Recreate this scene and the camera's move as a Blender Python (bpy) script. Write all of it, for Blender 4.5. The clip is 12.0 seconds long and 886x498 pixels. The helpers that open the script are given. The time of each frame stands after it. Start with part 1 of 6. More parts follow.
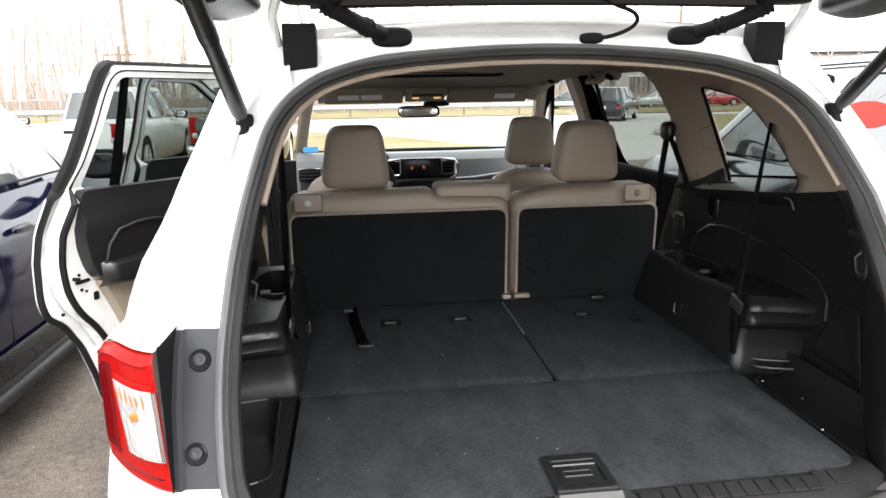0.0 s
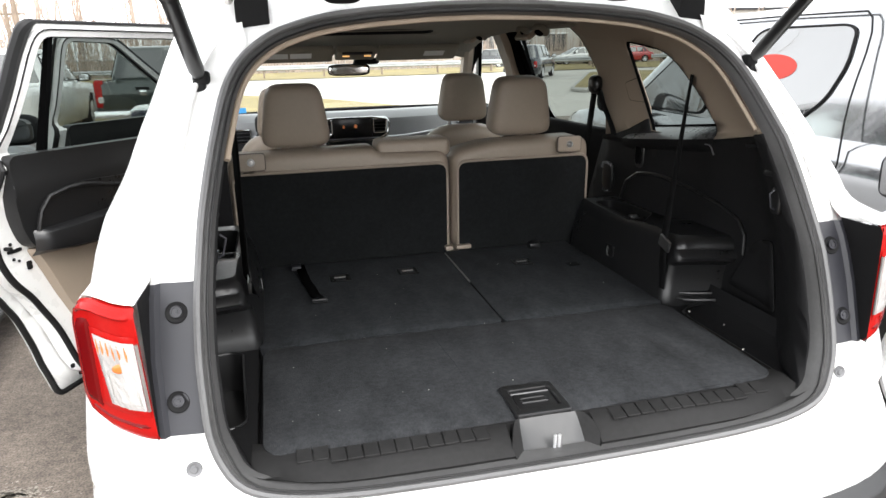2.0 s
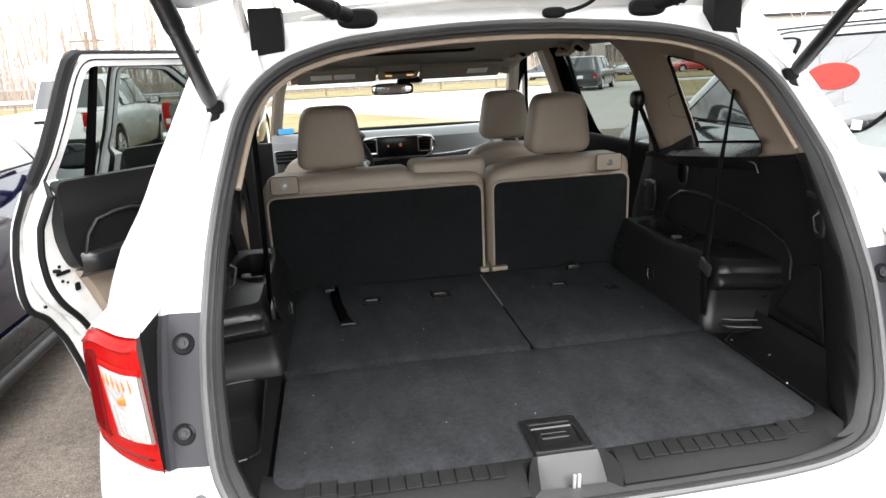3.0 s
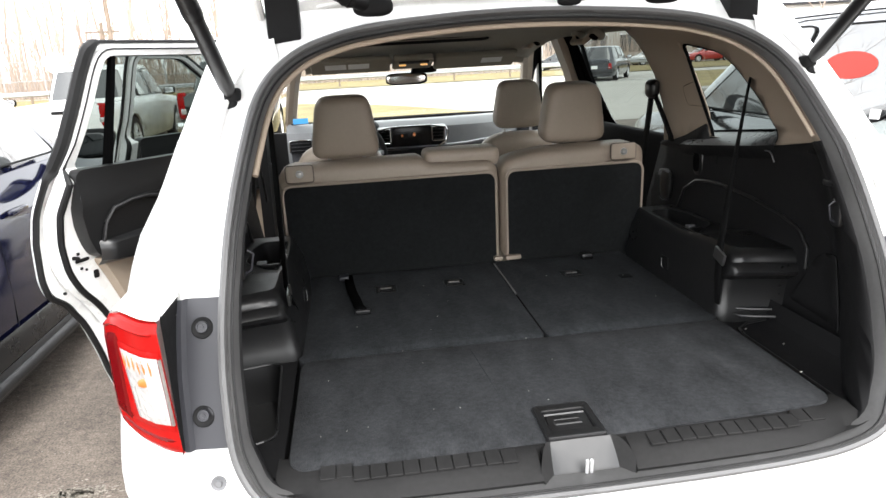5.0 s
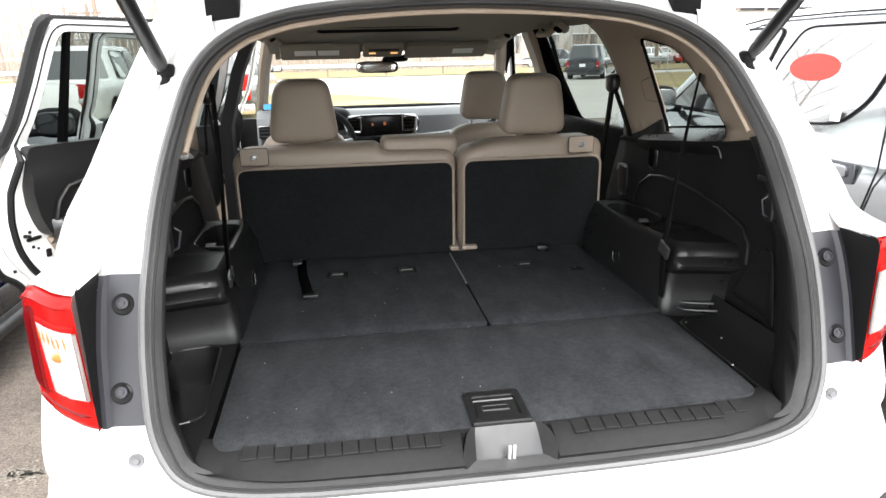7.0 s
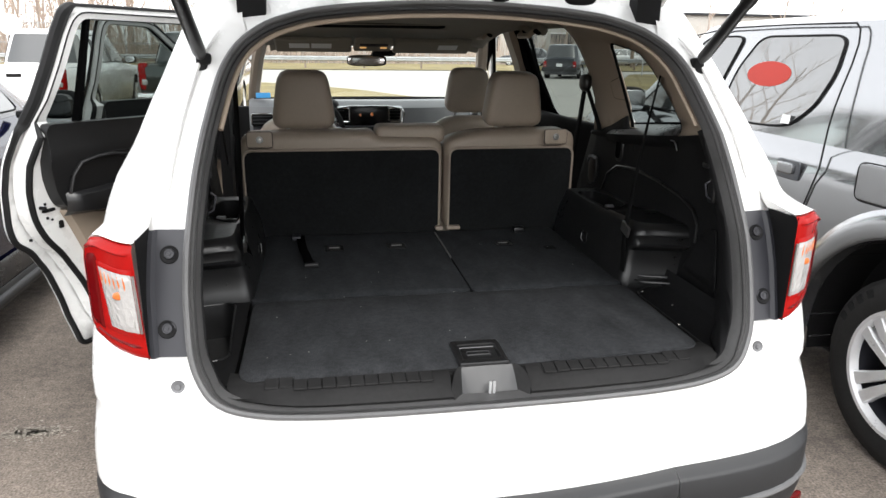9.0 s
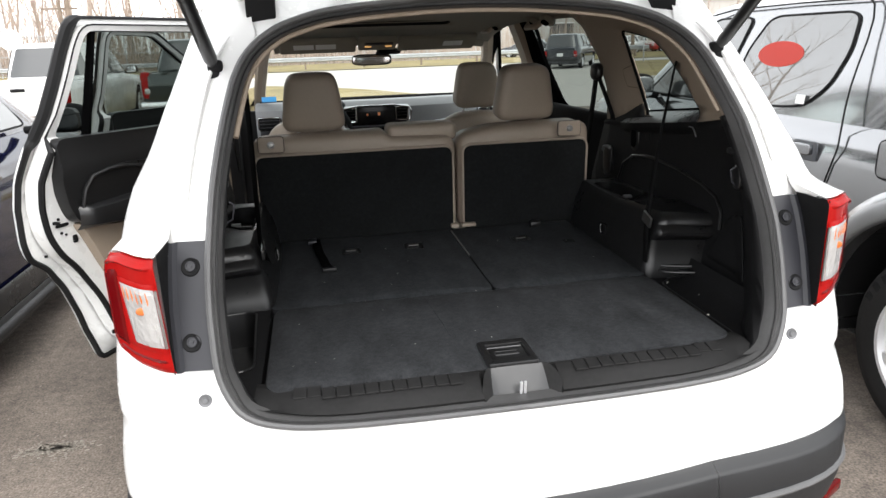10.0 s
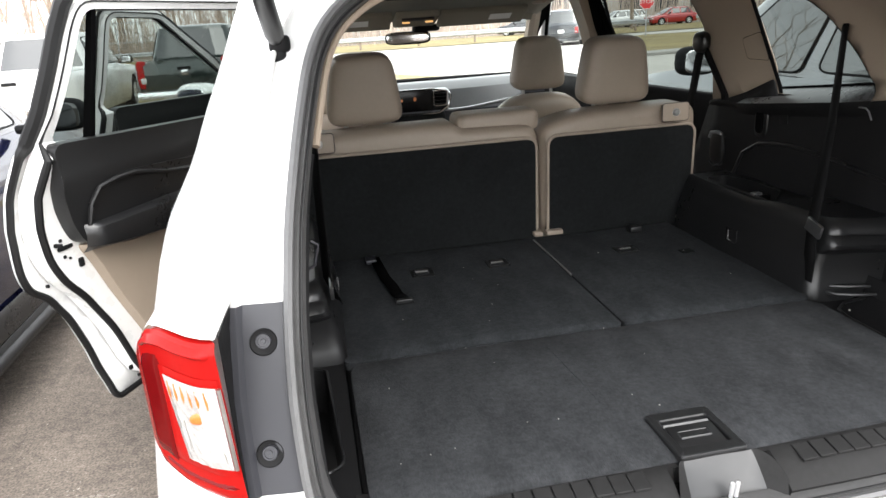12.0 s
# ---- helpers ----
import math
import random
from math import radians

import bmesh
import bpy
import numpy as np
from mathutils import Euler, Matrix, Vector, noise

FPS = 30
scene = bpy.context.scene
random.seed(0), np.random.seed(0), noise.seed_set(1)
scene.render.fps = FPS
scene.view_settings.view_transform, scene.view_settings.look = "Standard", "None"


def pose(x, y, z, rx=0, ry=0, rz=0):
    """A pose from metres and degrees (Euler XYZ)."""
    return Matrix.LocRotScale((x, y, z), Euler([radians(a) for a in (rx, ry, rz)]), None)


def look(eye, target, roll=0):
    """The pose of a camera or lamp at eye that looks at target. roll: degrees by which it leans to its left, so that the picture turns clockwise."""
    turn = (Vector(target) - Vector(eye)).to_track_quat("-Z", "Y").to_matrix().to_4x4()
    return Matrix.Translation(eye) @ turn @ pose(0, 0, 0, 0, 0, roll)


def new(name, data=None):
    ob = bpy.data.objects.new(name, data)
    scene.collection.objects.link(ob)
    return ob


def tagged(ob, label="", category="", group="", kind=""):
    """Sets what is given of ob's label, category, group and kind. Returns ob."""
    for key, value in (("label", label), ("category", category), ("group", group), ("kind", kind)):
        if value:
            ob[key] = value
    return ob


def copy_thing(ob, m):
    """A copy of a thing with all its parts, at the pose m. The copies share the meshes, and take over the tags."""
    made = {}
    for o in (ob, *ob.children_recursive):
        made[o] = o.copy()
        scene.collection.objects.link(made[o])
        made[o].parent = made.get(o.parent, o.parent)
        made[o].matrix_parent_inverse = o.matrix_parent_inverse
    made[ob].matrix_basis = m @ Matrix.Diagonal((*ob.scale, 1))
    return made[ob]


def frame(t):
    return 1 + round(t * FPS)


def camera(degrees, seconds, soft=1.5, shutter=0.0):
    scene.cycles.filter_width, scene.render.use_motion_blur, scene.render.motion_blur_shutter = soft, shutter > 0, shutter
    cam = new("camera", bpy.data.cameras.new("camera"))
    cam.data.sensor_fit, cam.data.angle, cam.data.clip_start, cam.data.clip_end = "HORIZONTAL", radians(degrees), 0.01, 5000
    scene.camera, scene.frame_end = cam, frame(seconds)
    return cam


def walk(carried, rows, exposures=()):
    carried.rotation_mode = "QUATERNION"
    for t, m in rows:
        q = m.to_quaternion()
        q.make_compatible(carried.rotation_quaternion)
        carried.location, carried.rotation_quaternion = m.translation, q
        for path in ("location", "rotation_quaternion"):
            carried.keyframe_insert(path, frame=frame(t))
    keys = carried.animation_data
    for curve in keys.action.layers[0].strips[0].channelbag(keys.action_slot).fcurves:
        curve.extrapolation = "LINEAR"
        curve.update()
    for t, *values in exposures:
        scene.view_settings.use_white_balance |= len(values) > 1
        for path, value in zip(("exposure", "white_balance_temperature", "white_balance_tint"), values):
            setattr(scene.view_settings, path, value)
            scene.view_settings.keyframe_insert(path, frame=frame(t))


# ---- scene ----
cam = camera(65.7, 12.0)
PATH = [
    (0, (-0.37, -1.009, 1.538), (-0.144, 0.928, 1.096), -0.9),
    (0.5, (-0.398, -1.043, 1.547), (-0.23, 0.906, 1.13), -1.4),
    (1, (-0.435, -1.054, 1.541), (-0.194, 0.877, 1.078), -1.6),
    (1.5, (-0.465, -1.084, 1.538), (-0.076, 0.812, 1.038), -1.0),
    (2, (-0.45, -1.074, 1.532), (-0.012, 0.797, 0.977), -1.5),
    (2.5, (-0.386, -1.05, 1.537), (-0.092, 0.855, 1.003), -1.7),
    (3, (-0.356, -1.045, 1.545), (-0.087, 0.869, 1.034), -3.0),
    (3.2, (-0.359, -1.043, 1.543), (-0.118, 0.879, 1.042), -3.0),
    (4.8, (-0.361, -1.057, 1.542), (-0.15, 0.861, 1.017), -3.1),
    (5, (-0.361, -1.056, 1.54), (-0.131, 0.857, 1.006), -3.1),
    (5.5, (-0.354, -1.052, 1.534), (-0.128, 0.862, 1.0), -1.8),
    (6, (-0.335, -1.04, 1.527), (-0.197, 0.879, 0.981), -2.1),
    (6.5, (-0.295, -1.037, 1.513), (-0.134, 0.875, 0.952), -0.2),
    (7, (-0.263, -1.073, 1.519), (0.008, 0.83, 0.966), -1.2),
    (7.2, (-0.288, -1.105, 1.526), (0.013, 0.799, 0.992), -2.2),
    (8.8, (-0.354, -1.292, 1.534), (-0.005, 0.594, 0.969), -1.7),
    (9, (-0.342, -1.305, 1.526), (0.004, 0.582, 0.961), 0.7),
    (9.5, (-0.333, -1.315, 1.532), (-0.035, 0.58, 0.967), -0.4),
    (10, (-0.37, -1.27, 1.528), (-0.047, 0.617, 0.951), -2.0),
    (10.5, (-0.462, -1.209, 1.529), (-0.095, 0.665, 0.933), -3.1),
    (11, (-0.49, -1.098, 1.511), (-0.15, 0.756, 0.844), -2.2),
    (11.5, (-0.465, -0.913, 1.517), (-0.227, 0.981, 0.921), -3.6),
    (12, (-0.538, -0.788, 1.511), (-0.219, 1.085, 0.884), -3.7),
]
walk(cam, [(t, look(eye, target, roll)) for t, eye, target, roll in PATH], [(0, 1.15), (0.5, 1.0), (1.0, 1.0), (2.5, 1.12), (5.0, 1.25), (6.0, 1.35), (6.5, 1.48), (7.0, 1.5), (8.8, 0.64), (9.5, 0.54), (10.5, 0.75), (11, 0.95), (12, 1.26)])

# ---- daylight: bright overcast ----
world = bpy.data.worlds.new("sky")
scene.world = world
world.use_nodes = True
wn, wl = world.node_tree.nodes, world.node_tree.links
wn.clear()
w_out = wn.new("ShaderNodeOutputWorld")
w_bg = wn.new("ShaderNodeBackground")
w_sky = wn.new("ShaderNodeTexSky")
w_sky.sky_type = "NISHITA"
w_sky.sun_disc = False
w_sky.sun_elevation = radians(43)
w_sky.sun_rotation = radians(200)
w_sky.dust_density = 1.0
w_hsv = wn.new("ShaderNodeHueSaturation")
w_hsv.inputs["Saturation"].default_value = 0.12
w_hsv.inputs["Value"].default_value = 2.3
wl.new(w_sky.outputs[0], w_hsv.inputs["Color"])
w_mix = wn.new("ShaderNodeMix")
w_mix.data_type = "RGBA"
w_mix.inputs[0].default_value = 0.6
w_mix.inputs[7].default_value = (13.0, 13.2, 13.4, 1)
wl.new(w_hsv.outputs[0], w_mix.inputs[6])
wl.new(w_mix.outputs[2], w_bg.inputs["Color"])
wl.new(w_bg.outputs[0], w_out.inputs["Surface"])
w_bg.inputs["Strength"].default_value = 0.15
sun_data = bpy.data.lights.new("sun", "SUN")
sun_data.energy, sun_data.angle, sun_data.color = 1.7, radians(38), (1.0, 0.97, 0.93)
sun = new("sun", sun_data)
sun.matrix_world = look((5, -14, 13.9), (0, 0, 0))


# ---- materials ----
def mat(name, color, rough=0.5, metal=0.0, grain=0.0, scale=200.0, vary=0.0, vscale=3.0, coat=0.0, spec=0.5, color2=None, sheen=0.0, stretch=None):
    """A surface with colour variation at two scales and a fine relief."""
    m = bpy.data.materials.new(name)
    m.use_nodes = True
    nt = m.node_tree
    n, l = nt.nodes, nt.links
    b = n["Principled BSDF"]
    b.inputs["Roughness"].default_value = rough
    b.inputs["Metallic"].default_value = metal
    b.inputs["Specular IOR Level"].default_value = spec
    b.inputs["Coat Weight"].default_value = coat
    b.inputs["Coat Roughness"].default_value = 0.04
    b.inputs["Sheen Weight"].default_value = sheen
    b.inputs["Base Color"].default_value = (*color, 1)
    co = n.new("ShaderNodeTexCoord")
    src = co.outputs["Object"]
    if stretch:
        mp = n.new("ShaderNodeMapping")
        mp.inputs["Scale"].default_value = stretch
        l.new(src, mp.inputs["Vector"])
        src = mp.outputs[0]
    if vary:
        a, c = n.new("ShaderNodeTexNoise"), n.new("ShaderNodeTexNoise")
        a.inputs["Scale"].default_value, c.inputs["Scale"].default_value = vscale, vscale * 14
        a.inputs["Detail"].default_value = c.inputs["Detail"].default_value = 5
        l.new(src, a.inputs["Vector"]), l.new(src, c.inputs["Vector"])
        mix = n.new("ShaderNodeMix")
        mix.data_type = "FLOAT"
        mix.inputs[0].default_value = 0.4
        l.new(a.outputs[0], mix.inputs[2]), l.new(c.outputs[0], mix.inputs[3])
        ramp = n.new("ShaderNodeMapRange")
        ramp.inputs[1].default_value, ramp.inputs[2].default_value = 0.32, 0.68
        l.new(mix.outputs[0], ramp.inputs[0])
        cm = n.new("ShaderNodeMix")
        cm.data_type = "RGBA"
        lo = [max(0, v * (1 - vary)) for v in color]
        hi = color2 or [min(1, v * (1 + vary)) for v in color]
        cm.inputs[6].default_value, cm.inputs[7].default_value = (*lo, 1), (*hi, 1)
        l.new(ramp.outputs[0], cm.inputs[0])
        l.new(cm.outputs[2], b.inputs["Base Color"])
        rr = n.new("ShaderNodeMapRange")
        rr.inputs[3].default_value, rr.inputs[4].default_value = max(0.02, rough - 0.08 * min(1, rough * 4)), min(1, rough + 0.06)
        l.new(ramp.outputs[0], rr.inputs[0])
        l.new(rr.outputs[0], b.inputs["Roughness"])
    if grain:
        g = n.new("ShaderNodeTexNoise")
        g.inputs["Scale"].default_value = scale
        g.inputs["Detail"].default_value = 3
        l.new(src, g.inputs["Vector"])
        bp = n.new("ShaderNodeBump")
        bp.inputs["Strength"].default_value = grain
        bp.inputs["Distance"].default_value = 0.4 / scale
        l.new(g.outputs[0], bp.inputs["Height"])
        l.new(bp.outputs[0], b.inputs["Normal"])
    return m


def glass(name, tint, gloss=0.06):
    """A thin pane: tinted see-through with a faint mirror gloss."""
    m = bpy.data.materials.new(name)
    m.use_nodes = True
    n, l = m.node_tree.nodes, m.node_tree.links
    n.remove(n["Principled BSDF"])
    tr, gl, mx = (n.new("ShaderNode" + k) for k in ("BsdfTransparent", "BsdfGlossy", "MixShader"))
    tr.inputs[0].default_value = (*tint, 1)
    gl.inputs["Roughness"].default_value = 0.02
    mx.inputs[0].default_value = gloss
    l.new(tr.outputs[0], mx.inputs[1]), l.new(gl.outputs[0], mx.inputs[2])
    l.new(mx.outputs[0], n["Material Output"].inputs[0])
    return m


def glass_mirror(name, color, gloss):
    """Dark privacy glass with a coated, mirror-like face."""
    m = mat(name, color, 0.3, spec=0.3)
    n, l = m.node_tree.nodes, m.node_tree.links
    gl, mx = n.new("ShaderNodeBsdfGlossy"), n.new("ShaderNodeMixShader")
    gl.inputs["Roughness"].default_value = 0.015
    mx.inputs[0].default_value = gloss
    l.new(n["Principled BSDF"].outputs[0], mx.inputs[1]), l.new(gl.outputs[0], mx.inputs[2])
    l.new(mx.outputs[0], n["Material Output"].inputs[0])
    return m


def glow(name, color, strength):
    m = mat(name, color, 0.4)
    b = m.node_tree.nodes["Principled BSDF"]
    b.inputs["Emission Color"].default_value = (*color, 1)
    b.inputs["Emission Strength"].default_value = strength
    return m


WHITE = mat("white_paint", (0.80, 0.80, 0.79), 0.28, coat=0.6, vary=0.015, vscale=1.5)
BLACK = mat("black_plastic", (0.0088, 0.0088, 0.0094), 0.66, grain=0.12, scale=900, vary=0.15, vscale=4, spec=0.15)
SATIN = mat("satin_black_plastic", (0.0100, 0.0100, 0.0106), 0.33, grain=0.03, scale=700, vary=0.06, vscale=4)
VINYL = mat("black_soft_vinyl", (0.0105, 0.0105, 0.011), 0.46, grain=0.25, scale=600, vary=0.1, vscale=5, spec=0.4)
# black sill plastic lightened to grey: the window's sheen is in the colour
LEDGE = mat("sill_with_sheen", (0.055, 0.055, 0.056), 0.3, grain=0.05, scale=700, vary=0.06, vscale=4)
GREYP = mat("grey_plastic", (0.0195, 0.0200, 0.0255), 0.5, grain=0.2, scale=700, vary=0.12, vscale=5)
SCREWG = mat("light_grey_plastic", (0.13, 0.132, 0.138), 0.5, grain=0.2, scale=700, vary=0.12, vscale=5)
TROUGH = mat("trough_grey_plastic", (0.027, 0.0275, 0.029), 0.42, grain=0.2, scale=700, vary=0.12, vscale=5)
CLAD = mat("dark_cladding", (0.0135, 0.014, 0.0155), 0.55, grain=0.3, scale=500, vary=0.15, vscale=5)
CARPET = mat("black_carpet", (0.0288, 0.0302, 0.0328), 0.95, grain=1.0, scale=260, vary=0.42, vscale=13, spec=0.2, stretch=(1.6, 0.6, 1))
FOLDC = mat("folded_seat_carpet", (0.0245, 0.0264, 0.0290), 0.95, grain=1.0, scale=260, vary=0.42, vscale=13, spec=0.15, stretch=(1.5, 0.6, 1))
SCUFF = mat("scuff_plate_plastic", (0.0165, 0.0163, 0.0165), 0.66, grain=0.3, scale=700, vary=0.3, vscale=8, spec=0.16)
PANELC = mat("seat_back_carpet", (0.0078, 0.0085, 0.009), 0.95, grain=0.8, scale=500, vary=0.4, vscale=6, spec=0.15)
LEATHER = mat("beige_leather", (0.262, 0.213, 0.170), 0.5, grain=0.35, scale=380, vary=0.06, vscale=6)
TRIM = mat("beige_trim", (0.325, 0.262, 0.204), 0.6, grain=0.2, scale=600, vary=0.04, vscale=4)
LINER = mat("beige_headliner", (0.255, 0.235, 0.195), 0.95, grain=0.4, scale=900, vary=0.04, vscale=5)
RUBBER = mat("seal_rubber", (0.064, 0.0635, 0.064), 0.5, grain=0.1, scale=300, vary=0.2, vscale=9)
RUBBERG = mat("grey_seal_rubber", (0.10, 0.10, 0.102), 0.5, grain=0.1, scale=300, vary=0.15, vscale=9)
DOORSEAL = mat("door_seal_rubber", (0.007, 0.007, 0.0075), 0.55, grain=0.1, scale=300, vary=0.2, vscale=9, spec=0.3)
MATTE = mat("flocked_black", (0.004, 0.004, 0.0042), 1.0, grain=0.4, scale=900, vary=0.2, vscale=9, spec=0.0)
BELT = mat("belt_webbing", (0.0045, 0.0045, 0.0048), 0.9, grain=0.6, scale=900, vary=0.2, vscale=20, spec=0.12)
CHROME = mat("chrome", (0.75, 0.75, 0.76), 0.12, 1.0, vary=0.03, vscale=9)
STEEL = mat("steel", (0.5, 0.5, 0.5), 0.35, 1.0, vary=0.1, vscale=12)
RED = mat("red_lens", (0.29, 0.0058, 0.0050), 0.14, coat=0.0, spec=0.14, vary=0.1, vscale=8)
DRED = mat("deep_red_lens", (0.10, 0.002, 0.0025), 0.14, coat=0.0, spec=0.14, vary=0.1, vscale=8)
CLEAR = mat("clear_lens_reflector", (0.46, 0.453, 0.446), 0.12, 0.35, grain=0.4, scale=160, vary=0.18, vscale=30)
AMBER = mat("amber_bulb", (0.52, 0.135, 0.03), 0.3, vary=0.2, vscale=40)
GLASS = glass("window_glass", (0.88, 0.92, 0.90))
TINT = glass("tinted_glass", (0.225, 0.252, 0.243), 0.05)
SCREEN = mat("display_glass", (0.005, 0.005, 0.006), 0.2, spec=0.25)
SILVER = mat("satin_silver_trim", (0.45, 0.46, 0.48), 0.35, 0.7, vary=0.05, vscale=8)
GREYDASH = mat("grey_dash_top", (0.15, 0.155, 0.16), 0.42, grain=0.2, scale=500, vary=0.06, vscale=5)
TYRE = mat("tyre_rubber", (0.017, 0.0165, 0.0163), 0.8, spec=0.15, grain=0.3, scale=150, vary=0.3, vscale=8)
ALLOY = mat("alloy", (0.66, 0.66, 0.67), 0.34, 0.45, vary=0.06, vscale=8)
DARKGLASS = mat("dark_car_glass", (0.012, 0.014, 0.015), 0.03, spec=0.9, coat=0.6)
PANEG = glass_mirror("privacy_glass", (0.03, 0.033, 0.035), 0.24)
NAVY = mat("dark_blue_paint", (0.004, 0.005, 0.020), 0.06, 0.0, coat=0.25, vary=0.1, vscale=2, spec=0.5)
SILVERP = mat("silver_grey_paint", (0.30, 0.305, 0.315), 0.13, 0.88, coat=0.9, grain=0.06, scale=900, vary=0.05, vscale=3)
GREENP = mat("dark_green_paint", (0.016, 0.024, 0.022), 0.16, 0.2, coat=1.0, vary=0.1, vscale=2)
SLATE = mat("slate_paint", (0.045, 0.05, 0.06), 0.18, 0.4, coat=1.0, vary=0.1, vscale=2)
OTHERP = [mat("far_paint", c, 0.2, 0.2, coat=0.8, vary=0.08, vscale=2) for c in ((0.5, 0.5, 0.5), (0.3, 0.02, 0.02), (0.03, 0.03, 0.035), (0.7, 0.7, 0.69), (0.05, 0.07, 0.14))]
ASPHALT = mat("asphalt", (0.162, 0.135, 0.113), 0.9, grain=0.9, scale=130, vary=0.55, vscale=1.7)
nt = ASPHALT.node_tree
fine, fr, mul = nt.nodes.new("ShaderNodeTexNoise"), nt.nodes.new("ShaderNodeMapRange"), nt.nodes.new("ShaderNodeVectorMath")
fine.inputs["Scale"].default_value, fine.inputs["Detail"].default_value = 110, 8
fr.inputs[1].default_value, fr.inputs[2].default_value, fr.inputs[3].default_value, fr.inputs[4].default_value = 0.36, 0.66, 0.66, 1.48
mul.operation = "MULTIPLY"
nt.links.new(nt.nodes["Texture Coordinate"].outputs["Object"], fine.inputs["Vector"])
nt.links.new(fine.outputs[0], fr.inputs[0])
base_in = nt.nodes["Principled BSDF"].inputs["Base Color"]
nt.links.new(base_in.links[0].from_socket, mul.inputs[0]), nt.links.new(fr.outputs[0], mul.inputs[1])
nt.links.new(mul.outputs[0], base_in)
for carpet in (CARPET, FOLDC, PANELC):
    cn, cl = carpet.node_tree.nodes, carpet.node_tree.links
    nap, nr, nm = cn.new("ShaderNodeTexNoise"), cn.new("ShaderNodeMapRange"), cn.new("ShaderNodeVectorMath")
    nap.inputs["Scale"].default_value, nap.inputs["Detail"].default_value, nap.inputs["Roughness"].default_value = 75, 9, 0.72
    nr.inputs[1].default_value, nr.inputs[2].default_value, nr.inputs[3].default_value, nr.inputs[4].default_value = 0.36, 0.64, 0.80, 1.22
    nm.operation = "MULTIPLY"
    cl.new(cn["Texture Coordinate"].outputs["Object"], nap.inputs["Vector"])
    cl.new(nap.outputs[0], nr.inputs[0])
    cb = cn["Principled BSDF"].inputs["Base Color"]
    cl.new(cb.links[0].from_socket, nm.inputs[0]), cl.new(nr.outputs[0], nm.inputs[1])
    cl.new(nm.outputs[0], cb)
STAIN = mat("pale_stain", (0.30, 0.27, 0.23), 0.9, grain=0.8, scale=130, vary=0.5, vscale=14)
CONCRETE = mat("road_surface", (0.42, 0.40, 0.365), 0.9, grain=0.4, scale=40, vary=0.1, vscale=0.4)
GRASS = mat("dead_grass", (0.22, 0.175, 0.075), 0.95, grain=0.9, scale=25, vary=0.4, vscale=0.5)
KERB = mat("kerb_concrete", (0.34, 0.33, 0.31), 0.9, grain=0.5, scale=80, vary=0.15, vscale=2)
BARK = mat("bark", (0.36, 0.30, 0.255), 0.95, grain=0.9, scale=30, vary=0.35, vscale=3)
TWIG = mat("twigs", (0.42, 0.335, 0.275), 0.95, vary=0.3, vscale=1)
GALV = mat("galvanised_steel", (0.42, 0.43, 0.44), 0.45, 0.6, vary=0.15, vscale=2)
WOODP = mat("weathered_pole", (0.20, 0.155, 0.12), 0.9, grain=0.6, scale=40, vary=0.25, vscale=3)
STOPRED = mat("sign_red", (0.55, 0.02, 0.025), 0.4, vary=0.06, vscale=4)
PLAINW = mat("plain_white", (0.78, 0.78, 0.77), 0.5, vary=0.03, vscale=4)
STICK = mat("blue_sticker", (0.03, 0.28, 0.62), 0.5, vary=0.05, vscale=40)
REDREFL = mat("red_reflection", (0.40, 0.055, 0.045), 0.6, vary=0.05, vscale=6, spec=0.1)
BRICKW = mat("far_wall", (0.45, 0.43, 0.40), 0.9, grain=0.3, scale=20, vary=0.1, vscale=1)
LAMPON = glow("lamp_warm", (1.0, 0.55, 0.2), 0.35)
SCREENLIT = glow("screen_glow", (0.8, 0.28, 0.10), 0.02)


# ---- mesh helpers ----
def part(name, bm, material, parent=None, label="", flat=False, angle=38):
    bmesh.ops.remove_doubles(bm, verts=bm.verts, dist=0.00005)
    bmesh.ops.recalc_face_normals(bm, faces=bm.faces)
    me = bpy.data.meshes.new(name)
    bm.to_mesh(me)
    bm.free()
    if not flat:
        me.shade_smooth()
        me.set_sharp_from_angle(angle=radians(angle))
    me.materials.append(material)
    ob = new(name, me)
    ob.parent = parent
    if label:
        tagged(ob, label)
    return ob


def thicken(ob, t, offset=0.0):
    s = ob.modifiers.new("thickness", "SOLIDIFY")
    s.thickness, s.offset = t, offset
    return ob


def thing(name, label, category, group="", m=None, kind=""):
    ob = tagged(new(name), label, category, group, kind)
    if m is not None:
        ob.matrix_world = m
    return ob


def skin(bm, rows, close=False, caps=False):
    """Quads between rows of points; close joins each row's ends."""
    vs = [[bm.verts.new(p) for p in r] for r in rows]
    k = len(rows[0])
    for a, b in zip(vs, vs[1:]):
        for i in range(k if close else k - 1):
            j = (i + 1) % k
            q = []
            for v in (a[i], a[j], b[j], b[i]):
                if v not in q:
                    q.append(v)
            bm.faces.new(q)
    if caps:
        bm.faces.new(vs[0]), bm.faces.new(vs[-1])
    return bm


def loft(rows, close=False, caps=False):
    return skin(bmesh.new(), rows, close, caps)


def box(bm, c, s, r=0.0, seg=2, rot=None):
    """A box with rounded edges, added to bm."""
    m = Matrix.Translation(c) @ (rot.to_4x4() if rot else Matrix()) @ Matrix.Diagonal((*s, 1))
    vs = bmesh.ops.create_cube(bm, size=1, matrix=m)["verts"]
    if r:
        es = list({e for v in vs for e in v.link_edges})
        bmesh.ops.bevel(bm, geom=es, offset=min(r, min(s) * 0.49), segments=seg, affect="EDGES", profile=0.6)
    return bm


def rbox(c, s, r=0.0, seg=2, rot=None):
    return box(bmesh.new(), c, s, r, seg, rot)


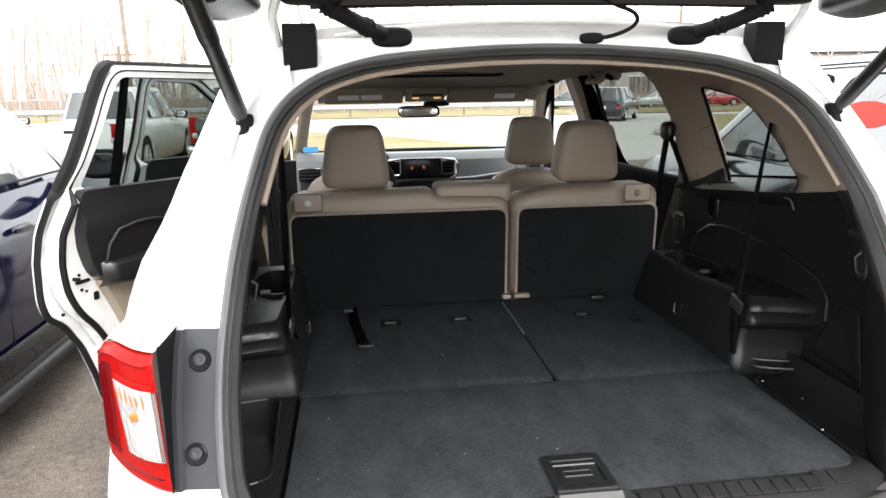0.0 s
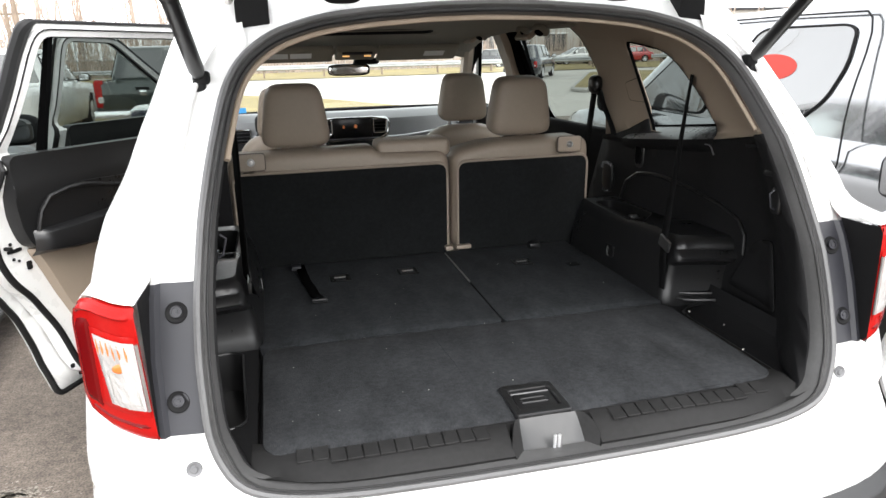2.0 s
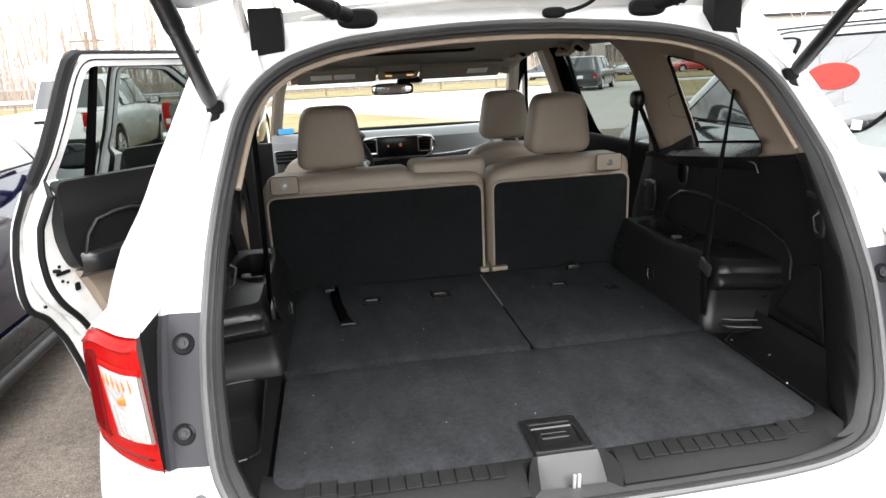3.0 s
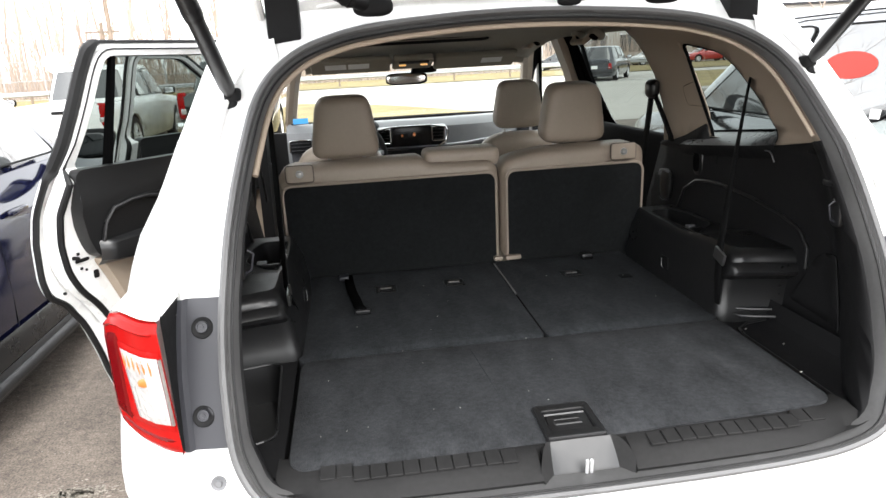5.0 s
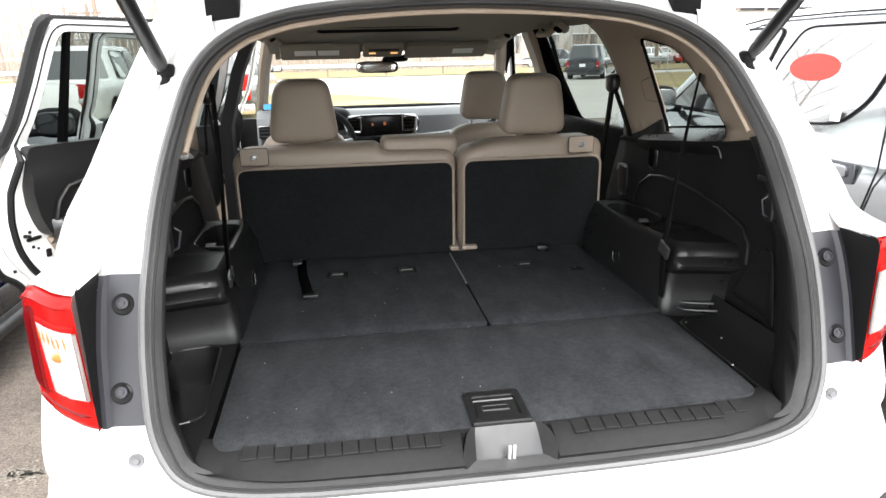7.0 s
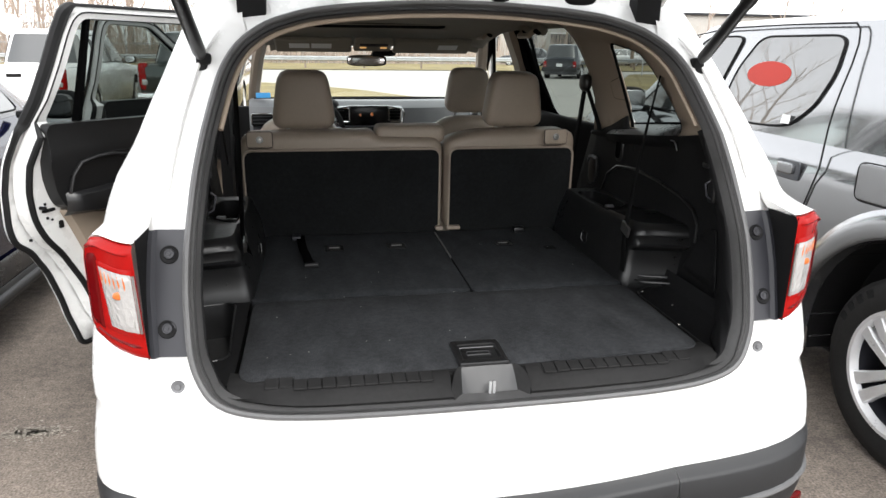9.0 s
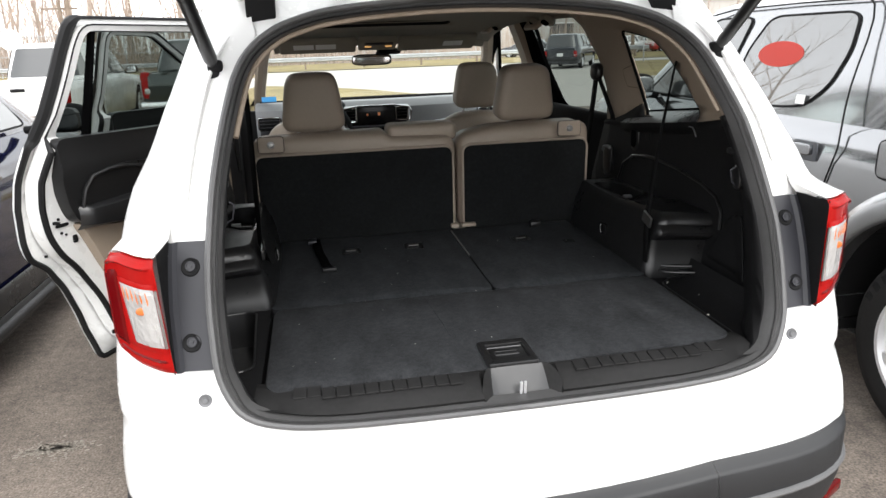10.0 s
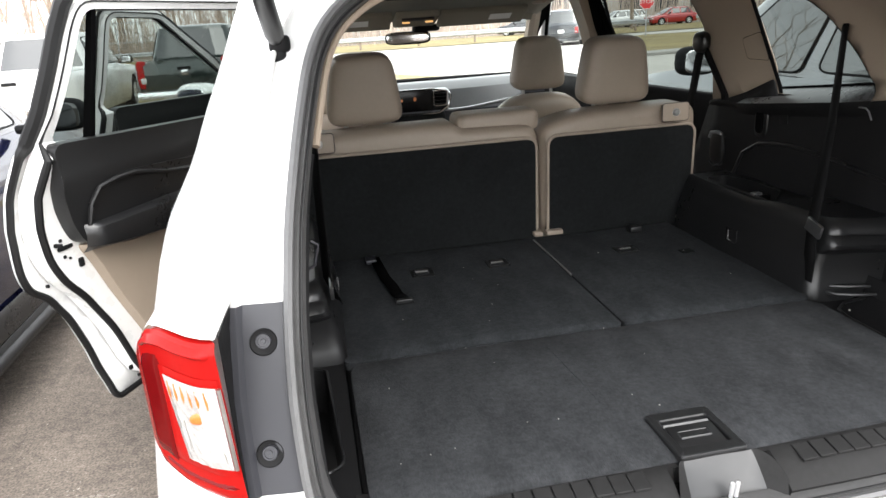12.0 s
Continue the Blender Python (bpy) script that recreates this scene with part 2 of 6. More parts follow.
def rot(rx=0, ry=0, rz=0):
    return Euler([radians(a) for a in (rx, ry, rz)]).to_matrix()


def tube(pts, r, n=8, bm=None, caps=True):
    """A round tube through points; r is a number or a list."""
    bm = bm or bmesh.new()
    pts = [Vector(p) for p in pts]
    rs = r if isinstance(r, (list, tuple)) else [r] * len(pts)
    rows, side = [], None
    for i, p in enumerate(pts):
        d = (pts[min(i + 1, len(pts) - 1)] - pts[max(i - 1, 0)]).normalized()
        if side is None:
            side = d.orthogonal().normalized()
        side = (side - d * side.dot(d)).normalized()
        up = d.cross(side)
        rows.append([p + rs[i] * (side * math.cos(a) + up * math.sin(a)) for a in (2 * math.pi * k / n for k in range(n))])
    return skin(bm, rows, True, caps)


def lathe(profile, n=24, m=None, bm=None, caps=False):
    """Turns (radius, height) points round z."""
    bm = bm or bmesh.new()
    m = m or Matrix()
    rows = [[m @ Vector((r * math.cos(2 * math.pi * k / n), r * math.sin(2 * math.pi * k / n), h)) for k in range(n)] for r, h in profile]
    return skin(bm, rows, True, caps)


def spow(v, e):
    return math.copysign(abs(v) ** e, v)


def pad(c, s, e1=0.4, e2=0.4, rotm=None, taper=0.0, nu=20, nv=14, bm=None, bend=0.0):
    """A cushion: a rounded block. taper narrows it towards +z, bend bows it in y."""
    bm = bm or bmesh.new()
    rows = []
    for j in range(nv + 1):
        v = -math.pi / 2 + math.pi * j / nv
        cz, rz = spow(math.sin(v), e1), spow(math.cos(v), e1)
        row = []
        for i in range(nu):
            u = 2 * math.pi * i / nu
            x, y = rz * spow(math.cos(u), e2), rz * spow(math.sin(u), e2)
            p = Vector((s[0] / 2 * x * (1 - taper * (cz + 1) / 2), s[1] / 2 * y + bend * x * x, s[2] / 2 * cz))
            row.append(Vector(c) + (rotm @ p if rotm else p))
        rows.append(row)
    return skin(bm, rows, True, False)


def rounded(poly, r=0.03, n=4):
    """A polygon (2-D points) with its corners rounded."""
    out = []
    k = len(poly)
    for i in range(k):
        p, a, b = (Vector(poly[j % k]) for j in (i, i - 1, i + 1))
        da, db = a - p, b - p
        q = min(r, da.length * 0.45, db.length * 0.45)
        pa, pb = p + da.normalized() * q, p + db.normalized() * q
        for t in range(n + 1):
            u = t / n
            out.append(tuple((1 - u) ** 2 * pa + 2 * u * (1 - u) * p + u * u * pb))
    return out


def dense(poly, step=0.03):
    """A closed outline with points added along its long edges."""
    out = []
    for i, p in enumerate(poly):
        q = poly[(i + 1) % len(poly)]
        n = max(1, round(math.dist(p, q) / step))
        out += [(p[0] + (q[0] - p[0]) * k / n, p[1] + (q[1] - p[1]) * k / n) for k in range(n)]
    return out


def sheet(outer, holes=(), place=None, cuts_a=(), cuts_b=()):
    """Fills a 2-D outline with holes, cuts it along lines and bends it into space by place(a, b)."""
    bm = bmesh.new()
    edges = []
    for loop in (outer, *holes):
        vs = [bm.verts.new((a, b, 0)) for a, b in loop]
        edges += [bm.edges.new((vs[i], vs[(i + 1) % len(vs)])) for i in range(len(vs))]
    bmesh.ops.triangle_fill(bm, use_beauty=True, use_dissolve=False, edges=edges, normal=(0, 0, 1))
    for axis, cuts in ((0, cuts_a), (1, cuts_b)):
        for c in cuts:
            no = [0, 0, 0]
            no[axis] = 1
            co = [0, 0, 0]
            co[axis] = c
            bmesh.ops.bisect_plane(bm, geom=bm.verts[:] + bm.edges[:] + bm.faces[:], plane_co=co, plane_no=no, dist=1e-5)
    if place:
        for v in bm.verts:
            v.co = place(v.co.x, v.co.y)
    return bm


def interp(x, pts):
    xs, ys = zip(*pts)
    return float(np.interp(x, xs, ys))


def frange(a, b, step):
    n = max(1, round((b - a) / step))
    return [a + (b - a) * i / n for i in range(n + 1)]


def corner(a, b, c, t, w=3.0):
    """A tighter bend than bezier()."""
    k0, k1, k2 = (1 - t) ** 2, 2 * w * t * (1 - t), t * t
    return (a * k0 + b * k1 + c * k2) / (k0 + k1 + k2)


def bezier(a, b, c, t):
    return a * (1 - t) ** 2 + b * 2 * t * (1 - t) + c * t * t


def smooth(t):
    t = max(0.0, min(1.0, t))
    return t * t * (3 - 2 * t)


def bool_cut(ob, cutter):
    """Cuts one mesh out of another and keeps the result as plain mesh."""
    md = ob.modifiers.new("cut", "BOOLEAN")
    md.object, md.operation, md.solver = cutter, "DIFFERENCE", "EXACT"
    bpy.context.view_layer.update()
    me = bpy.data.meshes.new_from_object(ob.evaluated_get(bpy.context.evaluated_depsgraph_get()))
    ob.modifiers.remove(md)
    old = ob.data
    ob.data = me
    bpy.data.meshes.remove(old)
    cm = cutter.data
    bpy.data.objects.remove(cutter)
    bpy.data.meshes.remove(cm)
    me.shade_smooth()
    me.set_sharp_from_angle(angle=radians(38))


# ---- the white suv with its liftgate open ----
suv = thing("suv", "white mid-size suv with raised liftgate and one rear door open", "car")
BACK = ((0.25, 0.0), (0.40, -0.075), (0.55, -0.115), (0.66, -0.105), (0.74, -0.085), (0.79, -0.055), (0.83, -0.03), (0.90, 0.0), (1.124, 0.075), (1.34, 0.177), (1.48, 0.28), (1.62, 0.395), (1.75, 0.52))
SIDE = ((0.28, 0.92), (0.45, 0.965), (0.70, 0.985), (0.90, 0.975), (1.0, 0.965), (1.1, 0.94), (1.2, 0.885), (1.33, 0.80), (1.45, 0.745), (1.55, 0.705), (1.62, 0.67), (1.70, 0.60))
RIM = ((0.0, 0.806), (0.2, 0.807), (0.35, 0.810), (0.45, 0.816), (0.52, 0.827), (0.56, 0.841), (0.585, 0.862), (0.605, 0.895), (0.615, 0.935), (0.62, 1.05), (0.615, 1.15), (0.60, 1.27), (0.576, 1.38), (0.55, 1.475), (0.53, 1.515), (0.505, 1.545), (0.45, 1.583), (0.36, 1.611), (0.25, 1.625), (0.12, 1.634), (0.0, 1.637))


def back(z):
    return interp(z, BACK)


def side(z):
    return interp(z, SIDE)


def tuck(z):
    """How far the flank draws in towards the tail."""
    return interp(z, ((0.5, 0.115), (1.0, 0.12), (1.12, 0.10), (1.25, 0.06), (1.4, 0.05)))


def rim_x(z):
    """Half the opening's width at a height."""
    pts = [(b, a) for a, b in RIM[4:16]]
    return interp(z, pts)


def rim_loop(inset=0.0, dy=0.0, step=0.02):
    """The opening's outline, evenly spaced, moved inwards and along y."""
    half = [Vector(p) for p in RIM]
    whole = half + [Vector((-p.x, p.y)) for p in reversed(half[1:-1])]
    pts = []
    for i, p in enumerate(whole):
        q = whole[(i + 1) % len(whole)]
        n = max(1, round((q - p).length / step))
        pts += [p.lerp(q, k / n) for k in range(n)]
    for _ in range(3):
        pts = [(pts[i - 1] + pts[i] * 2 + pts[(i + 1) % len(pts)]) / 4 for i in range(len(pts))]
    out = []
    for i, p in enumerate(pts):
        d = (pts[(i + 1) % len(pts)] - pts[i - 1]).normalized()
        q = p + Vector((-d.y, d.x)) * inset * (0.40 + 0.60 * smooth((p.y - 0.815) / 0.07))
        out.append(Vector((q.x, back(q.y) + dy, q.y)))
    return out


def rear_skin(z, s, lift=0.0):
    """The rear corner at height z: s runs from the opening's edge (0) round to the flank (1)."""
    y0 = back(z)
    start = rim_x(z) - 0.014 if 0.83 < z < 1.56 else (0.40 if z < 1 else interp(z, ((1.557, 0.493), (1.60, 0.50), (1.70, 0.50))))
    w = side(z) - tuck(z)
    a, c, e = Vector((start, y0)), Vector((w * 0.985, y0 + 0.02)), Vector((w, 0.56))
    p = corner(a, c, e, s)
    d = (corner(a, c, e, min(1, s + 0.01)) - corner(a, c, e, max(0, s - 0.01))).normalized()
    return Vector((p.x + d.y * lift, p.y - d.x * lift, z))


def flip(p, sgn):
    return Vector((p[0] * sgn, p[1], p[2]))


def clad_top(s):
    """Upper edge of the dark bumper cladding round the corner."""
    return interp(s, ((0, 0.648), (0.3, 0.672), (0.5, 0.672), (0.6, 0.676), (0.7, 0.65), (1.0, 0.52)))


# rear corners
for sgn in (1, -1):
    zs = frange(0.832, 1.557, 0.03)
    rows = [[flip(rear_skin(z, s), sgn) for s in frange(0, 1, 0.05)] for z in zs]
    part("rear_corner", loft(rows), WHITE, suv)
    # shoulder between pillar and roof
    rows = [[flip(rear_skin(z, s), sgn) for s in frange(0, 1, 0.05)] for z in frange(1.557, 1.69, 0.027)]
    part("roof_corner", loft(rows), WHITE, suv)
    # lower corner and bumper end
    zs = [0.40, 0.45, 0.5, 0.55, 0.6, 0.65, 0.68, 0.71, 0.74, 0.77, 0.79, 0.81, 0.832]
    rows = []
    for z in zs:
        rows.append([flip(rear_skin(z, s), sgn) for s in frange(0, 1, 0.05)])
    part("bumper_corner", loft(rows), WHITE, suv)
    part("bumper_cladding_corner", loft([[flip(rear_skin(0.34 + (clad_top(s) - 0.34) * t, s, (0.028 - 0.025 * smooth((t - 0.925) / 0.075)) * (1 - 0.85 * smooth((s - 0.12) / 0.4))), sgn) for s in frange(0, 1, 0.05)] for t in (0, 0.2, 0.4, 0.6, 0.8, 0.92, 0.935, 0.95, 0.975, 1.0)]), CLAD, suv)
    part("bumper_strip", tube([flip(rear_skin(clad_top(u) - 0.098, u, 0.025 - 0.021 * smooth((u - 0.12) / 0.4)), sgn) for u in frange(0, 0.7, 0.05)], 0.008, 8), RUBBERG, suv, "grey strip along the bumper cladding")
# middle of the tail below the opening
rows = []
for z in (0.56, 0.6, 0.64, 0.67, 0.70, 0.73, 0.76, 0.785, 0.80):
    rows.append([Vector((x, back(z) - 0.012 * (1 - (x / 0.4) ** 2), z)) for x in frange(-0.4, 0.4, 0.08)])
part("tail_panel", loft(rows), WHITE, suv)
part("bumper_cladding", loft([[Vector((x, back(0.34 + (0.628 + 0.020 * (x / 0.4) ** 2 - 0.34) * t) - 0.012 * (1 - (x / 0.4) ** 2) - 0.028 + 0.025 * smooth((t - 0.925) / 0.075), 0.34 + (0.628 + 0.020 * (x / 0.4) ** 2 - 0.34) * t)) for x in frange(-0.4, 0.4, 0.08)] for t in (0, 0.2, 0.4, 0.6, 0.8, 0.92, 0.935, 0.95, 0.975, 1.0)]), CLAD, suv)
# sill lip that joins the tail panel to the opening
rows = []
for x in frange(-0.58, 0.58, 0.04):
    zz = interp(abs(x), RIM[:8])
    rows.append([Vector((x, back(0.79) - 0.002, 0.78)), Vector((x, back(zz) - 0.012, zz - 0.006)), Vector((x, back(zz) + 0.01, zz + 0.002))])
part("sill_lip", loft(rows), WHITE, suv)

# roof header between opening and roof, roof itself
ROOFZ = ((0.40, 1.680), (0.55, 1.705), (0.8, 1.735), (1.4, 1.762), (2.0, 1.755), (2.5, 1.715), (2.8, 1.66))
top = [p for p in rim_loop(0.006) if p.z > 1.50]
top.sort(key=lambda p: p.x)
rows = [top, [Vector((p.x * 1.10, 0.43 + 0.02 * abs(p.x), max(p.z, 1.64 - 0.08 * p.x ** 2) + 0.02)) for p in top], [Vector((p.x * 1.16, 0.42 + 0.1 * p.x ** 2, 1.685 - 0.12 * p.x ** 2)) for p in top]]
part("roof_header", loft(rows), WHITE, suv)
rows = [[Vector((x, y + (0.15 * (x) ** 2 if y < 0.5 else 0), interp(y, ROOFZ) - 0.06 * (abs(x) / 0.62) ** 2.2)) for x in frange(-0.62, 0.62, 0.062)] for y in frange(0.41, 2.78, 0.12)]
thicken(part("roof", loft(rows), WHITE, suv), 0.01, -1)


def flank(y, z, sgn, off=0.0):
    k = 1 - 0.10 * smooth((y - 3.9) / 0.9)
    return Vector((sgn * (side(z) * k - tuck(z) * smooth((1.40 - y) / 0.84) - off), y, z))


def arch(cy, r, zc, z0):
    a0 = math.asin((zc - z0) / r)
    return [(cy + r * math.cos(a), zc + r * math.sin(a)) for a in frange(-a0, math.pi + a0, 0.22)]


REAR_AXLE, FRONT_AXLE = 0.99, 3.80
QUARTER = [(1.10, 1.24), (1.20, 1.60), (0.80, 1.58), (0.58, 1.40), (0.56, 1.24)]
DOORWIN = [(1.30, 1.20), (1.36, 1.62), (2.10, 1.64), (2.12, 1.19)]
FRONTWIN = [(2.30, 1.19), (2.30, 1.64), (2.66, 1.60), (3.40, 1.19)]
DOORHOLE = [(1.275, 1.23), (1.24, 0.95), (1.25, 0.80), (1.37, 0.64), (1.43, 0.44), (1.45, 0.33), (2.35, 0.33), (2.35, 1.24), (2.31, 1.65), (1.385, 1.645)]
FRONTHOLE = [(2.43, 1.24), (2.43, 0.34), (3.36, 0.34), (3.42, 0.95), (3.44, 1.14), (2.72, 1.61), (2.40, 1.645)]
outline = [(0.56, 0.40)] + list(reversed(arch(REAR_AXLE, 0.40, 0.37, 0.30))) + list(reversed(arch(FRONT_AXLE, 0.40, 0.37, 0.30))) + [(4.55, 0.32), (4.72, 0.50), (4.74, 0.80), (4.66, 0.97), (4.2, 1.05), (3.62, 1.12), (3.1, 1.45), (2.78, 1.62), (2.4, 1.685), (1.6, 1.70), (0.9, 1.695), (0.56, 1.66)]
for sgn in (1, -1):
    holes = [rounded(QUARTER, 0.04)] + ([rounded(FRONTWIN, 0.04), rounded(DOORWIN, 0.04)] if sgn > 0 else [rounded(DOORHOLE, 0.05), rounded(FRONTHOLE, 0.05)])
    bm = sheet(outline, holes, lambda y, z, s=sgn: flank(y, z, s), frange(0.6, 4.7, 0.25), frange(0.4, 1.66, 0.07))
    thicken(part("flank", bm, WHITE, suv), 0.012, -1)
    panes = [(QUARTER, TINT)] + ([(FRONTWIN, GLASS), (DOORWIN, TINT)] if sgn > 0 else [])
    for poly, g in panes:
        c = Vector((sum(p[0] for p in poly) / len(poly), sum(p[1] for p in poly) / len(poly)))
        big = [tuple(c + (Vector(p) - c) * 1.04) for p in rounded(poly, 0.04)]
        ob = part("side_window", sheet(big, (), lambda y, z, s=sgn: flank(y, z, s, 0.004), (), frange(1.2, 1.65, 0.08)), g, suv)
        ob.visible_shadow = False
        if g is GLASS or poly is DOORWIN:
            ring = [flank(*p, sgn, 0.016) for p in rounded(poly, 0.04)]
            part("window_seal", tube(ring + ring[:1], 0.011, 6, caps=False), MATTE, ob)
# windscreen, bonnet, nose
ws = [[Vector((x, 2.76 + (3.55 - 2.76) * t + 0.10 * (1 - (x / 0.72) ** 2) * t ** 0.5 * 0.8, interp(t, ((0, 1.655), (1, 1.12))) - 0.03 * (x / 0.7) ** 2 * (1 - t))) for x in frange(-0.62 - 0.14 * t, 0.62 + 0.14 * t, (1.24 + 0.28 * t) / 12)] for t in frange(0, 1, 0.1)]
ob = part("windscreen", loft(ws), GLASS, suv)
ob.visible_shadow = False
bonnet = [[Vector((u * interp(y, ((3.5, 0.80), (4.2, 0.86), (4.66, 0.80))), y, interp(y, ((3.5, 1.10), (3.62, 1.125), (4.2, 1.06), (4.66, 0.98))) + 0.05 * (1 - u * u))) for u in frange(-1, 1, 0.1)] for y in (3.5, 3.62, 3.8, 4.0, 4.2, 4.4, 4.55, 4.66)]
part("bonnet", loft(bonnet), WHITE, suv)
nose = [[Vector((u * 0.86, interp(z, ((0.25, 4.66), (0.5, 4.84), (0.8, 4.84), (1.0, 4.68))) - 0.12 * u * u, z)) for u in frange(-1, 1, 0.1)] for z in (0.25, 0.35, 0.5, 0.65, 0.8, 0.9, 1.0)]
part("nose", loft(nose), WHITE, suv)
part("grille", rbox((0, 4.83, 0.78), (1.0, 0.06, 0.2), 0.02), BLACK, suv)
for sgn in (1, -1):
    part("headlamp", rbox((sgn * 0.66, 4.72, 0.86), (0.32, 0.10, 0.12), 0.03, 3, rot(0, 0, -sgn * 16)), CLEAR, suv)
part("underbody", rbox((0, 2.35, 0.33), (1.6, 4.5, 0.10), 0.02), BLACK, suv)


def wheel(m, r=0.365, w=0.235, parent=None, rim=None, spokes=5):
    """A wheel whose axle lies along x, its outside towards +x."""
    t = m @ pose(0, 0, 0, 0, 90, 0)
    rr = r * 0.67
    prof = [(rr, -w / 2 + 0.01), (r * 0.80, -w / 2 - 0.004), (r * 0.93, -w / 2 + 0.008), (r * 0.985, -w * 0.38), (r, -w * 0.25), (r, w * 0.25), (r * 0.985, w * 0.38), (r * 0.93, w / 2 - 0.008), (r * 0.80, w / 2 + 0.004), (rr, w / 2 - 0.01), (rr * 0.95, w / 2 - 0.03), (rr * 0.95, -w / 2 + 0.03), (rr, -w / 2 + 0.01)]
    ty = part("tyre", lathe(prof, 40, t), TYRE, parent)
    bm = lathe([(rr * 1.0, w / 2 - 0.006), (rr * 0.95, w / 2 - 0.008), (rr * 0.90, w / 2 - 0.04)], 40, t)
    part("rim_barrel", lathe([(rr * 0.90, w / 2 - 0.04), (rr * 0.88, -w / 2 + 0.02)], 40, t), GREYP, parent)
    for k in range(spokes):
        a = 2 * math.pi * k / spokes + 0.3
        for da in (-1, 1):
            rows = []
            for q, off, wd, h in ((0.10, 0.085, 0.070, -0.030), (0.35, 0.100, 0.075, -0.020), (0.65, 0.125, 0.090, -0.016), (0.93, 0.160, 0.110, -0.022)):
                d0, d1 = Vector((math.cos(a), math.sin(a), 0)), Vector((-math.sin(a), math.cos(a), 0)) * da
                c = d0 * rr * q + d1 * rr * off
                top, low = w / 2 + h, w / 2 + h - 0.035
                rows.append([t @ Vector((*(c + d1 * rr * e).xy, z)) for e, z in ((-wd, low), (-wd, top - 0.006), (-wd * 0.8, top), (wd * 0.8, top), (wd, top - 0.006), (wd, low))])
            skin(bm, rows, True, True)
    lathe([(0.0, w / 2 - 0.015), (rr * 0.16, w / 2 - 0.018), (rr * 0.2, w / 2 - 0.05)], 16, t, bm)
    part("wheel_rim", bm, rim or ALLOY, parent)
    part("brake_drum", lathe([(0.0, 0.0), (rr * 0.8, 0.0), (rr * 0.8, -0.05)], 24, t), BLACK, parent)
    return ty


for ax in (REAR_AXLE, FRONT_AXLE):
    for sgn in (1, -1):
        wheel(pose(sgn * 0.84, ax, 0.365, 0, 0, 0 if sgn > 0 else 180), parent=suv)
        part("wheel_well", lathe([(0.41, -0.16), (0.41, 0.14)], 30, pose(sgn * 0.78, ax, 0.37, 0, 90, 0)), BLACK, suv)

# seal round the opening
prof = [(0.004, 0.008), (0.003, -0.014), (0.007, -0.026), (0.013, -0.028), (0.018, -0.018), (0.023, -0.021), (0.029, -0.012), (0.033, 0.012)]
loops = [rim_loop(a, b) for a, b in prof]
part("opening_seal", loft([list(r) for r in zip(*([l + [l[0]] for l in loops]))]), RUBBER, suv, "black rubber weatherstrip round the opening")
groove = rim_loop(0.0265, -0.0205)
part("seal_groove", tube(groove + groove[:1], 0.0018, 5, caps=False), DOORSEAL, suv)
part("seal_bead", tube(rim_loop(0.010, -0.026) + [rim_loop(0.010, -0.026)[0]], 0.0062, 6, caps=False), RUBBERG, suv, "grey rubber bead of the weatherstrip")

# gutter lip in the painted frame beside the opening
for sgn in (1, -1):
    lip = sorted((p for p in rim_loop(-0.040, 0.002) if 1.22 < p.z < 1.56 and p.x * sgn > 0), key=lambda p: p.z)
    part("gutter_lip", tube(lip, [0.0015] + [0.0045] * (len(lip) - 2) + [0.0015], 6), WHITE, suv)
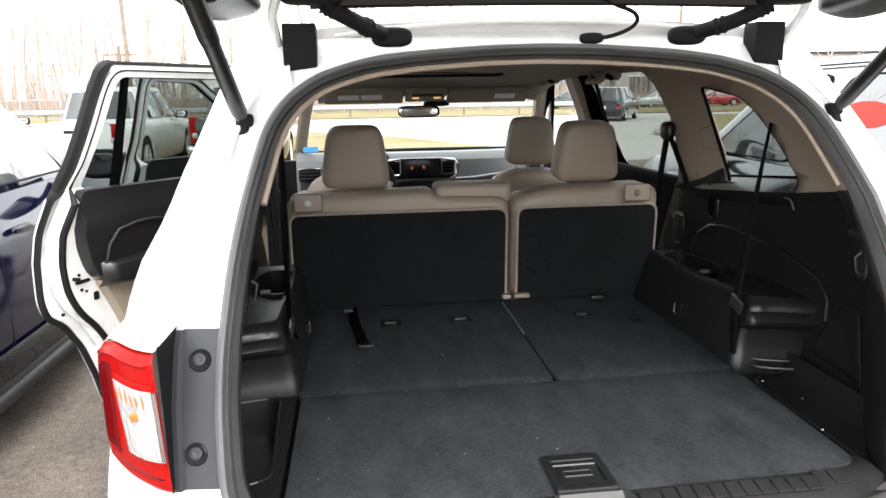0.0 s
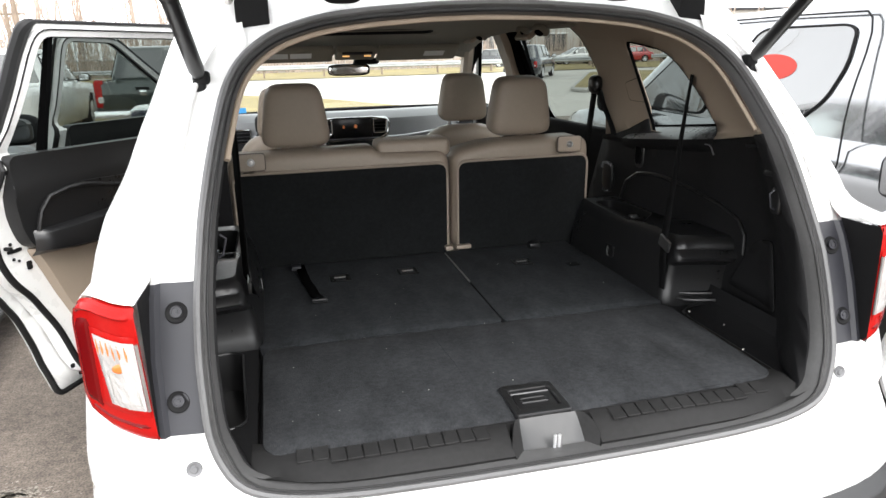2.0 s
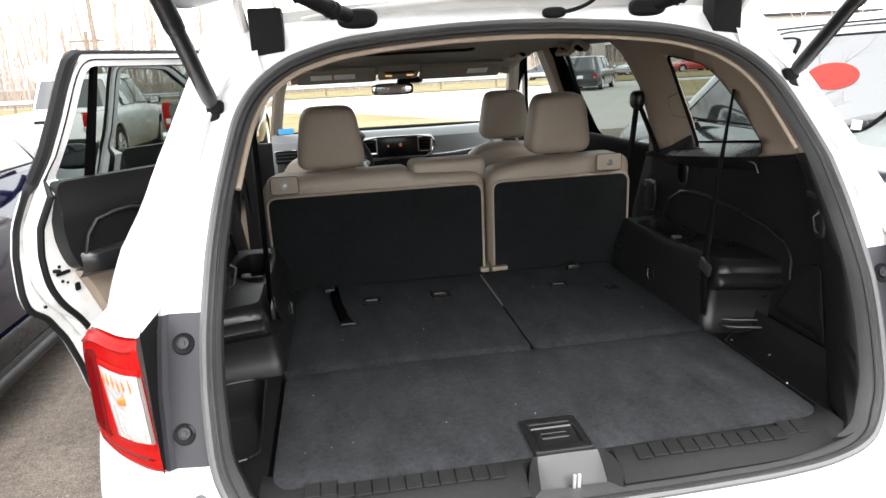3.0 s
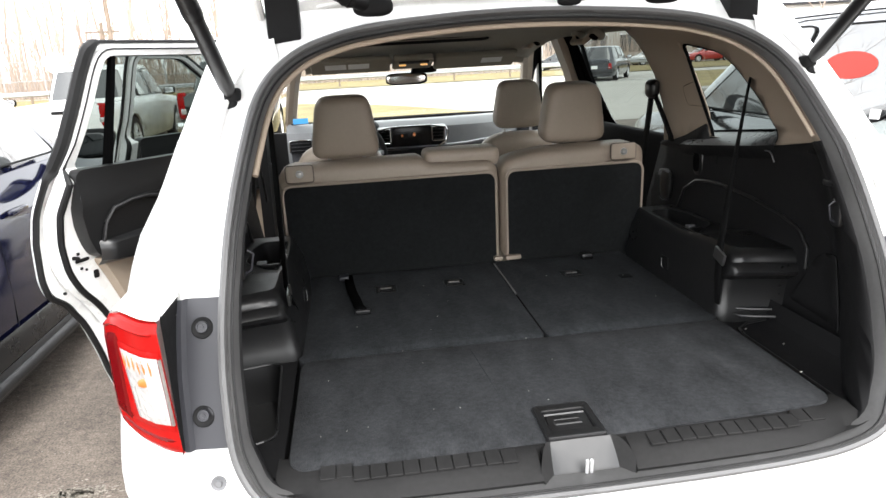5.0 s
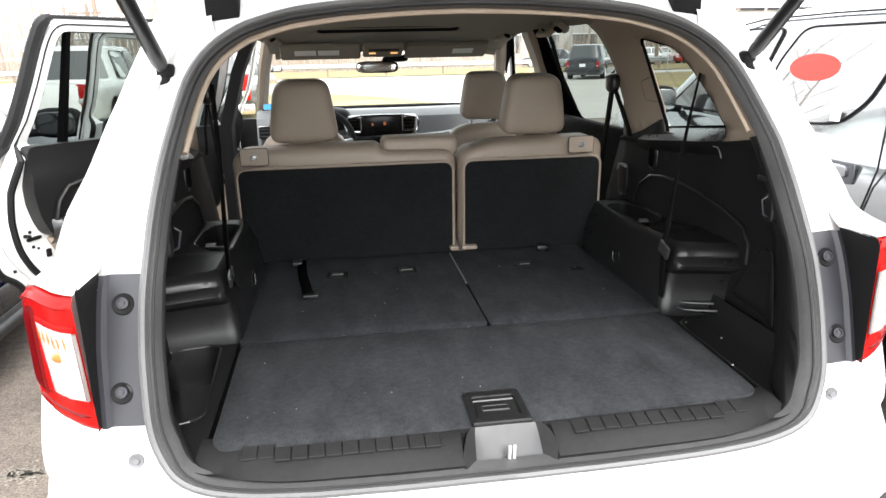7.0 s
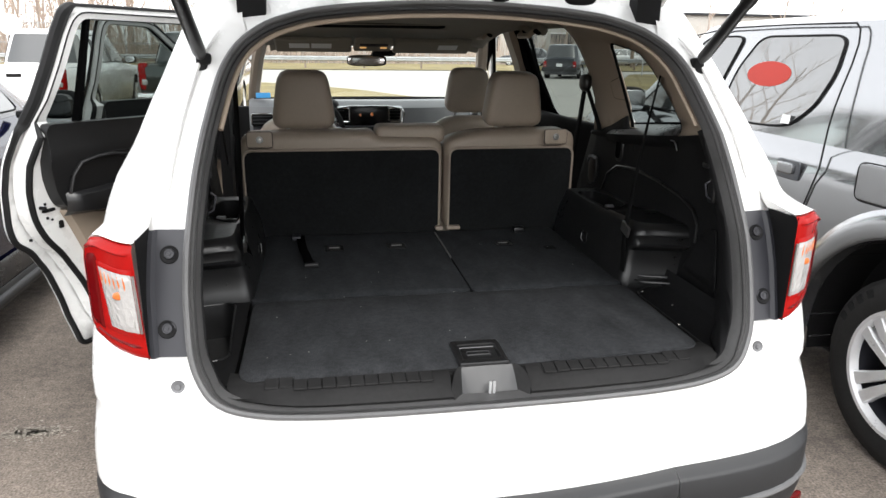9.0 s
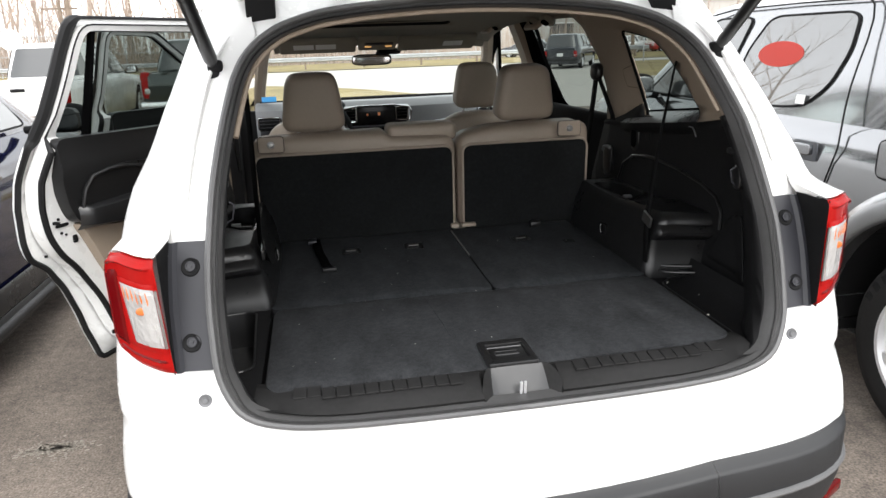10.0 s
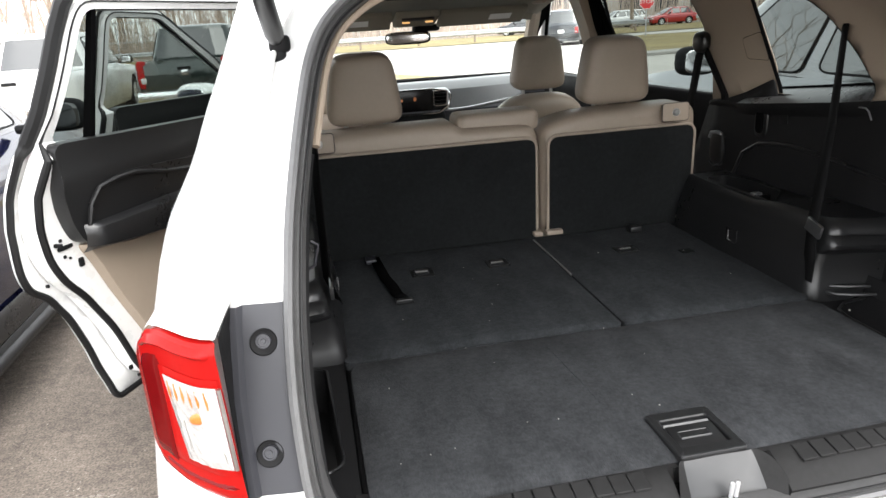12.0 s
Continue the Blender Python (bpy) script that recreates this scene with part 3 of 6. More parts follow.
# grey lamp surrounds, lamps, screws
LAMP = ((0.679, -0.020), (0.707, -0.011), (0.736, 0.009), (0.765, 0.033), (0.788, 0.055), (0.803, 0.082), (0.812, 0.12), (0.812, 0.17), (0.806, 0.22), (0.80, 0.27))
for sgn in (1, -1):
    def on_tail(x, z, lift=0.0):
        """A point of the tail's skin at a width, found by its s."""
        lo, hi = 0.0, 1.0
        for _ in range(30):
            mid = (lo + hi) / 2
            if rear_skin(z, mid).x < x:
                lo = mid
            else:
                hi = mid
        return rear_skin(z, lo, lift)
    # surround plate with a folded edge
    rows = []
    for z in frange(0.935, 1.172, 0.03):
        xo = rim_x(z) + 0.002
        row = []
        for dx, lift in ((-0.014, 0.002), (-0.014, 0.012), (0.0, 0.014), (0.046, 0.014), (0.052, 0.022), (0.060, 0.022)):
            row.append(flip(on_tail(xo + dx, z, lift), sgn))
        rows.append(row)
    sur = part("lamp_surround", loft(rows), GREYP, suv, "dark grey plastic plate beside the lamp")
    # dark return from the plate back to the lamp's inner edge
    rows = [[flip(on_tail(rim_x(z) + 0.062, z, 0.0215), sgn), flip(on_tail(rim_x(z) + 0.062, z, 0.0215).lerp(Vector((0.680, -0.017, z)), 0.5), sgn), Vector((sgn * 0.680, -0.017, z)), Vector((sgn * 0.688, 0.02, z))] for z in frange(0.938, 1.178, 0.03)]
    # black puts the inward facet's shadow into its colour
    part("surround_return", loft(rows), BLACK, sur)
    for bx, bz in ((0.638, 1.126), (0.646, 0.987)):
        p = flip(on_tail(bx, bz, 0.0142), sgn)
        # raised black disc, coloured like the shade of a sunk screw hole
        sc = part("screw_shade_disc", lathe([(0.0, 0.0012), (0.0155, 0.0012), (0.0170, 0.0022), (0.0185, 0.0)], 22, Matrix.Translation(p) @ pose(0, 0, 0, 68, 0, 0)), BLACK, sur)
        part("screw", lathe([(0.0, 0.0045), (0.003, 0.0045), (0.0035, 0.0030), (0.007, 0.0032), (0.0075, 0.0055), (0.0095, 0.0055), (0.0105, 0.0005)], 18, Matrix.Translation(p + Vector((0, 0, 0.0015))) @ pose(0, 0, 0, 68, 0, 0)), GREYP, sc)
    p = flip(on_tail(0.634, 0.874, 0.001), sgn)
    part("bumper_screw", lathe([(0.0, 0.004), (0.005, 0.004), (0.007, 0.001), (0.012, 0.003), (0.0135, 0.0)], 18, Matrix.Translation(p) @ pose(0, 0, 0, 78, 0, 0)), SCREWG, suv)

    # lamp: stands upright, proud of the sloping tail, and runs round the corner
    arc = [0.0]
    for p, q in zip(LAMP, LAMP[1:]):
        arc.append(arc[-1] + math.dist(p, q))

    def lamp_pt(u, v, lift, dz=0.0):
        """u: 0 inner edge to 1 round the corner; v: 0 bottom to 1 top."""
        z0 = interp(u, ((0, 0.941), (0.25, 0.952), (0.4, 0.972), (0.5, 0.992), (0.6, 1.01), (1, 1.03)))
        z1 = interp(u, ((0, 1.180), (0.25, 1.180), (0.34, 1.174), (0.42, 1.155), (0.5, 1.12), (0.6, 1.09), (1, 1.06)))
        def at(w):
            w = max(0, min(1, w)) * arc[-1]
            return Vector((interp(w, list(zip(arc, [p[0] for p in LAMP]))), interp(w, list(zip(arc, [p[1] for p in LAMP])))))
        d = (at(u + 0.06) - at(u - 0.06)).normalized()
        p = at(u) + Vector((d.y, -d.x)) * lift
        # the near lamp leans outwards a little at its top
        f = (1 - smooth(u / 0.4)) * v if sgn < 0 else 0.0
        return flip(Vector((p.x + 0.010 * f, p.y, z0 + (z1 - z0) * v + dz - 0.012 * f)), sgn)

    def lens(u0, u1, v0, v1, lift, edge, n=12, k=10, soft=0.03, slant=0.0):
        rows = []
        for v in [v0 - 1e-4] + frange(v0, v1, (v1 - v0) / k) + [v1 + 1e-4]:
            row = []
            for u in frange(u0, u1, (u1 - u0) / n):
                uu = u0 + (u - u0) * (1 - slant * (v1 - v) / (v1 - v0)) 
                h = smooth(min(1, (u - u0 + 0.004) / soft, (u1 + 0.004 - u) / soft)) * smooth(min(1, (v - v0 + 0.01) / (soft * 1.6), (v1 + 0.01 - v) / (soft * 1.6)))
                row.append(lamp_pt(uu, min(1, max(0, v)), edge + (lift - edge) * h))
            rows.append(row)
        return loft(rows)
    rows = [[lamp_pt(u, 0, -0.05) for u in frange(0, 1, 0.04)]]
    for v in (0, 0.015, 0.04, 0.09, 0.2, 0.35, 0.5, 0.65, 0.8, 0.91, 0.96, 0.985, 1):
        e = min(v, 1 - v)
        rows.append([lamp_pt(u, v, -0.006 * (1 - smooth(e / 0.05)) - 0.002 * (1 - smooth(u / 0.03))) for u in [0, 0.012, 0.03] + frange(0.06, 1, 0.04)])
    rows[0] = [lamp_pt(max(u, 0.08), 0, -0.03) for u in [0, 0.012, 0.03] + frange(0.06, 1, 0.04)]
    rows.append([lamp_pt(max(u, 0.08), 1, -0.03) for u in [0, 0.012, 0.03] + frange(0.06, 1, 0.04)])
    lamp = part("tail_lamp", loft(rows), RED, suv, "red tail lamp with a clear reversing lens")
    part("inner_frame", lens(0.270, 0.415, 0.13, 0.875, 0.0032, -0.002), DRED, lamp)
    part("lens_frame", lens(0.010, 0.285, 0.19, 0.80, 0.0045, 0.0005), RED, lamp)
    part("lower_band", lens(0.012, 0.37, 0.085, 0.135, 0.0030, -0.002, k=6), DRED, lamp)
    part("upper_bevel", lens(0.010, 0.40, 0.90, 0.975, 0.0050, -0.004, k=6), RED, lamp)
    facets = lens(0.014, 0.25, 0.25, 0.762, 0.0068, 0.0049, 9, 11, slant=0.22)
    rf = random.Random(21)
    for v in [v for v in facets.verts if not v.is_boundary]:
        v.co += Vector((rf.uniform(-1, 1), rf.uniform(-1, 1), rf.uniform(-1, 1))) * 0.0006
    part("clear_lens", facets, CLEAR, lamp, flat=True)
    part("lens_edge", tube([lamp_pt(0.006, v, 0.003) for v in (0.25, 0.4, 0.6, 0.755)], 0.0028, 6), STEEL, lamp)
    for k in range(6):
        part("amber_flute", tube([lamp_pt(0.055 + 0.033 * k, 0.60 + 0.01 * (k % 2), 0.0052), lamp_pt(0.055 + 0.033 * k, 0.67, 0.0062), lamp_pt(0.06 + 0.033 * k, 0.735, 0.0055)], [0.0011, 0.0022, 0.0014], 6), AMBER, lamp)
    part("bulb", pad(lamp_pt(0.095, 0.565, 0.0055), (0.026, 0.006, 0.016), 0.9, 0.9), AMBER, lamp)
    for k, (u, v0, v1) in enumerate(((0.20, 0.45, 0.70), (0.165, 0.33, 0.52), (0.03, 0.29, 0.46))):
        part("reflector_rib", tube([lamp_pt(u, v0, 0.006), lamp_pt(u + 0.01, v1, 0.006)], 0.0012, 5), STEEL, lamp)
    # white brow that closes the body onto the lamp's top
    p0 = on_tail(rim_x(1.178) + 0.062, 1.178, 0.021)
    p1 = flip(lamp_pt(0, 1, -0.010, 0.004), sgn)
    low = [p0, p0.lerp(p1, 0.33), p0.lerp(p1, 0.66)] + [flip(lamp_pt(u, 1, -0.010, 0.004), sgn) for u in (0, 0.05, 0.12, 0.2, 0.28, 0.34, 0.38, 0.42)]
    rows = []
    for t in (0, 0.08, 0.18, 0.3, 0.45, 0.65, 1.0):
        row = []
        for p in low:
            base, now = on_tail(min(p.x, 0.79), p.z, 0.0), on_tail(min(p.x, 0.79) - 0.03 * t * (p.x > 0.76), p.z + 0.032 * t, 0.001)
            row.append(flip(now + (p - base) * (1 - t) ** 2.6, sgn))
        rows.append(row)
    part("lamp_brow", loft(rows), WHITE, suv, angle=75)
    part("reflector", rbox(flip(rear_skin(0.47, 0.34, 0.014), sgn), (0.12, 0.014, 0.028), 0.006, 2, rot(0, 0, sgn * 28)), DRED, suv)

# ---- liftgate, raised: its inside faces down ----
HINGE_Y, HINGE_Z, GATE_A = 0.36, 1.690, 13


def gate_pt(x, d, h=0.0):
    """A point of the gate: d metres from the hinge line, h above its plane."""
    a = radians(GATE_A)
    return Vector((x, HINGE_Y - d * math.cos(a) - h * math.sin(a), HINGE_Z + d * math.sin(a) + h * math.cos(a)))


def gate_half(d):
    return interp(d, ((0.0, 0.50), (0.05, 0.58), (0.15, 0.655), (0.5, 0.70), (0.85, 0.66), (0.95, 0.56)))


rows = [[gate_pt(u * gate_half(d), d, 0.085 + 0.05 * (1 - u * u) - 0.03 * abs(u) ** 4) for u in frange(-1, 1, 0.1)] for d in (0.0, 0.03, 0.1, 0.2, 0.35, 0.5, 0.65, 0.8, 0.9, 0.95)]
gate = thicken(part("liftgate", loft(rows), WHITE, suv, "raised white liftgate with black inner trim"), 0.02)
# white inner frame, bowed, and the black trim panel inside it
rows = [[gate_pt(u * (gate_half(d) - 0.05), d, 0.02 - 0.008 * math.sin(math.pi * (d - 0.07) / 0.09) + 0.05 * abs(u) ** 6) for u in frange(-1, 1, 0.05)] for d in (0.07, 0.085, 0.10, 0.12, 0.14, 0.16)]
thicken(part("inner_frame", loft(rows), WHITE, gate), 0.015)
rows = [[gate_pt(u * (gate_half(d) - 0.17), d + 0.05 - 0.05 * abs(u) ** 3, 0.012 - 0.030 * smooth((d - 0.15) / 0.05) + 0.03 * abs(u) ** 6) for u in frange(-1, 1, 0.05)] for d in (0.145, 0.16, 0.18, 0.2, 0.3, 0.5, 0.7, 0.85, 0.92)]
thicken(part("inner_trim", loft(rows), SATIN, gate), 0.02)
for sgn in (1, -1):
    rows = [[gate_pt(sgn * x, d, h) for x, h in ((gate_half(d) - 0.17, 0.02), (gate_half(d) - 0.10, 0.012), (gate_half(d) - 0.06, 0.03), (gate_half(d) - 0.05, 0.07))] for d in (0.15, 0.3, 0.5, 0.7, 0.9)]
    thicken(part("side_frame", loft(rows), WHITE, gate), 0.012)
part("spoiler_strip", tube([gate_pt(x, 0.055, 0.006 - 0.03 * x * x) for x in frange(-0.45, 0.42, 0.058)], 0.0135, 8), SATIN, gate)
for x, d in ((0.005, 0.085), (-0.05, 0.085)):
    part("frame_plug", pad(gate_pt(x, d, 0.004), (0.03, 0.018, 0.010), 0.8, 0.8), BLACK, gate)
for sgn in (1, -1):
    sp = part("spoiler_end", pad((sgn * 0.605, 0.20, 1.722), (0.115, 0.30, 0.07), 0.45, 0.5, rot(-8, sgn * 10, sgn * 8)), SATIN, gate)
    part("plug", pad((sgn * 0.60, 0.16, 1.688), (0.03, 0.03, 0.012), 0.8, 0.8), BLACK, sp)
    lo, hi = Vector((sgn * 0.578, 0.315, 1.475)), Vector((sgn * 0.622, 0.0, 1.775))
    st = part("gas_strut", tube([lo.lerp(hi, 0.08), lo.lerp(hi, 0.12), lo.lerp(hi, 0.50), lo.lerp(hi, 0.52), lo.lerp(hi, 0.55)], [0.010, 0.0145, 0.0145, 0.017, 0.017], 12), SATIN, suv, "black powered strut of the liftgate")
    part("strut_rod", tube([lo.lerp(hi, 0.5), lo.lerp(hi, 0.53), hi], [0.0165, 0.0165, 0.0165], 12), SATIN, st)
    bm = pad(lo + Vector((sgn * 0.002, -0.022, -0.018)), (0.024, 0.024, 0.07), 0.6, 0.6)
    pad(lo + Vector((sgn * 0.004, -0.024, -0.046)), (0.022, 0.022, 0.022), 0.9, 0.9, bm=bm)
    pad(lo + Vector((0, -0.018, 0.020)), (0.032, 0.032, 0.026), 0.5, 0.7, bm=bm)
    tube([lo + Vector((sgn * -0.02, 0.0, 0.0)), lo + Vector((sgn * 0.02, 0, 0.01))], 0.010, 10, bm)
    part("strut_foot", bm, BLACK, st)
    hb = part("hinge_block", rbox((sgn * 0.478, 0.40, 1.625), (0.064, 0.05, 0.095), 0.004), BLACK, suv, "black hinge cover")
    part("hinge_arm", tube([(sgn * 0.522, 0.405, 1.635), (sgn * 0.524, 0.375, 1.665), (sgn * 0.52, 0.34, 1.69), gate_pt(sgn * 0.50, 0.07, 0.02), gate_pt(sgn * 0.48, 0.12, 0.02)], [0.010, 0.010, 0.010, 0.012, 0.014], 8), WHITE, suv)
    # ribbed cable boot
    a, b = Vector((sgn * 0.315, 0.385, 1.650)), gate_pt(sgn * 0.425, 0.065, -0.008)
    pts, rs = [], []
    for i, t in enumerate(frange(0, 1, 0.04)):
        p = a.lerp(b, t) + Vector((0, -0.015, -0.004)) * math.sin(math.pi * t)
        pts.append(p)
        rs.append(0.0150 + (0.0035 if (0.2 < t < 0.42 or t > 0.78) and i % 2 else 0.0))
    boot = part("cable_boot", tube(pts, rs, 12), BLACK, suv, "ribbed black rubber cable boot")
    part("boot_foot", pad(a + Vector((-sgn * 0.014, 0.0, -0.004)), (0.08, 0.03, 0.038), 0.7, 0.7), BLACK, boot)
    part("boot_socket", pad(b + Vector((sgn * 0.02, -0.01, 0.012)), (0.11, 0.05, 0.03), 0.5, 0.5), BLACK, boot)
hose = [Vector((0.10, 0.385, 1.642)), Vector((0.135, 0.37, 1.643)), Vector((0.175, 0.345, 1.660)), Vector((0.172, 0.32, 1.682)), gate_pt(0.11, 0.06, -0.005), gate_pt(0.06, 0.085, 0.004)]
pts = [hose[0]] + [bezier(hose[i].lerp(hose[i + 1], 0.5), hose[i + 1], hose[i + 1].lerp(hose[min(i + 2, 5)], 0.5), t) for i in range(4) for t in (0, 0.25, 0.5, 0.75)] + [hose[-1]]
hs = part("washer_hose", tube(pts, 0.004, 8), BLACK, suv, "thin black washer hose")
part("hose_grommet", pad(hose[0], (0.05, 0.02, 0.022), 0.7, 0.7), BLACK, hs)
part("hose_clip", pad(hose[-1], (0.03, 0.03, 0.016), 0.6, 0.6), BLACK, hs)

# ---- side doors, swung open ----
cutz = frange(0.4, 1.62, 0.08)


def swing_door(name, label, hinge, angle, out, inn, win, panel, lower, pull, glass_mat, bar, rest):
    """A door drawn in its closed place and turned about its hinge."""
    turn = Matrix.Translation((hinge[0], hinge[1], 0)) @ Matrix.Rotation(radians(-angle), 4, "Z") @ Matrix.Translation((-hinge[0], -hinge[1], 0))

    def place(off):
        return lambda y, z: turn @ Vector((-side(z) + off * (0.45 + 0.55 * smooth((1.26 - z) / 0.06)), y, z))

    def ring(a, b, pa, pb):
        a_, b_ = [place(pa)(*p) for p in a], [place(pb)(*p) for p in b]
        return loft([a_ + [a_[0]], b_ + [b_[0]]])

    def on_panel(off):
        return lambda y, z: turn @ Vector((-side(z) + 0.11 + off - 0.06 * smooth((z - 1.1) / 0.15), y, z))

    def slab(poly, r, off, cuts=(), t=0.03):
        rp = rounded(poly, r)
        bm = sheet(rp, (), on_panel(off), (), cuts)
        a, b = [on_panel(off)(*p) for p in rp], [on_panel(off - t)(*p) for p in rp]
        return skin(bm, [a + a[:1], b + b[:1]])
    ro, ri, rw = dense(rounded(out, 0.03)), dense(rounded(inn, 0.05)), rounded(win, 0.035)
    door = thicken(part(name, sheet(ro, [rw], place(0.0), (), cutz), WHITE, suv, label), 0.012)
    thicken(part("shut_flange", sheet(ro, [rw], place(0.018), (), cutz), WHITE, door), 0.006)
    part("inner_shell", sheet(ri, [rw], place(0.11), (), cutz), WHITE, door)
    part("shut_face", ring(ri, ri, 0.03, 0.11), WHITE, door)
    part("outer_edge", ring(ro, ro, 0.0, 0.022), WHITE, door)
    part("window_reveal", ring(rw, rw, 0.025, 0.11 if rest else 0.07), BLACK, door)
    part("outer_seal", tube([place(0.019)(*p) for p in ro + ro[:1]], [(1.0 if rest else 0.35) * (0.0115 + 0.010 * smooth((p[1] - 1.2) / 0.06)) * (1 - 0.7 * smooth((p[1] - 1.60) / 0.04) * smooth((p[0] - out[0][0] - 0.05) / 0.04)) for p in ro + ro[:1]], 8, caps=False), DOORSEAL, door)
    part("inner_seal", tube([place(0.105)(*p) for p in ri + ri[:1]], [0.012 - 0.009 * smooth((p[1] - 1.20) / 0.08) for p in ri + ri[:1]], 8, caps=False), DOORSEAL, door)
    c = Vector((sum(p[0] for p in win) / len(win), sum(p[1] for p in win) / len(win)))
    ob = part("door_glass", sheet([tuple(c + (Vector(p) - c) * 1.04) for p in rw], (), place(0.03), (), cutz), glass_mat, door)
    ob.visible_shadow = False
    if bar:
        part("division_bar", loft([[place(o)(y + dy, z) for o, dy in ((0.045, 0), (0.085, 0), (0.085, 0.018), (0.045, 0.018), (0.045, 0))] for y, z in bar]), MATTE, door)
    part("upper_panel", slab(panel, 0.03, 0.055, frange(0.95, 1.2, 0.04), 0.055), VINYL, door, "black grained upper panel")
    part("lower_panel", slab(lower, 0.05, 0.045, frange(0.45, 0.9, 0.08), 0.045), TRIM, door, "beige lower panel")
    y0 = pull
    part("pull_recess", slab([(y0 + 0.005, 1.05), (y0 + 0.045, 1.10), (y0 + 0.19, 1.12), (y0 + 0.75, 1.08), (y0 + 0.75, 0.94), (y0 - 0.005, 0.94)], 0.04, 0.062, (), 0.01), SATIN, door)
    part("pull_rim", tube([on_panel(0.066)(y0 + dy, z) for dy, z in ((-0.005, 0.985), (0.005, 1.05), (0.04, 1.095), (0.12, 1.108), (0.20, 1.108), (0.37, 1.075), (0.72, 1.03))], 0.008, 8), SATIN, door)
    part("armrest", loft([[on_panel(o)(y0 + dy, z) for o, z in ((0.05, 0.988), (0.085 * k, 0.988), (0.105 * k, 0.976), (0.112 * k, 0.95), (0.105 * k, 0.915 - 0.10 * dy), (0.04, 0.895 - 0.10 * dy))] for dy, k in ((-0.02, 0.55), (-0.005, 0.8), (0.02, 0.93), (0.07, 1.0), (0.27, 1.05), (0.47, 1.05), (0.77, 1.0))], False), SATIN, door)
    if rest:
        bm = rbox((0, 0, 0), (0.05, 0.012, 0.012), 0.003)
        bm.transform(turn @ pose(-0.86, out[0][0] + 0.03, 0.94))
        part("door_latch", bm, BLACK, door)
        for y, z, w, h in ((1.371, 0.976, 0.022, 0.022), (1.345, 0.924, 0.060, 0.013), (1.398, 0.858, 0.022, 0.030), (1.330, 0.95, 0.010, 0.010), (1.338, 0.895, 0.010, 0.010), (1.358, 0.885, 0.008, 0.008), (1.255, 0.830, 0.010, 0.010), (1.485, 0.438, 0.016, 0.016), (1.505, 0.40, 0.012, 0.012)):
            bm = pad((0, 0, 0), (0.010, w, h), 0.4, 0.5)
            bm.transform(turn @ Matrix.Translation((-side(z) + 0.111, y, z)))
            part("door_plug", bm, BLACK, door)
    return door, turn


swing_door("rear_door", "open white rear door with a black and beige inner panel", (-0.96, 2.40), 26.5,
           [(1.280, 1.245), (1.260, 1.225), (1.253, 1.149), (1.249, 1.0), (1.253, 0.858), (1.271, 0.80), (1.335, 0.752), (1.392, 0.655), (1.428, 0.533), (1.452, 0.40), (1.460, 0.325), (2.38, 0.325), (2.39, 1.24), (2.31, 1.655), (1.338, 1.648), (1.317, 1.50), (1.299, 1.373)],
           [(1.284, 1.23), (1.268, 1.10), (1.272, 0.997), (1.288, 0.896), (1.33, 0.812), (1.40, 0.735), (1.478, 0.59), (1.52, 0.45), (1.55, 0.37), (2.35, 0.37), (2.36, 1.24), (2.29, 1.628), (1.350, 1.625), (1.312, 1.354)],
           [(1.325, 1.246), (1.376, 1.605), (2.24, 1.605), (2.30, 1.190), (1.90, 1.196), (1.46, 1.233)],
           [(1.290, 1.250), (1.304, 1.10), (1.336, 1.005), (1.375, 0.93), (1.55, 0.885), (2.33, 0.83), (2.34, 1.215)],
           [(1.385, 0.925), (1.43, 0.853), (1.478, 0.756), (1.53, 0.65), (1.60, 0.50), (1.66, 0.42), (2.33, 0.42), (2.33, 0.82), (1.55, 0.875)],
           1.395, TINT, ((1.478, 1.225), (1.412, 1.605)), True)
fd, fturn = swing_door("front_door", "open white front door with a black inner panel", (-0.97, 3.42), 40.5,
                       [(2.42, 1.22), (2.42, 0.33), (3.36, 0.33), (3.40, 0.95), (3.43, 1.17), (3.08, 1.42), (2.72, 1.64), (2.42, 1.655)],
                       [(2.433, 1.22), (2.433, 0.37), (3.33, 0.37), (3.37, 0.95), (3.40, 1.16), (3.07, 1.405), (2.71, 1.625), (2.433, 1.638)],
                       [(2.455, 1.220), (2.452, 1.618), (2.70, 1.608), (3.05, 1.385), (3.31, 1.215)],
                       [(2.48, 1.235), (2.48, 0.93), (3.34, 0.93), (3.37, 1.15), (3.30, 1.235)],
                       [(2.48, 0.92), (2.48, 0.42), (3.32, 0.42), (3.34, 0.92)],
                       2.56, GLASS, (), False)
bm = pad((0, 0, 0), (0.26, 0.13, 0.18), 0.55, 0.55)
bm.transform(fturn @ pose(-1.09, 3.25, 1.18))
om = part("door_mirror", bm, WHITE, fd, "white door mirror")
bm = pad((0, -0.062, 0), (0.22, 0.012, 0.145), 0.5, 0.5)
bm.transform(fturn @ pose(-1.09, 3.25, 1.18))
part("mirror_glass", bm, CHROME, om)

# ---- cabin and cargo room ----
WALL = ((0.80, 0.69), (1.0, 0.715), (1.2, 0.73), (1.33, 0.735), (1.45, 0.70), (1.55, 0.655), (1.66, 0.57))


def inner(y, z, sgn, off=0.0):
    """The inner wall: starts at the opening's edge and widens forwards."""
    a = rim_x(z) - 0.03 if 0.83 < z < 1.56 else 0.48
    w = min(interp(z, WALL), side(z) - tuck(z) * smooth((1.40 - y) / 0.84) - 0.022)
    k = smooth((y - back(z)) / 0.32)
    return Vector((sgn * (a + (w - a) * k - off), y, z))


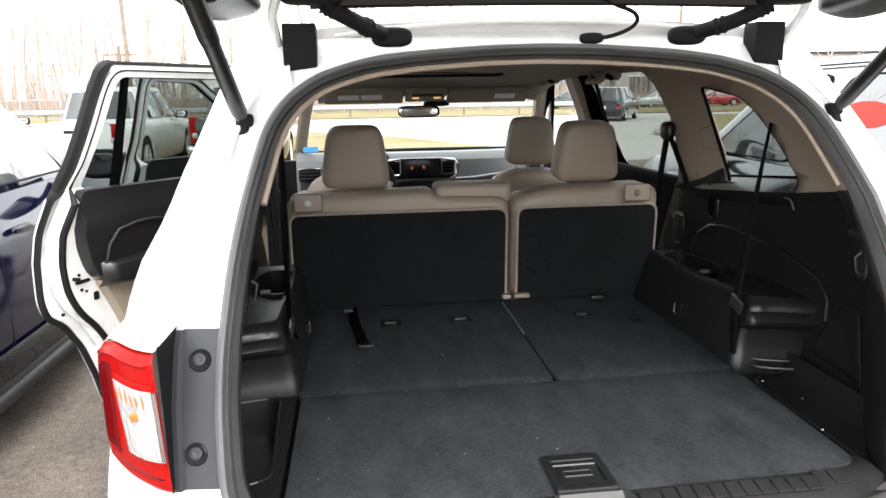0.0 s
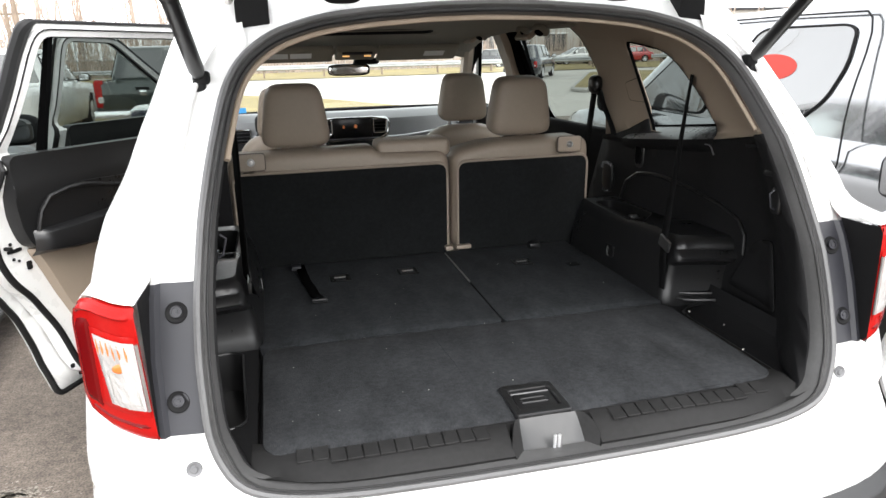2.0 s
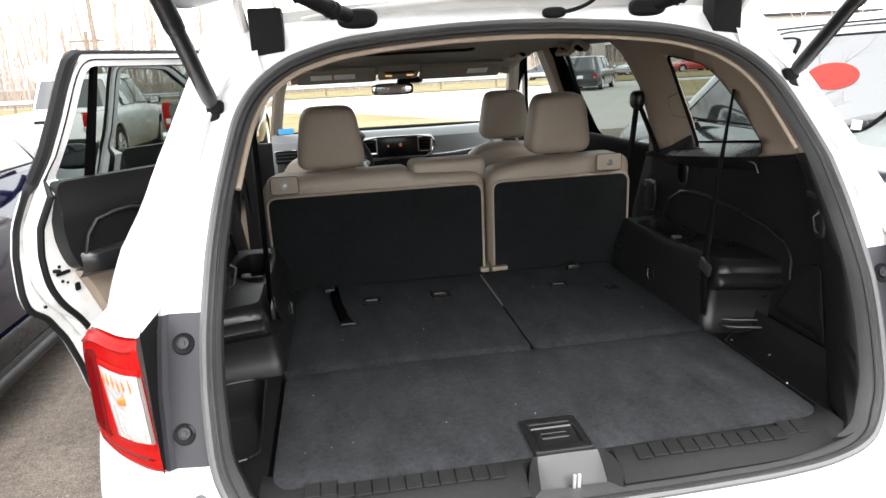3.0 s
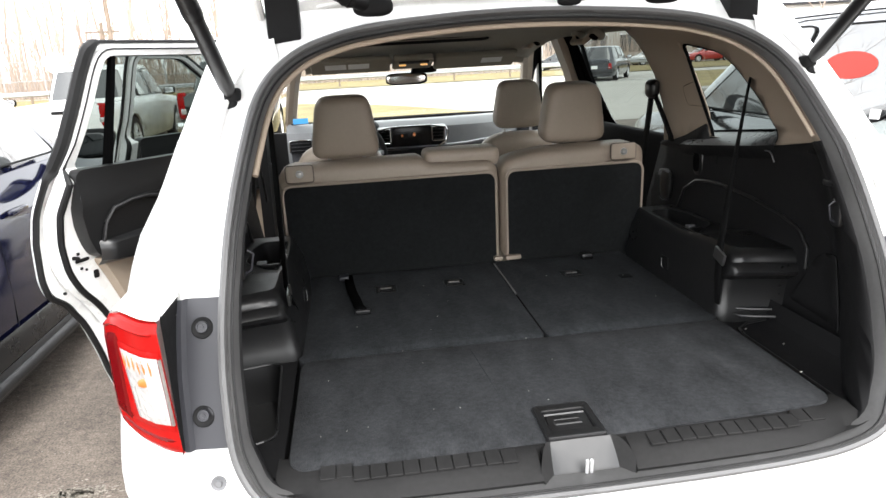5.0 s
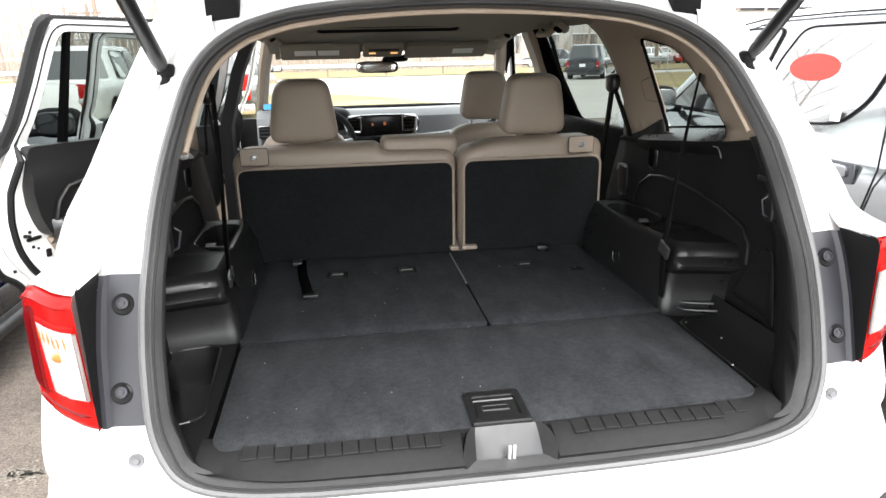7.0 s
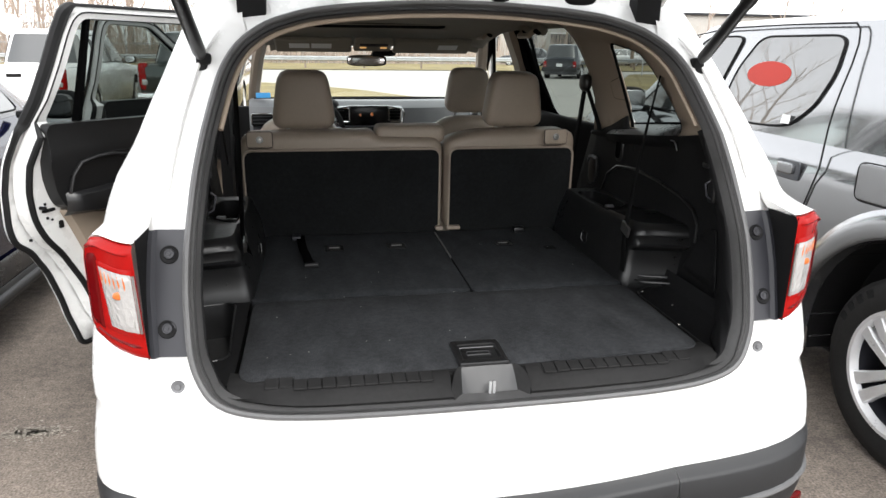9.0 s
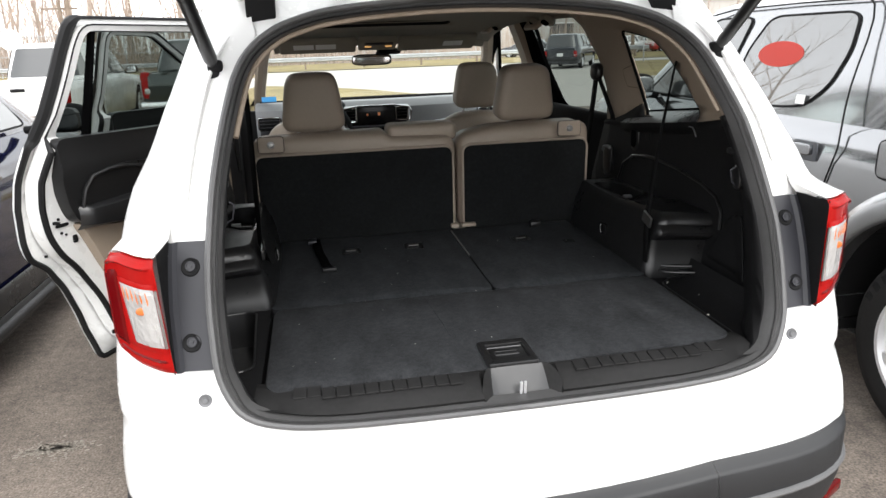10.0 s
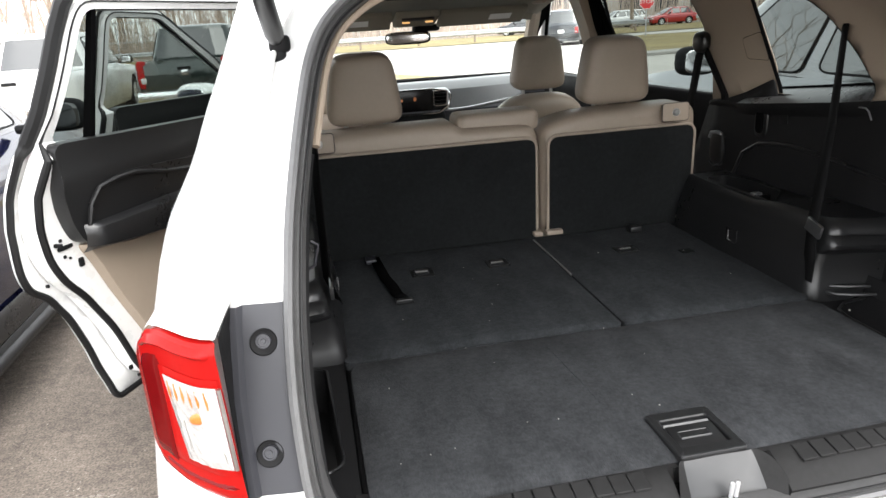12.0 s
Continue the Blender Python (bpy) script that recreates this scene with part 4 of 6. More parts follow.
Q_IN = [(1.03, 1.55), (0.948, 1.245), (0.602, 1.278), (0.64, 1.375), (0.71, 1.47), (0.79, 1.52)]
for sgn in (1, -1):
    edge = [(back(z) + 0.012, z) for z in frange(1.345, 1.60, 0.03)]
    upper = edge + [(0.7, 1.635), (1.4, 1.64), (1.34, 1.57), (1.305, 1.45), (1.29, 1.30), (1.275, 1.22), (1.11, 1.245), (1.0, 1.265), (0.62, 1.275), (0.41, 1.308), (0.28, 1.33)]
    bm = sheet(upper, [rounded(Q_IN, 0.04)], lambda y, z, s=sgn: inner(y, z, s), frange(0.2, 1.35, 0.06), frange(1.3, 1.6, 0.04))
    up = thicken(part("upper_side_trim", bm, TRIM, suv, "beige pillar trim round the side window"), 0.003, 1)
    rp = rounded(Q_IN, 0.04)
    qc = Vector((0.80, 1.40))
    rq = [tuple(qc + (Vector(p) - qc) * 0.990) for p in rp]
    part("window_reveal", loft([[inner(*p, sgn, 0.0005) for p in rp + rp[:1]], [inner(*p, sgn, 0.001) for p in rq + rq[:1]], [inner(*p, sgn, -0.005) for p in rq + rq[:1]]]), MATTE, up)
    part("window_seal", tube([inner(*p, sgn, -0.006) for p in rq + rq[:1]], 0.0040, 6, caps=False), MATTE, up)
    # deep sill below the quarter window, from the glass to a rounded lip
    rows = []
    for y in frange(0.612, 1.17, 0.03):
        k = smooth((y - 0.600) / 0.08) * smooth((1.18 - y) / 0.22)
        zl, zo = 1.345 - 0.105 * y, 1.381 - 0.1095 * y
        rows.append([inner(y, zl - 0.042, sgn, 0.005), inner(y, zl - 0.028, sgn, 0.006 + 0.020 * k), inner(y, zl - 0.010, sgn, 0.007 + 0.034 * k), inner(y, zl - 0.003, sgn, 0.007 + 0.036 * k), inner(y, zl, sgn, 0.005 + 0.034 * k), inner(y, zl * 0.75 + zo * 0.25 + 0.003, sgn, 0.002 + 0.022 * k), flank(y, zo, sgn, 0.010)])
    part("sill_seal", tube([row[-1] + Vector((0, 0, 0.002)) for row in rows], 0.0035, 6), MATTE, up)
    # top face takes the grey that paints its sheen
    part("window_ledge", loft([row[3:] for row in rows]), LEDGE, up, "black moulded sill below the side window, coloured grey for its sheen")
    part("ledge_front", loft([row[:4] for row in rows]), BLACK, up, "black front of the sill")
    cov = rounded([(1.105, 1.412), (1.012, 1.432), (0.996, 1.354), (1.098, 1.355)], 0.012)
    tc = part("trim_cover", sheet(cov, (), lambda y, z, s=sgn: inner(y, z, s, 0.0025)), TRIM, up)
    part("cover_gap", tube([inner(*p, sgn, 0.0015) for p in cov + cov[:1]], 0.0013, 5, caps=False), MATTE, tc)
    # black lower wall
    edge = [(back(z) + 0.012, z) for z in frange(0.85, 1.345, 0.03)]
    lower = edge + [(0.28, 1.33), (0.41, 1.308), (0.62, 1.275), (1.0, 1.265), (1.11, 1.245), (1.275, 1.22), (1.35, 1.0), (1.35, 0.83)]
    bm = sheet(lower, (), lambda y, z, s=sgn: inner(y, z, s, 0.008), frange(0.1, 1.3, 0.08), frange(0.86, 1.32, 0.06))
    low = thicken(part("lower_side_trim", bm, BLACK, suv, "black grained side panel of the cargo room"), 0.012, 1)
    part("shelf_line", tube([inner(y, z, sgn, 0.012) for y, z in ((1.10, 1.01), (1.087, 1.035), (1.066, 1.084), (0.997, 1.122), (0.92, 1.133), (0.846, 1.136), (0.686, 1.127), (0.539, 1.108), (0.454, 1.085), (0.42, 1.05), (0.415, 1.0))], 0.005, 8), SATIN, low)
    base = rounded([(1.275, 1.205), (1.275, 1.216), (1.19, 1.230), (1.09, 1.258), (0.966, 1.305), (0.944, 1.268), (0.935, 1.235), (1.05, 1.212)], 0.008)
    thicken(part("pillar_base", sheet(base, (), lambda y, z, s=sgn: inner(y, z, s, 0.0105), (1.0, 1.1, 1.2)), BLACK, low), 0.004)
    if sgn > 0:
        part("cargo_hook", tube([inner(0.665, 1.262, 1, 0.016), inner(0.612, 1.262, 1, 0.020), inner(0.602, 1.256, 1, 0.020), inner(0.594, 1.236, 1, 0.016)], 0.0022, 6), SCREWG, low)
        lever = part("seat_lever", pad((0.704, 1.19, 1.078), (0.020, 0.075, 0.110), 0.6, 0.7), SATIN, low)
        part("lever_rim", tube([(0.698, 1.228, 1.108), (0.694, 1.212, 1.126), (0.694, 1.185, 1.131), (0.696, 1.160, 1.127)], 0.005, 8), SCREWG, lever)
        part("lever_foot", tube([(0.696, 1.215, 1.032), (0.694, 1.19, 1.024), (0.696, 1.168, 1.030)], 0.003, 6), GREYP, lever)
    part("coat_hook", pad(inner(0.42, 1.285, sgn, 0.02), (0.02, 0.04, 0.012), 0.6, 0.6), BLACK, low)
    vs = part("vent_slot", pad(inner(1.0, 1.182, sgn, 0.009), (0.012, 0.058, 0.088), 0.6, 0.8), SATIN, low)
    part("vent_mouth", pad(inner(1.0, 1.182, sgn, 0.016), (0.008, 0.034, 0.062), 0.6, 0.8), MATTE, vs)
    part("wall_button", pad(inner(0.905, 1.205, sgn, 0.009), (0.006, 0.035, 0.035), 0.3, 0.3), BLACK, low)
    hook = part("bag_hook", pad(inner(0.165, 1.205, sgn, 0.008), (0.014, 0.030, 0.060), 0.5, 0.5), SATIN, low)
    part("hook_loop", tube([inner(0.158, 1.230, sgn, 0.014), inner(0.160, 1.222, sgn, 0.026), inner(0.162, 1.192, sgn, 0.028), inner(0.164, 1.182, sgn, 0.014)], 0.0022, 8), GREYP, hook)
    part("hook_slot", pad(inner(0.185, 1.262, sgn, 0.009), (0.010, 0.034, 0.014), 0.6, 0.6), SATIN, low)
    cov = sheet(rounded([(0.453, 0.915), (0.385, 1.037), (0.36, 1.056), (0.29, 1.07), (0.24, 0.903)], 0.012), (), lambda y, z, s=sgn: inner(y, z, s, 0.013), frange(0.25, 0.4, 0.05), frange(0.93, 1.05, 0.04))
    thicken(part("access_cover", cov, BLACK, low), 0.003)
    # wheelhouse: leaning inner face, stepped front towards the opening, open cup tray on top
    tiers = ((0.83, 0.0, 0.528), (0.872, 0.0, 0.531), (0.884, -0.004, 0.533), (0.930, -0.007, 0.541), (0.955, -0.003, 0.547), (0.965, 0.012, 0.550), (0.973, 0.026, 0.552), (0.984, 0.030, 0.555), (0.998, 0.021, 0.559), (1.0025, 0.013, 0.560), (1.006, 0.014, 0.561), (1.020, 0.008, 0.566), (1.030, -0.002, 0.571), (1.035, -0.014, 0.578))

    def tray_z(y, z):
        return z - 0.020 * smooth((y - 0.66) / 0.12) * smooth((z - 0.95) / 0.06)
    rows = []
    for z, grow, sx in tiers:
        yf, r = 0.505 - grow, 0.032
        row = [(0.712, yf - 0.036), (0.67, yf - 0.024), (0.63, yf - 0.011)] + [(sx + r - r * math.sin(a), yf + r - r * math.cos(a)) for a in frange(0, math.pi / 2, math.pi / 12)] + [(sx, 0.62), (sx, 0.70), (sx, 0.80), (sx, 0.95), (sx + 0.004, 1.05), (sx + 0.012, 1.14), (0.70, 1.15)]
        rows.append([Vector((sgn * x, y, tray_z(y, z))) for x, y in row])
    wh = part("wheelhouse", loft(rows), SATIN, suv, "black moulded wheelhouse cover with cup tray")
    lip = [(abs(p.x), p.y) for p in rows[-1]]
    flat_z = lambda y: tray_z(y, 1.035)
    hole = rounded([(0.592, 0.735), (0.592, 1.06), (0.612, 1.082), (0.665, 1.085), (0.692, 1.0), (0.690, 0.845)], 0.02, 4)
    bm = sheet(lip[:-1] + [(0.735, 1.14)], [hole], lambda x, y, k=sgn: Vector((k * x, y, flat_z(y))), (), (0.64, 0.66, 0.68, 0.70, 0.72, 0.75, 0.78))
    part("shelf_top", bm, SATIN, wh)
    rim_a = [Vector((sgn * x, y, flat_z(y))) for x, y in hole]
    hc = Vector((sgn * 0.64, 0.94, 0.965))
    up = Vector((0, 0, 0.0035))
    part("cup_tray_rim", loft([[p + (p - hc).normalized() * 0.006 for p in rim_a + rim_a[:1]], [p + up for p in rim_a + rim_a[:1]], [p + up - (p - hc) * 0.03 for p in rim_a + rim_a[:1]]]), SATIN, wh)
    low_a = [Vector((hc.x + (p.x - hc.x) * 0.88, hc.y + (p.y - hc.y) * 0.95, 0.955)) for p in rim_a]
    bm = loft([rim_a + rim_a[:1], low_a + low_a[:1]])
    bm.faces.new([bm.verts.new(p) for p in low_a])
    part("cup_tray", bm, BLACK, wh)
    part("tray_divider", rbox((sgn * 0.640, 0.885, 0.978), (0.085, 0.008, 0.040), 0.003), SATIN, wh)
    part("tray_clip", rbox((sgn * 0.655, 0.905, 0.996), (0.028, 0.020, 0.012), 0.003), SCREWG, wh)
    sock = part("power_socket", rbox((sgn * 0.537, 0.828, 0.912), (0.006, 0.050, 0.038), 0.004), BLACK, wh)
    part("socket_clip", tube([(sgn * 0.532, 0.838, 0.926), (sgn * 0.531, 0.838, 0.900), (sgn * 0.531, 0.826, 0.898)], 0.0018, 6), RUBBERG, sock)
    if sgn < 0:
        # open storage well beside the floor
        mouth = rounded([(-0.556, 0.150), (-0.576, 0.485), (-0.600, 0.498), (-0.700, 0.478), (-0.700, 0.22), (-0.625, 0.125)], 0.025, 4)
        edge = [(-0.536, 0.02), (-0.538, 0.30), (-0.540, 0.52), (-0.72, 0.53), (-0.72, 0.10), (-0.60, 0.02)]
        bm = sheet(edge, [mouth], lambda x, y: Vector((x, y, 0.853 + 0.004 * smooth((-0.56 - x) / 0.02))))
        ledge = part("well_frame", bm, BLACK, suv, "black plastic frame of the side storage well")
        top_a = [Vector((x, y, 0.856)) for x, y in mouth]
        bot_a = [Vector((-0.633 + (x + 0.633) * 0.88, 0.32 + (y - 0.32) * 0.93, 0.765)) for x, y in mouth]
        bm = loft([[p + Vector((0, 0, 0.002)) for p in top_a + top_a[:1]], [p.lerp(q, 0.06) for p, q in zip(top_a + top_a[:1], bot_a + bot_a[:1])], bot_a + bot_a[:1]])
        bm.faces.new([bm.verts.new(p) for p in bot_a])
        part("storage_well", bm, SATIN, ledge)
        part("well_rim", tube([p + Vector((0, 0, 0.001)) for p in top_a + top_a[:1]], 0.0028, 6, caps=False), SATIN, ledge)
        part("frame_skirt", loft([[Vector((x, y, z)) for y in (0.02, 0.3, 0.52)] for x, z in ((-0.536, 0.853), (-0.535, 0.83))]), BLACK, ledge)
    else:
        part("floor_ledge", loft([[Vector((sgn * x, y, z)) for x, z in ((0.536, 0.83), (0.545, 0.842), (0.58, 0.840), (0.63, 0.842), (0.655, 0.86), (0.665, 0.90))] for y in (0.03, 0.15, 0.3, 0.45, 0.6, 0.9, 1.15)]), BLACK, suv)
    for dy, dz in () if sgn < 0 else ((0.0, 0.0), (-0.022, -0.012)):
        part("ledge_lip", tube([(sgn * 0.575, 0.53 + dy, 0.876 + dz), (sgn * 0.585, 0.505 + dy, 0.877 + dz), (sgn * 0.61, 0.490 + dy, 0.878 + dz), (sgn * 0.66, 0.472 + dy, 0.879 + dz)], 0.0045, 8), SATIN, wh)
    if sgn > 0:
        part("well_lip", tube([(sgn * 0.548, 0.07, 0.848), (sgn * 0.548, 0.40, 0.848), (sgn * 0.556, 0.44, 0.85), (sgn * 0.585, 0.46, 0.853), (sgn * 0.64, 0.462, 0.858)], 0.0032, 6), SATIN, wh)
    # third-row belt
    if sgn > 0:
        pts = [Vector((0.672, 0.657, 1.452)), Vector((0.630, 0.61, 1.36)), Vector((0.585, 0.56, 1.25)), Vector((0.545, 0.535, 1.03)), Vector((0.540, 0.53, 0.89))]
        turns = (25, 23, 18, 10, 10)
    else:
        pts = [inner(0.62, 1.495, -1, 0.006), Vector((-0.551, 0.60, 1.457)), Vector((-0.550, 0.59, 1.33)), Vector((-0.552, 0.57, 1.131)), Vector((-0.553, 0.562, 1.022)), Vector((-0.536, 0.556, 0.975))]
        turns = (-21,) * 6
    anchor = pts[3 if sgn > 0 else 4]
    rows = []
    for p, turn in zip(pts, turns):
        d = Vector((math.sin(math.radians(turn)), math.cos(math.radians(turn)), 0)) * 0.022
        rows.append([p - d, p + Vector((-sgn * 0.003, 0.0, 0)), p + d])
    belt = thicken(part("cargo_belt", loft(rows), BELT, suv, "black seat belt hanging over the side panel"), 0.002)
    part("belt_tongue", rbox(anchor + Vector((-sgn * 0.006, -0.012, -0.012)), (0.008, 0.05, 0.032), 0.003, 2, rot(18, 0, 0)), STEEL, belt)
    # second-row belt at the pillar
    p0 = inner(1.285, 1.395, sgn, 0.03)
    belt = thicken(part("pillar_belt", loft([[p + Vector((0, -0.022, 0)), p + Vector((0, 0.022, 0))] for p in (p0, p0 + Vector((-sgn * 0.0, 0.03, -0.12)), p0 + Vector((-sgn * 0.01, 0.06, -0.30)))]), BELT, suv, "black seat belt at the pillar"), 0.002)
    part("belt_guide", pad(p0 + Vector((0, 0, 0.006)), (0.040, 0.072, 0.066), 0.75, 0.75), SATIN, belt)
    back_way = [(0.0, 0.0, 0.0), (-0.02, 0.012, -0.10), (-0.025, 0.02, -0.19)] if sgn < 0 else [(0.0, -0.02, -0.01), (0.012, -0.065, -0.08), (0.021, -0.112, -0.148), (0.021, -0.117, -0.165)]
    thicken(part("belt_return", loft([[p0 + Vector(p) + Vector((0, -0.020, 0)), p0 + Vector(p) + Vector((0, 0.020, 0))] for p in back_way]), BELT, belt), 0.002)
    # door-side walls ahead of the cargo room
    if sgn > 0:
        bm = sheet([(1.28, 0.45), (1.28, 1.225), (3.3, 1.20), (3.3, 0.45)], (), lambda y, z, s=sgn: Vector((s * (0.80 - 0.03 * smooth((z - 1.1) / 0.12)), y, z)), (), frange(0.5, 1.2, 0.1))
        thicken(part("door_inner_panel", bm, BLACK, suv), 0.03, 1)
    part("centre_pillar", loft([[Vector((sgn * x, y + dy, z)) for x, dy in ((w + 0.05, 0.0), (w, 0.02), (w, 0.13), (w + 0.05, 0.16))] for y, z, w in ((2.24, 0.5, 0.78), (2.24, 1.2, 0.77), (2.21, 1.45, 0.69), (2.17, 1.62, 0.61))]), TRIM if sgn > 0 else BLACK, suv)
    if sgn > 0:
        part("door_frame", loft([[Vector((x, y + dy, z)) for x, dy in ((w + 0.035, 0.02), (w - 0.02, 0.0), (w - 0.03, 0.06), (w + 0.03, 0.10))] for y, z, w in ((2.16, 1.17, 0.84), (2.15, 1.3, 0.80), (2.13, 1.45, 0.735), (2.11, 1.56, 0.695), (2.10, 1.63, 0.655))]), MATTE, suv)
    if sgn > 0:
        part("pillar_cover", loft([[flank(y, z, 1, 0.020) for y in (2.07, 2.16, 2.26, 2.35)] for z in frange(1.16, 1.64, 0.06)]), MATTE, suv)
        part("pillar_lining", sheet([(2.66, 1.61), (3.40, 1.19), (3.62, 1.12), (3.1, 1.45), (2.78, 1.62)], (), lambda y, z: flank(y, z, 1, 0.020)), MATTE, suv)
        part("rail_lining", loft([[flank(y, z, 1, 0.020) for y in frange(1.25, 2.75, 0.15)] for z in (1.612, 1.645, 1.675)]), TRIM, suv)
    part("screen_pillar", tube([(sgn * 0.60, 2.66, 1.61), (sgn * 0.665, 2.95, 1.46), (sgn * 0.72, 3.25, 1.27), (sgn * 0.75, 3.45, 1.13)], 0.036, 8), TRIM, suv)
    part("roof_rail_trim", tube([(sgn * 0.60, 1.30, 1.635), (sgn * 0.605, 2.0, 1.64), (sgn * 0.60, 2.66, 1.61)], 0.035, 8), LINER, suv)
    for gy in (1.62, 2.42):
        for e in (-0.10, 0.10):
            gm = part("handle_mount", pad((sgn * 0.568, gy + e, 1.600), (0.060, 0.070, 0.032), 0.6, 0.6, rot(0, sgn * 35, 0)), LINER, suv)
            part("mount_pocket", pad((sgn * 0.556, gy + e - 0.008, 1.592), (0.030, 0.040, 0.026), 0.5, 0.5, rot(0, sgn * 35, 0)), MATTE, gm)
        part("grab_handle", tube([(sgn * 0.555, gy - 0.09, 1.60), (sgn * 0.53, gy - 0.07, 1.575), (sgn * 0.53, gy + 0.07, 1.575), (sgn * 0.555, gy + 0.09, 1.60)], 0.011, 8), TRIM, suv)

# headliner with sunroof recess
LINE_Z = ((0.42, 1.612), (0.6, 1.632), (1.0, 1.645), (1.6, 1.648), (2.2, 1.632), (2.45, 1.605), (2.68, 1.552))


def liner(x, y, up=0.0):
    return Vector((x, y, interp(y, LINE_Z) - 0.035 * (abs(x) / 0.60) ** 3 + up))


SUNHOLE = rounded([(-0.35, 2.19), (0.31, 2.19), (0.31, 2.345), (-0.35, 2.345)], 0.07)
bm = sheet([(-0.45, 0.425), (0.45, 0.425), (0.58, 0.6), (0.60, 2.66), (-0.60, 2.66), (-0.58, 0.6)], [SUNHOLE], lambda x, y: liner(x, y), frange(-0.55, 0.55, 0.1), frange(0.5, 2.6, 0.12))
liner_ob = thicken(part("headliner", bm, LINER, suv, "beige cloth headliner with a sunroof recess"), 0.012, 1)
part("sunroof_reveal", loft([[liner(*p) for p in SUNHOLE + SUNHOLE[:1]], [liner(*p, 0.02) for p in SUNHOLE + SUNHOLE[:1]]]), BLACK, liner_ob)
part("front_header", loft([[liner(x, 2.655, 0.002), liner(x, 2.655) + Vector((0, 0.03, -0.012)), liner(x, 2.655) + Vector((0, 0.05, -0.032))] for x in frange(-0.58, 0.58, 0.08)]), LINER, liner_ob)
part("sunshade", sheet(SUNHOLE, (), lambda x, y: liner(x, y, 0.014)), LINER, liner_ob)
dome = part("dome_lamp", pad(liner(-0.06, 0.86, -0.003), (0.19, 0.10, 0.016), 0.5, 0.4), LINER, liner_ob)
part("dome_lens", pad(liner(-0.06, 0.85, -0.008), (0.13, 0.05, 0.010), 0.5, 0.4), LAMPON, dome)
for cx, cz, w, marks in ((0.290, 1.529, 0.42, (0.374,)), (-0.345, 1.531, 0.40, (-0.420, -0.305))):
    tilt = rot(-24, 0, 0)
    v = part("sun_visor", rbox((cx, 2.55, cz), (w, 0.15, 0.024), 0.0115, 4, tilt), LINER, suv, "beige sun visor")
    for x in marks:
        part("visor_label", rbox(Vector((x, 2.55, cz)) + tilt @ Vector((0, -0.01, -0.0125)), (0.105, 0.055, 0.002), 0, 1, tilt), PLAINW, v)
loop = rim_loop(0.038, 0.022)
k0 = min(range(len(loop)), key=lambda i: loop[i].z)
loop = [p for p in loop[k0:] + loop[:k0] if p.z > 1.345]
part("opening_trim", tube(loop, [0.0058 - 0.0018 * smooth(p.x / 0.3) for p in loop], 8), TRIM, suv, "beige edge trim round the top of the opening")
con = part("overhead_console", rbox((-0.036, 2.50, 1.534), (0.20, 0.17, 0.034), 0.014, 4, rot(-14, 0, 0)), LINER, suv, "beige overhead console with lit map lamps")
part("console_panel", rbox((-0.036, 2.425, 1.530), (0.150, 0.02, 0.012), 0.005, 2, rot(-14, 0, 0)), GREYP, con)
for x in (-0.093, 0.013):
    part("map_lamp", rbox((x, 2.424, 1.5175), (0.034, 0.018, 0.008), 0.003, 2), LAMPON, con)
mir = part("rear_view_mirror", pad((-0.062, 2.62, 1.449), (0.218, 0.045, 0.060), 0.5, 0.4, rot(0, 0, -10)), BLACK, suv, "black interior mirror")
part("mirror_glass", pad((-0.066, 2.598, 1.449), (0.200, 0.008, 0.048), 0.5, 0.35, rot(0, 0, -10)), CHROME, mir)
part("mirror_stem", tube([(-0.03, 2.63, 1.462), (-0.02, 2.66, 1.485), (0.01, 2.69, 1.50)], 0.014, 8), BLACK, mir)
part("sensor_housing", pad((0.040, 2.69, 1.490), (0.130, 0.12, 0.036), 0.5, 0.5), BLACK, mir)
st = part("inspection_sticker", rbox((-0.655, 3.02, 1.235), (0.085, 0.003, 0.032), 0.0, 1, rot(-25, 0, 6)), STICK, suv, "blue sticker on the windscreen")

# dashboard
rows = [[Vector((x, y + 0.12 * (x / 0.74) ** 2, z)) for x in frange(-0.74, 0.74, 0.08)] for y, z in ((2.92, 0.85), (2.86, 0.95), (2.86, 1.08), (2.88, 1.17), (2.93, 1.205), (3.1, 1.205), (3.3, 1.17), (3.5, 1.12))]
dash = part("dashboard", loft(rows), GREYDASH, suv, "grey dashboard with a dark centre screen")
part("hinge_pillar", rbox((-0.83, 3.43, 0.78), (0.14, 0.06, 0.72), 0.015), BLACK, suv)
part("dash_band", loft([[Vector((x, 2.852 + 0.12 * (x / 0.74) ** 2, z)) for x in frange(-0.72, 0.72, 0.08)] for z in (0.93, 1.06)]), GREYP, dash)
part("dash_strip", tube([(x, 2.848 + 0.12 * (x / 0.74) ** 2, 1.068 + 0.03 * smooth((abs(x) - 0.2) / 0.4)) for x in frange(-0.70, 0.70, 0.07)], 0.006, 6), SILVER, dash)
part("screen_bezel", rbox((-0.04, 2.84, 1.125), (0.40, 0.05, 0.122), 0.02, 3), SILVER, dash)
part("screen_panel", rbox((-0.04, 2.835, 1.125), (0.385, 0.05, 0.108), 0.018, 3), BLACK, dash)
scr = part("centre_screen", rbox((-0.04, 2.812, 1.132), (0.222, 0.02, 0.108), 0.006), SCREEN, dash)
for x, z, w in ((-0.092, 1.137, 0.011), (-0.024, 1.14, 0.016)):
    part("screen_mark", pad((x, 2.8015, z), (w, 0.002, w * 1.3), 0.9, 0.9), SCREENLIT, scr)
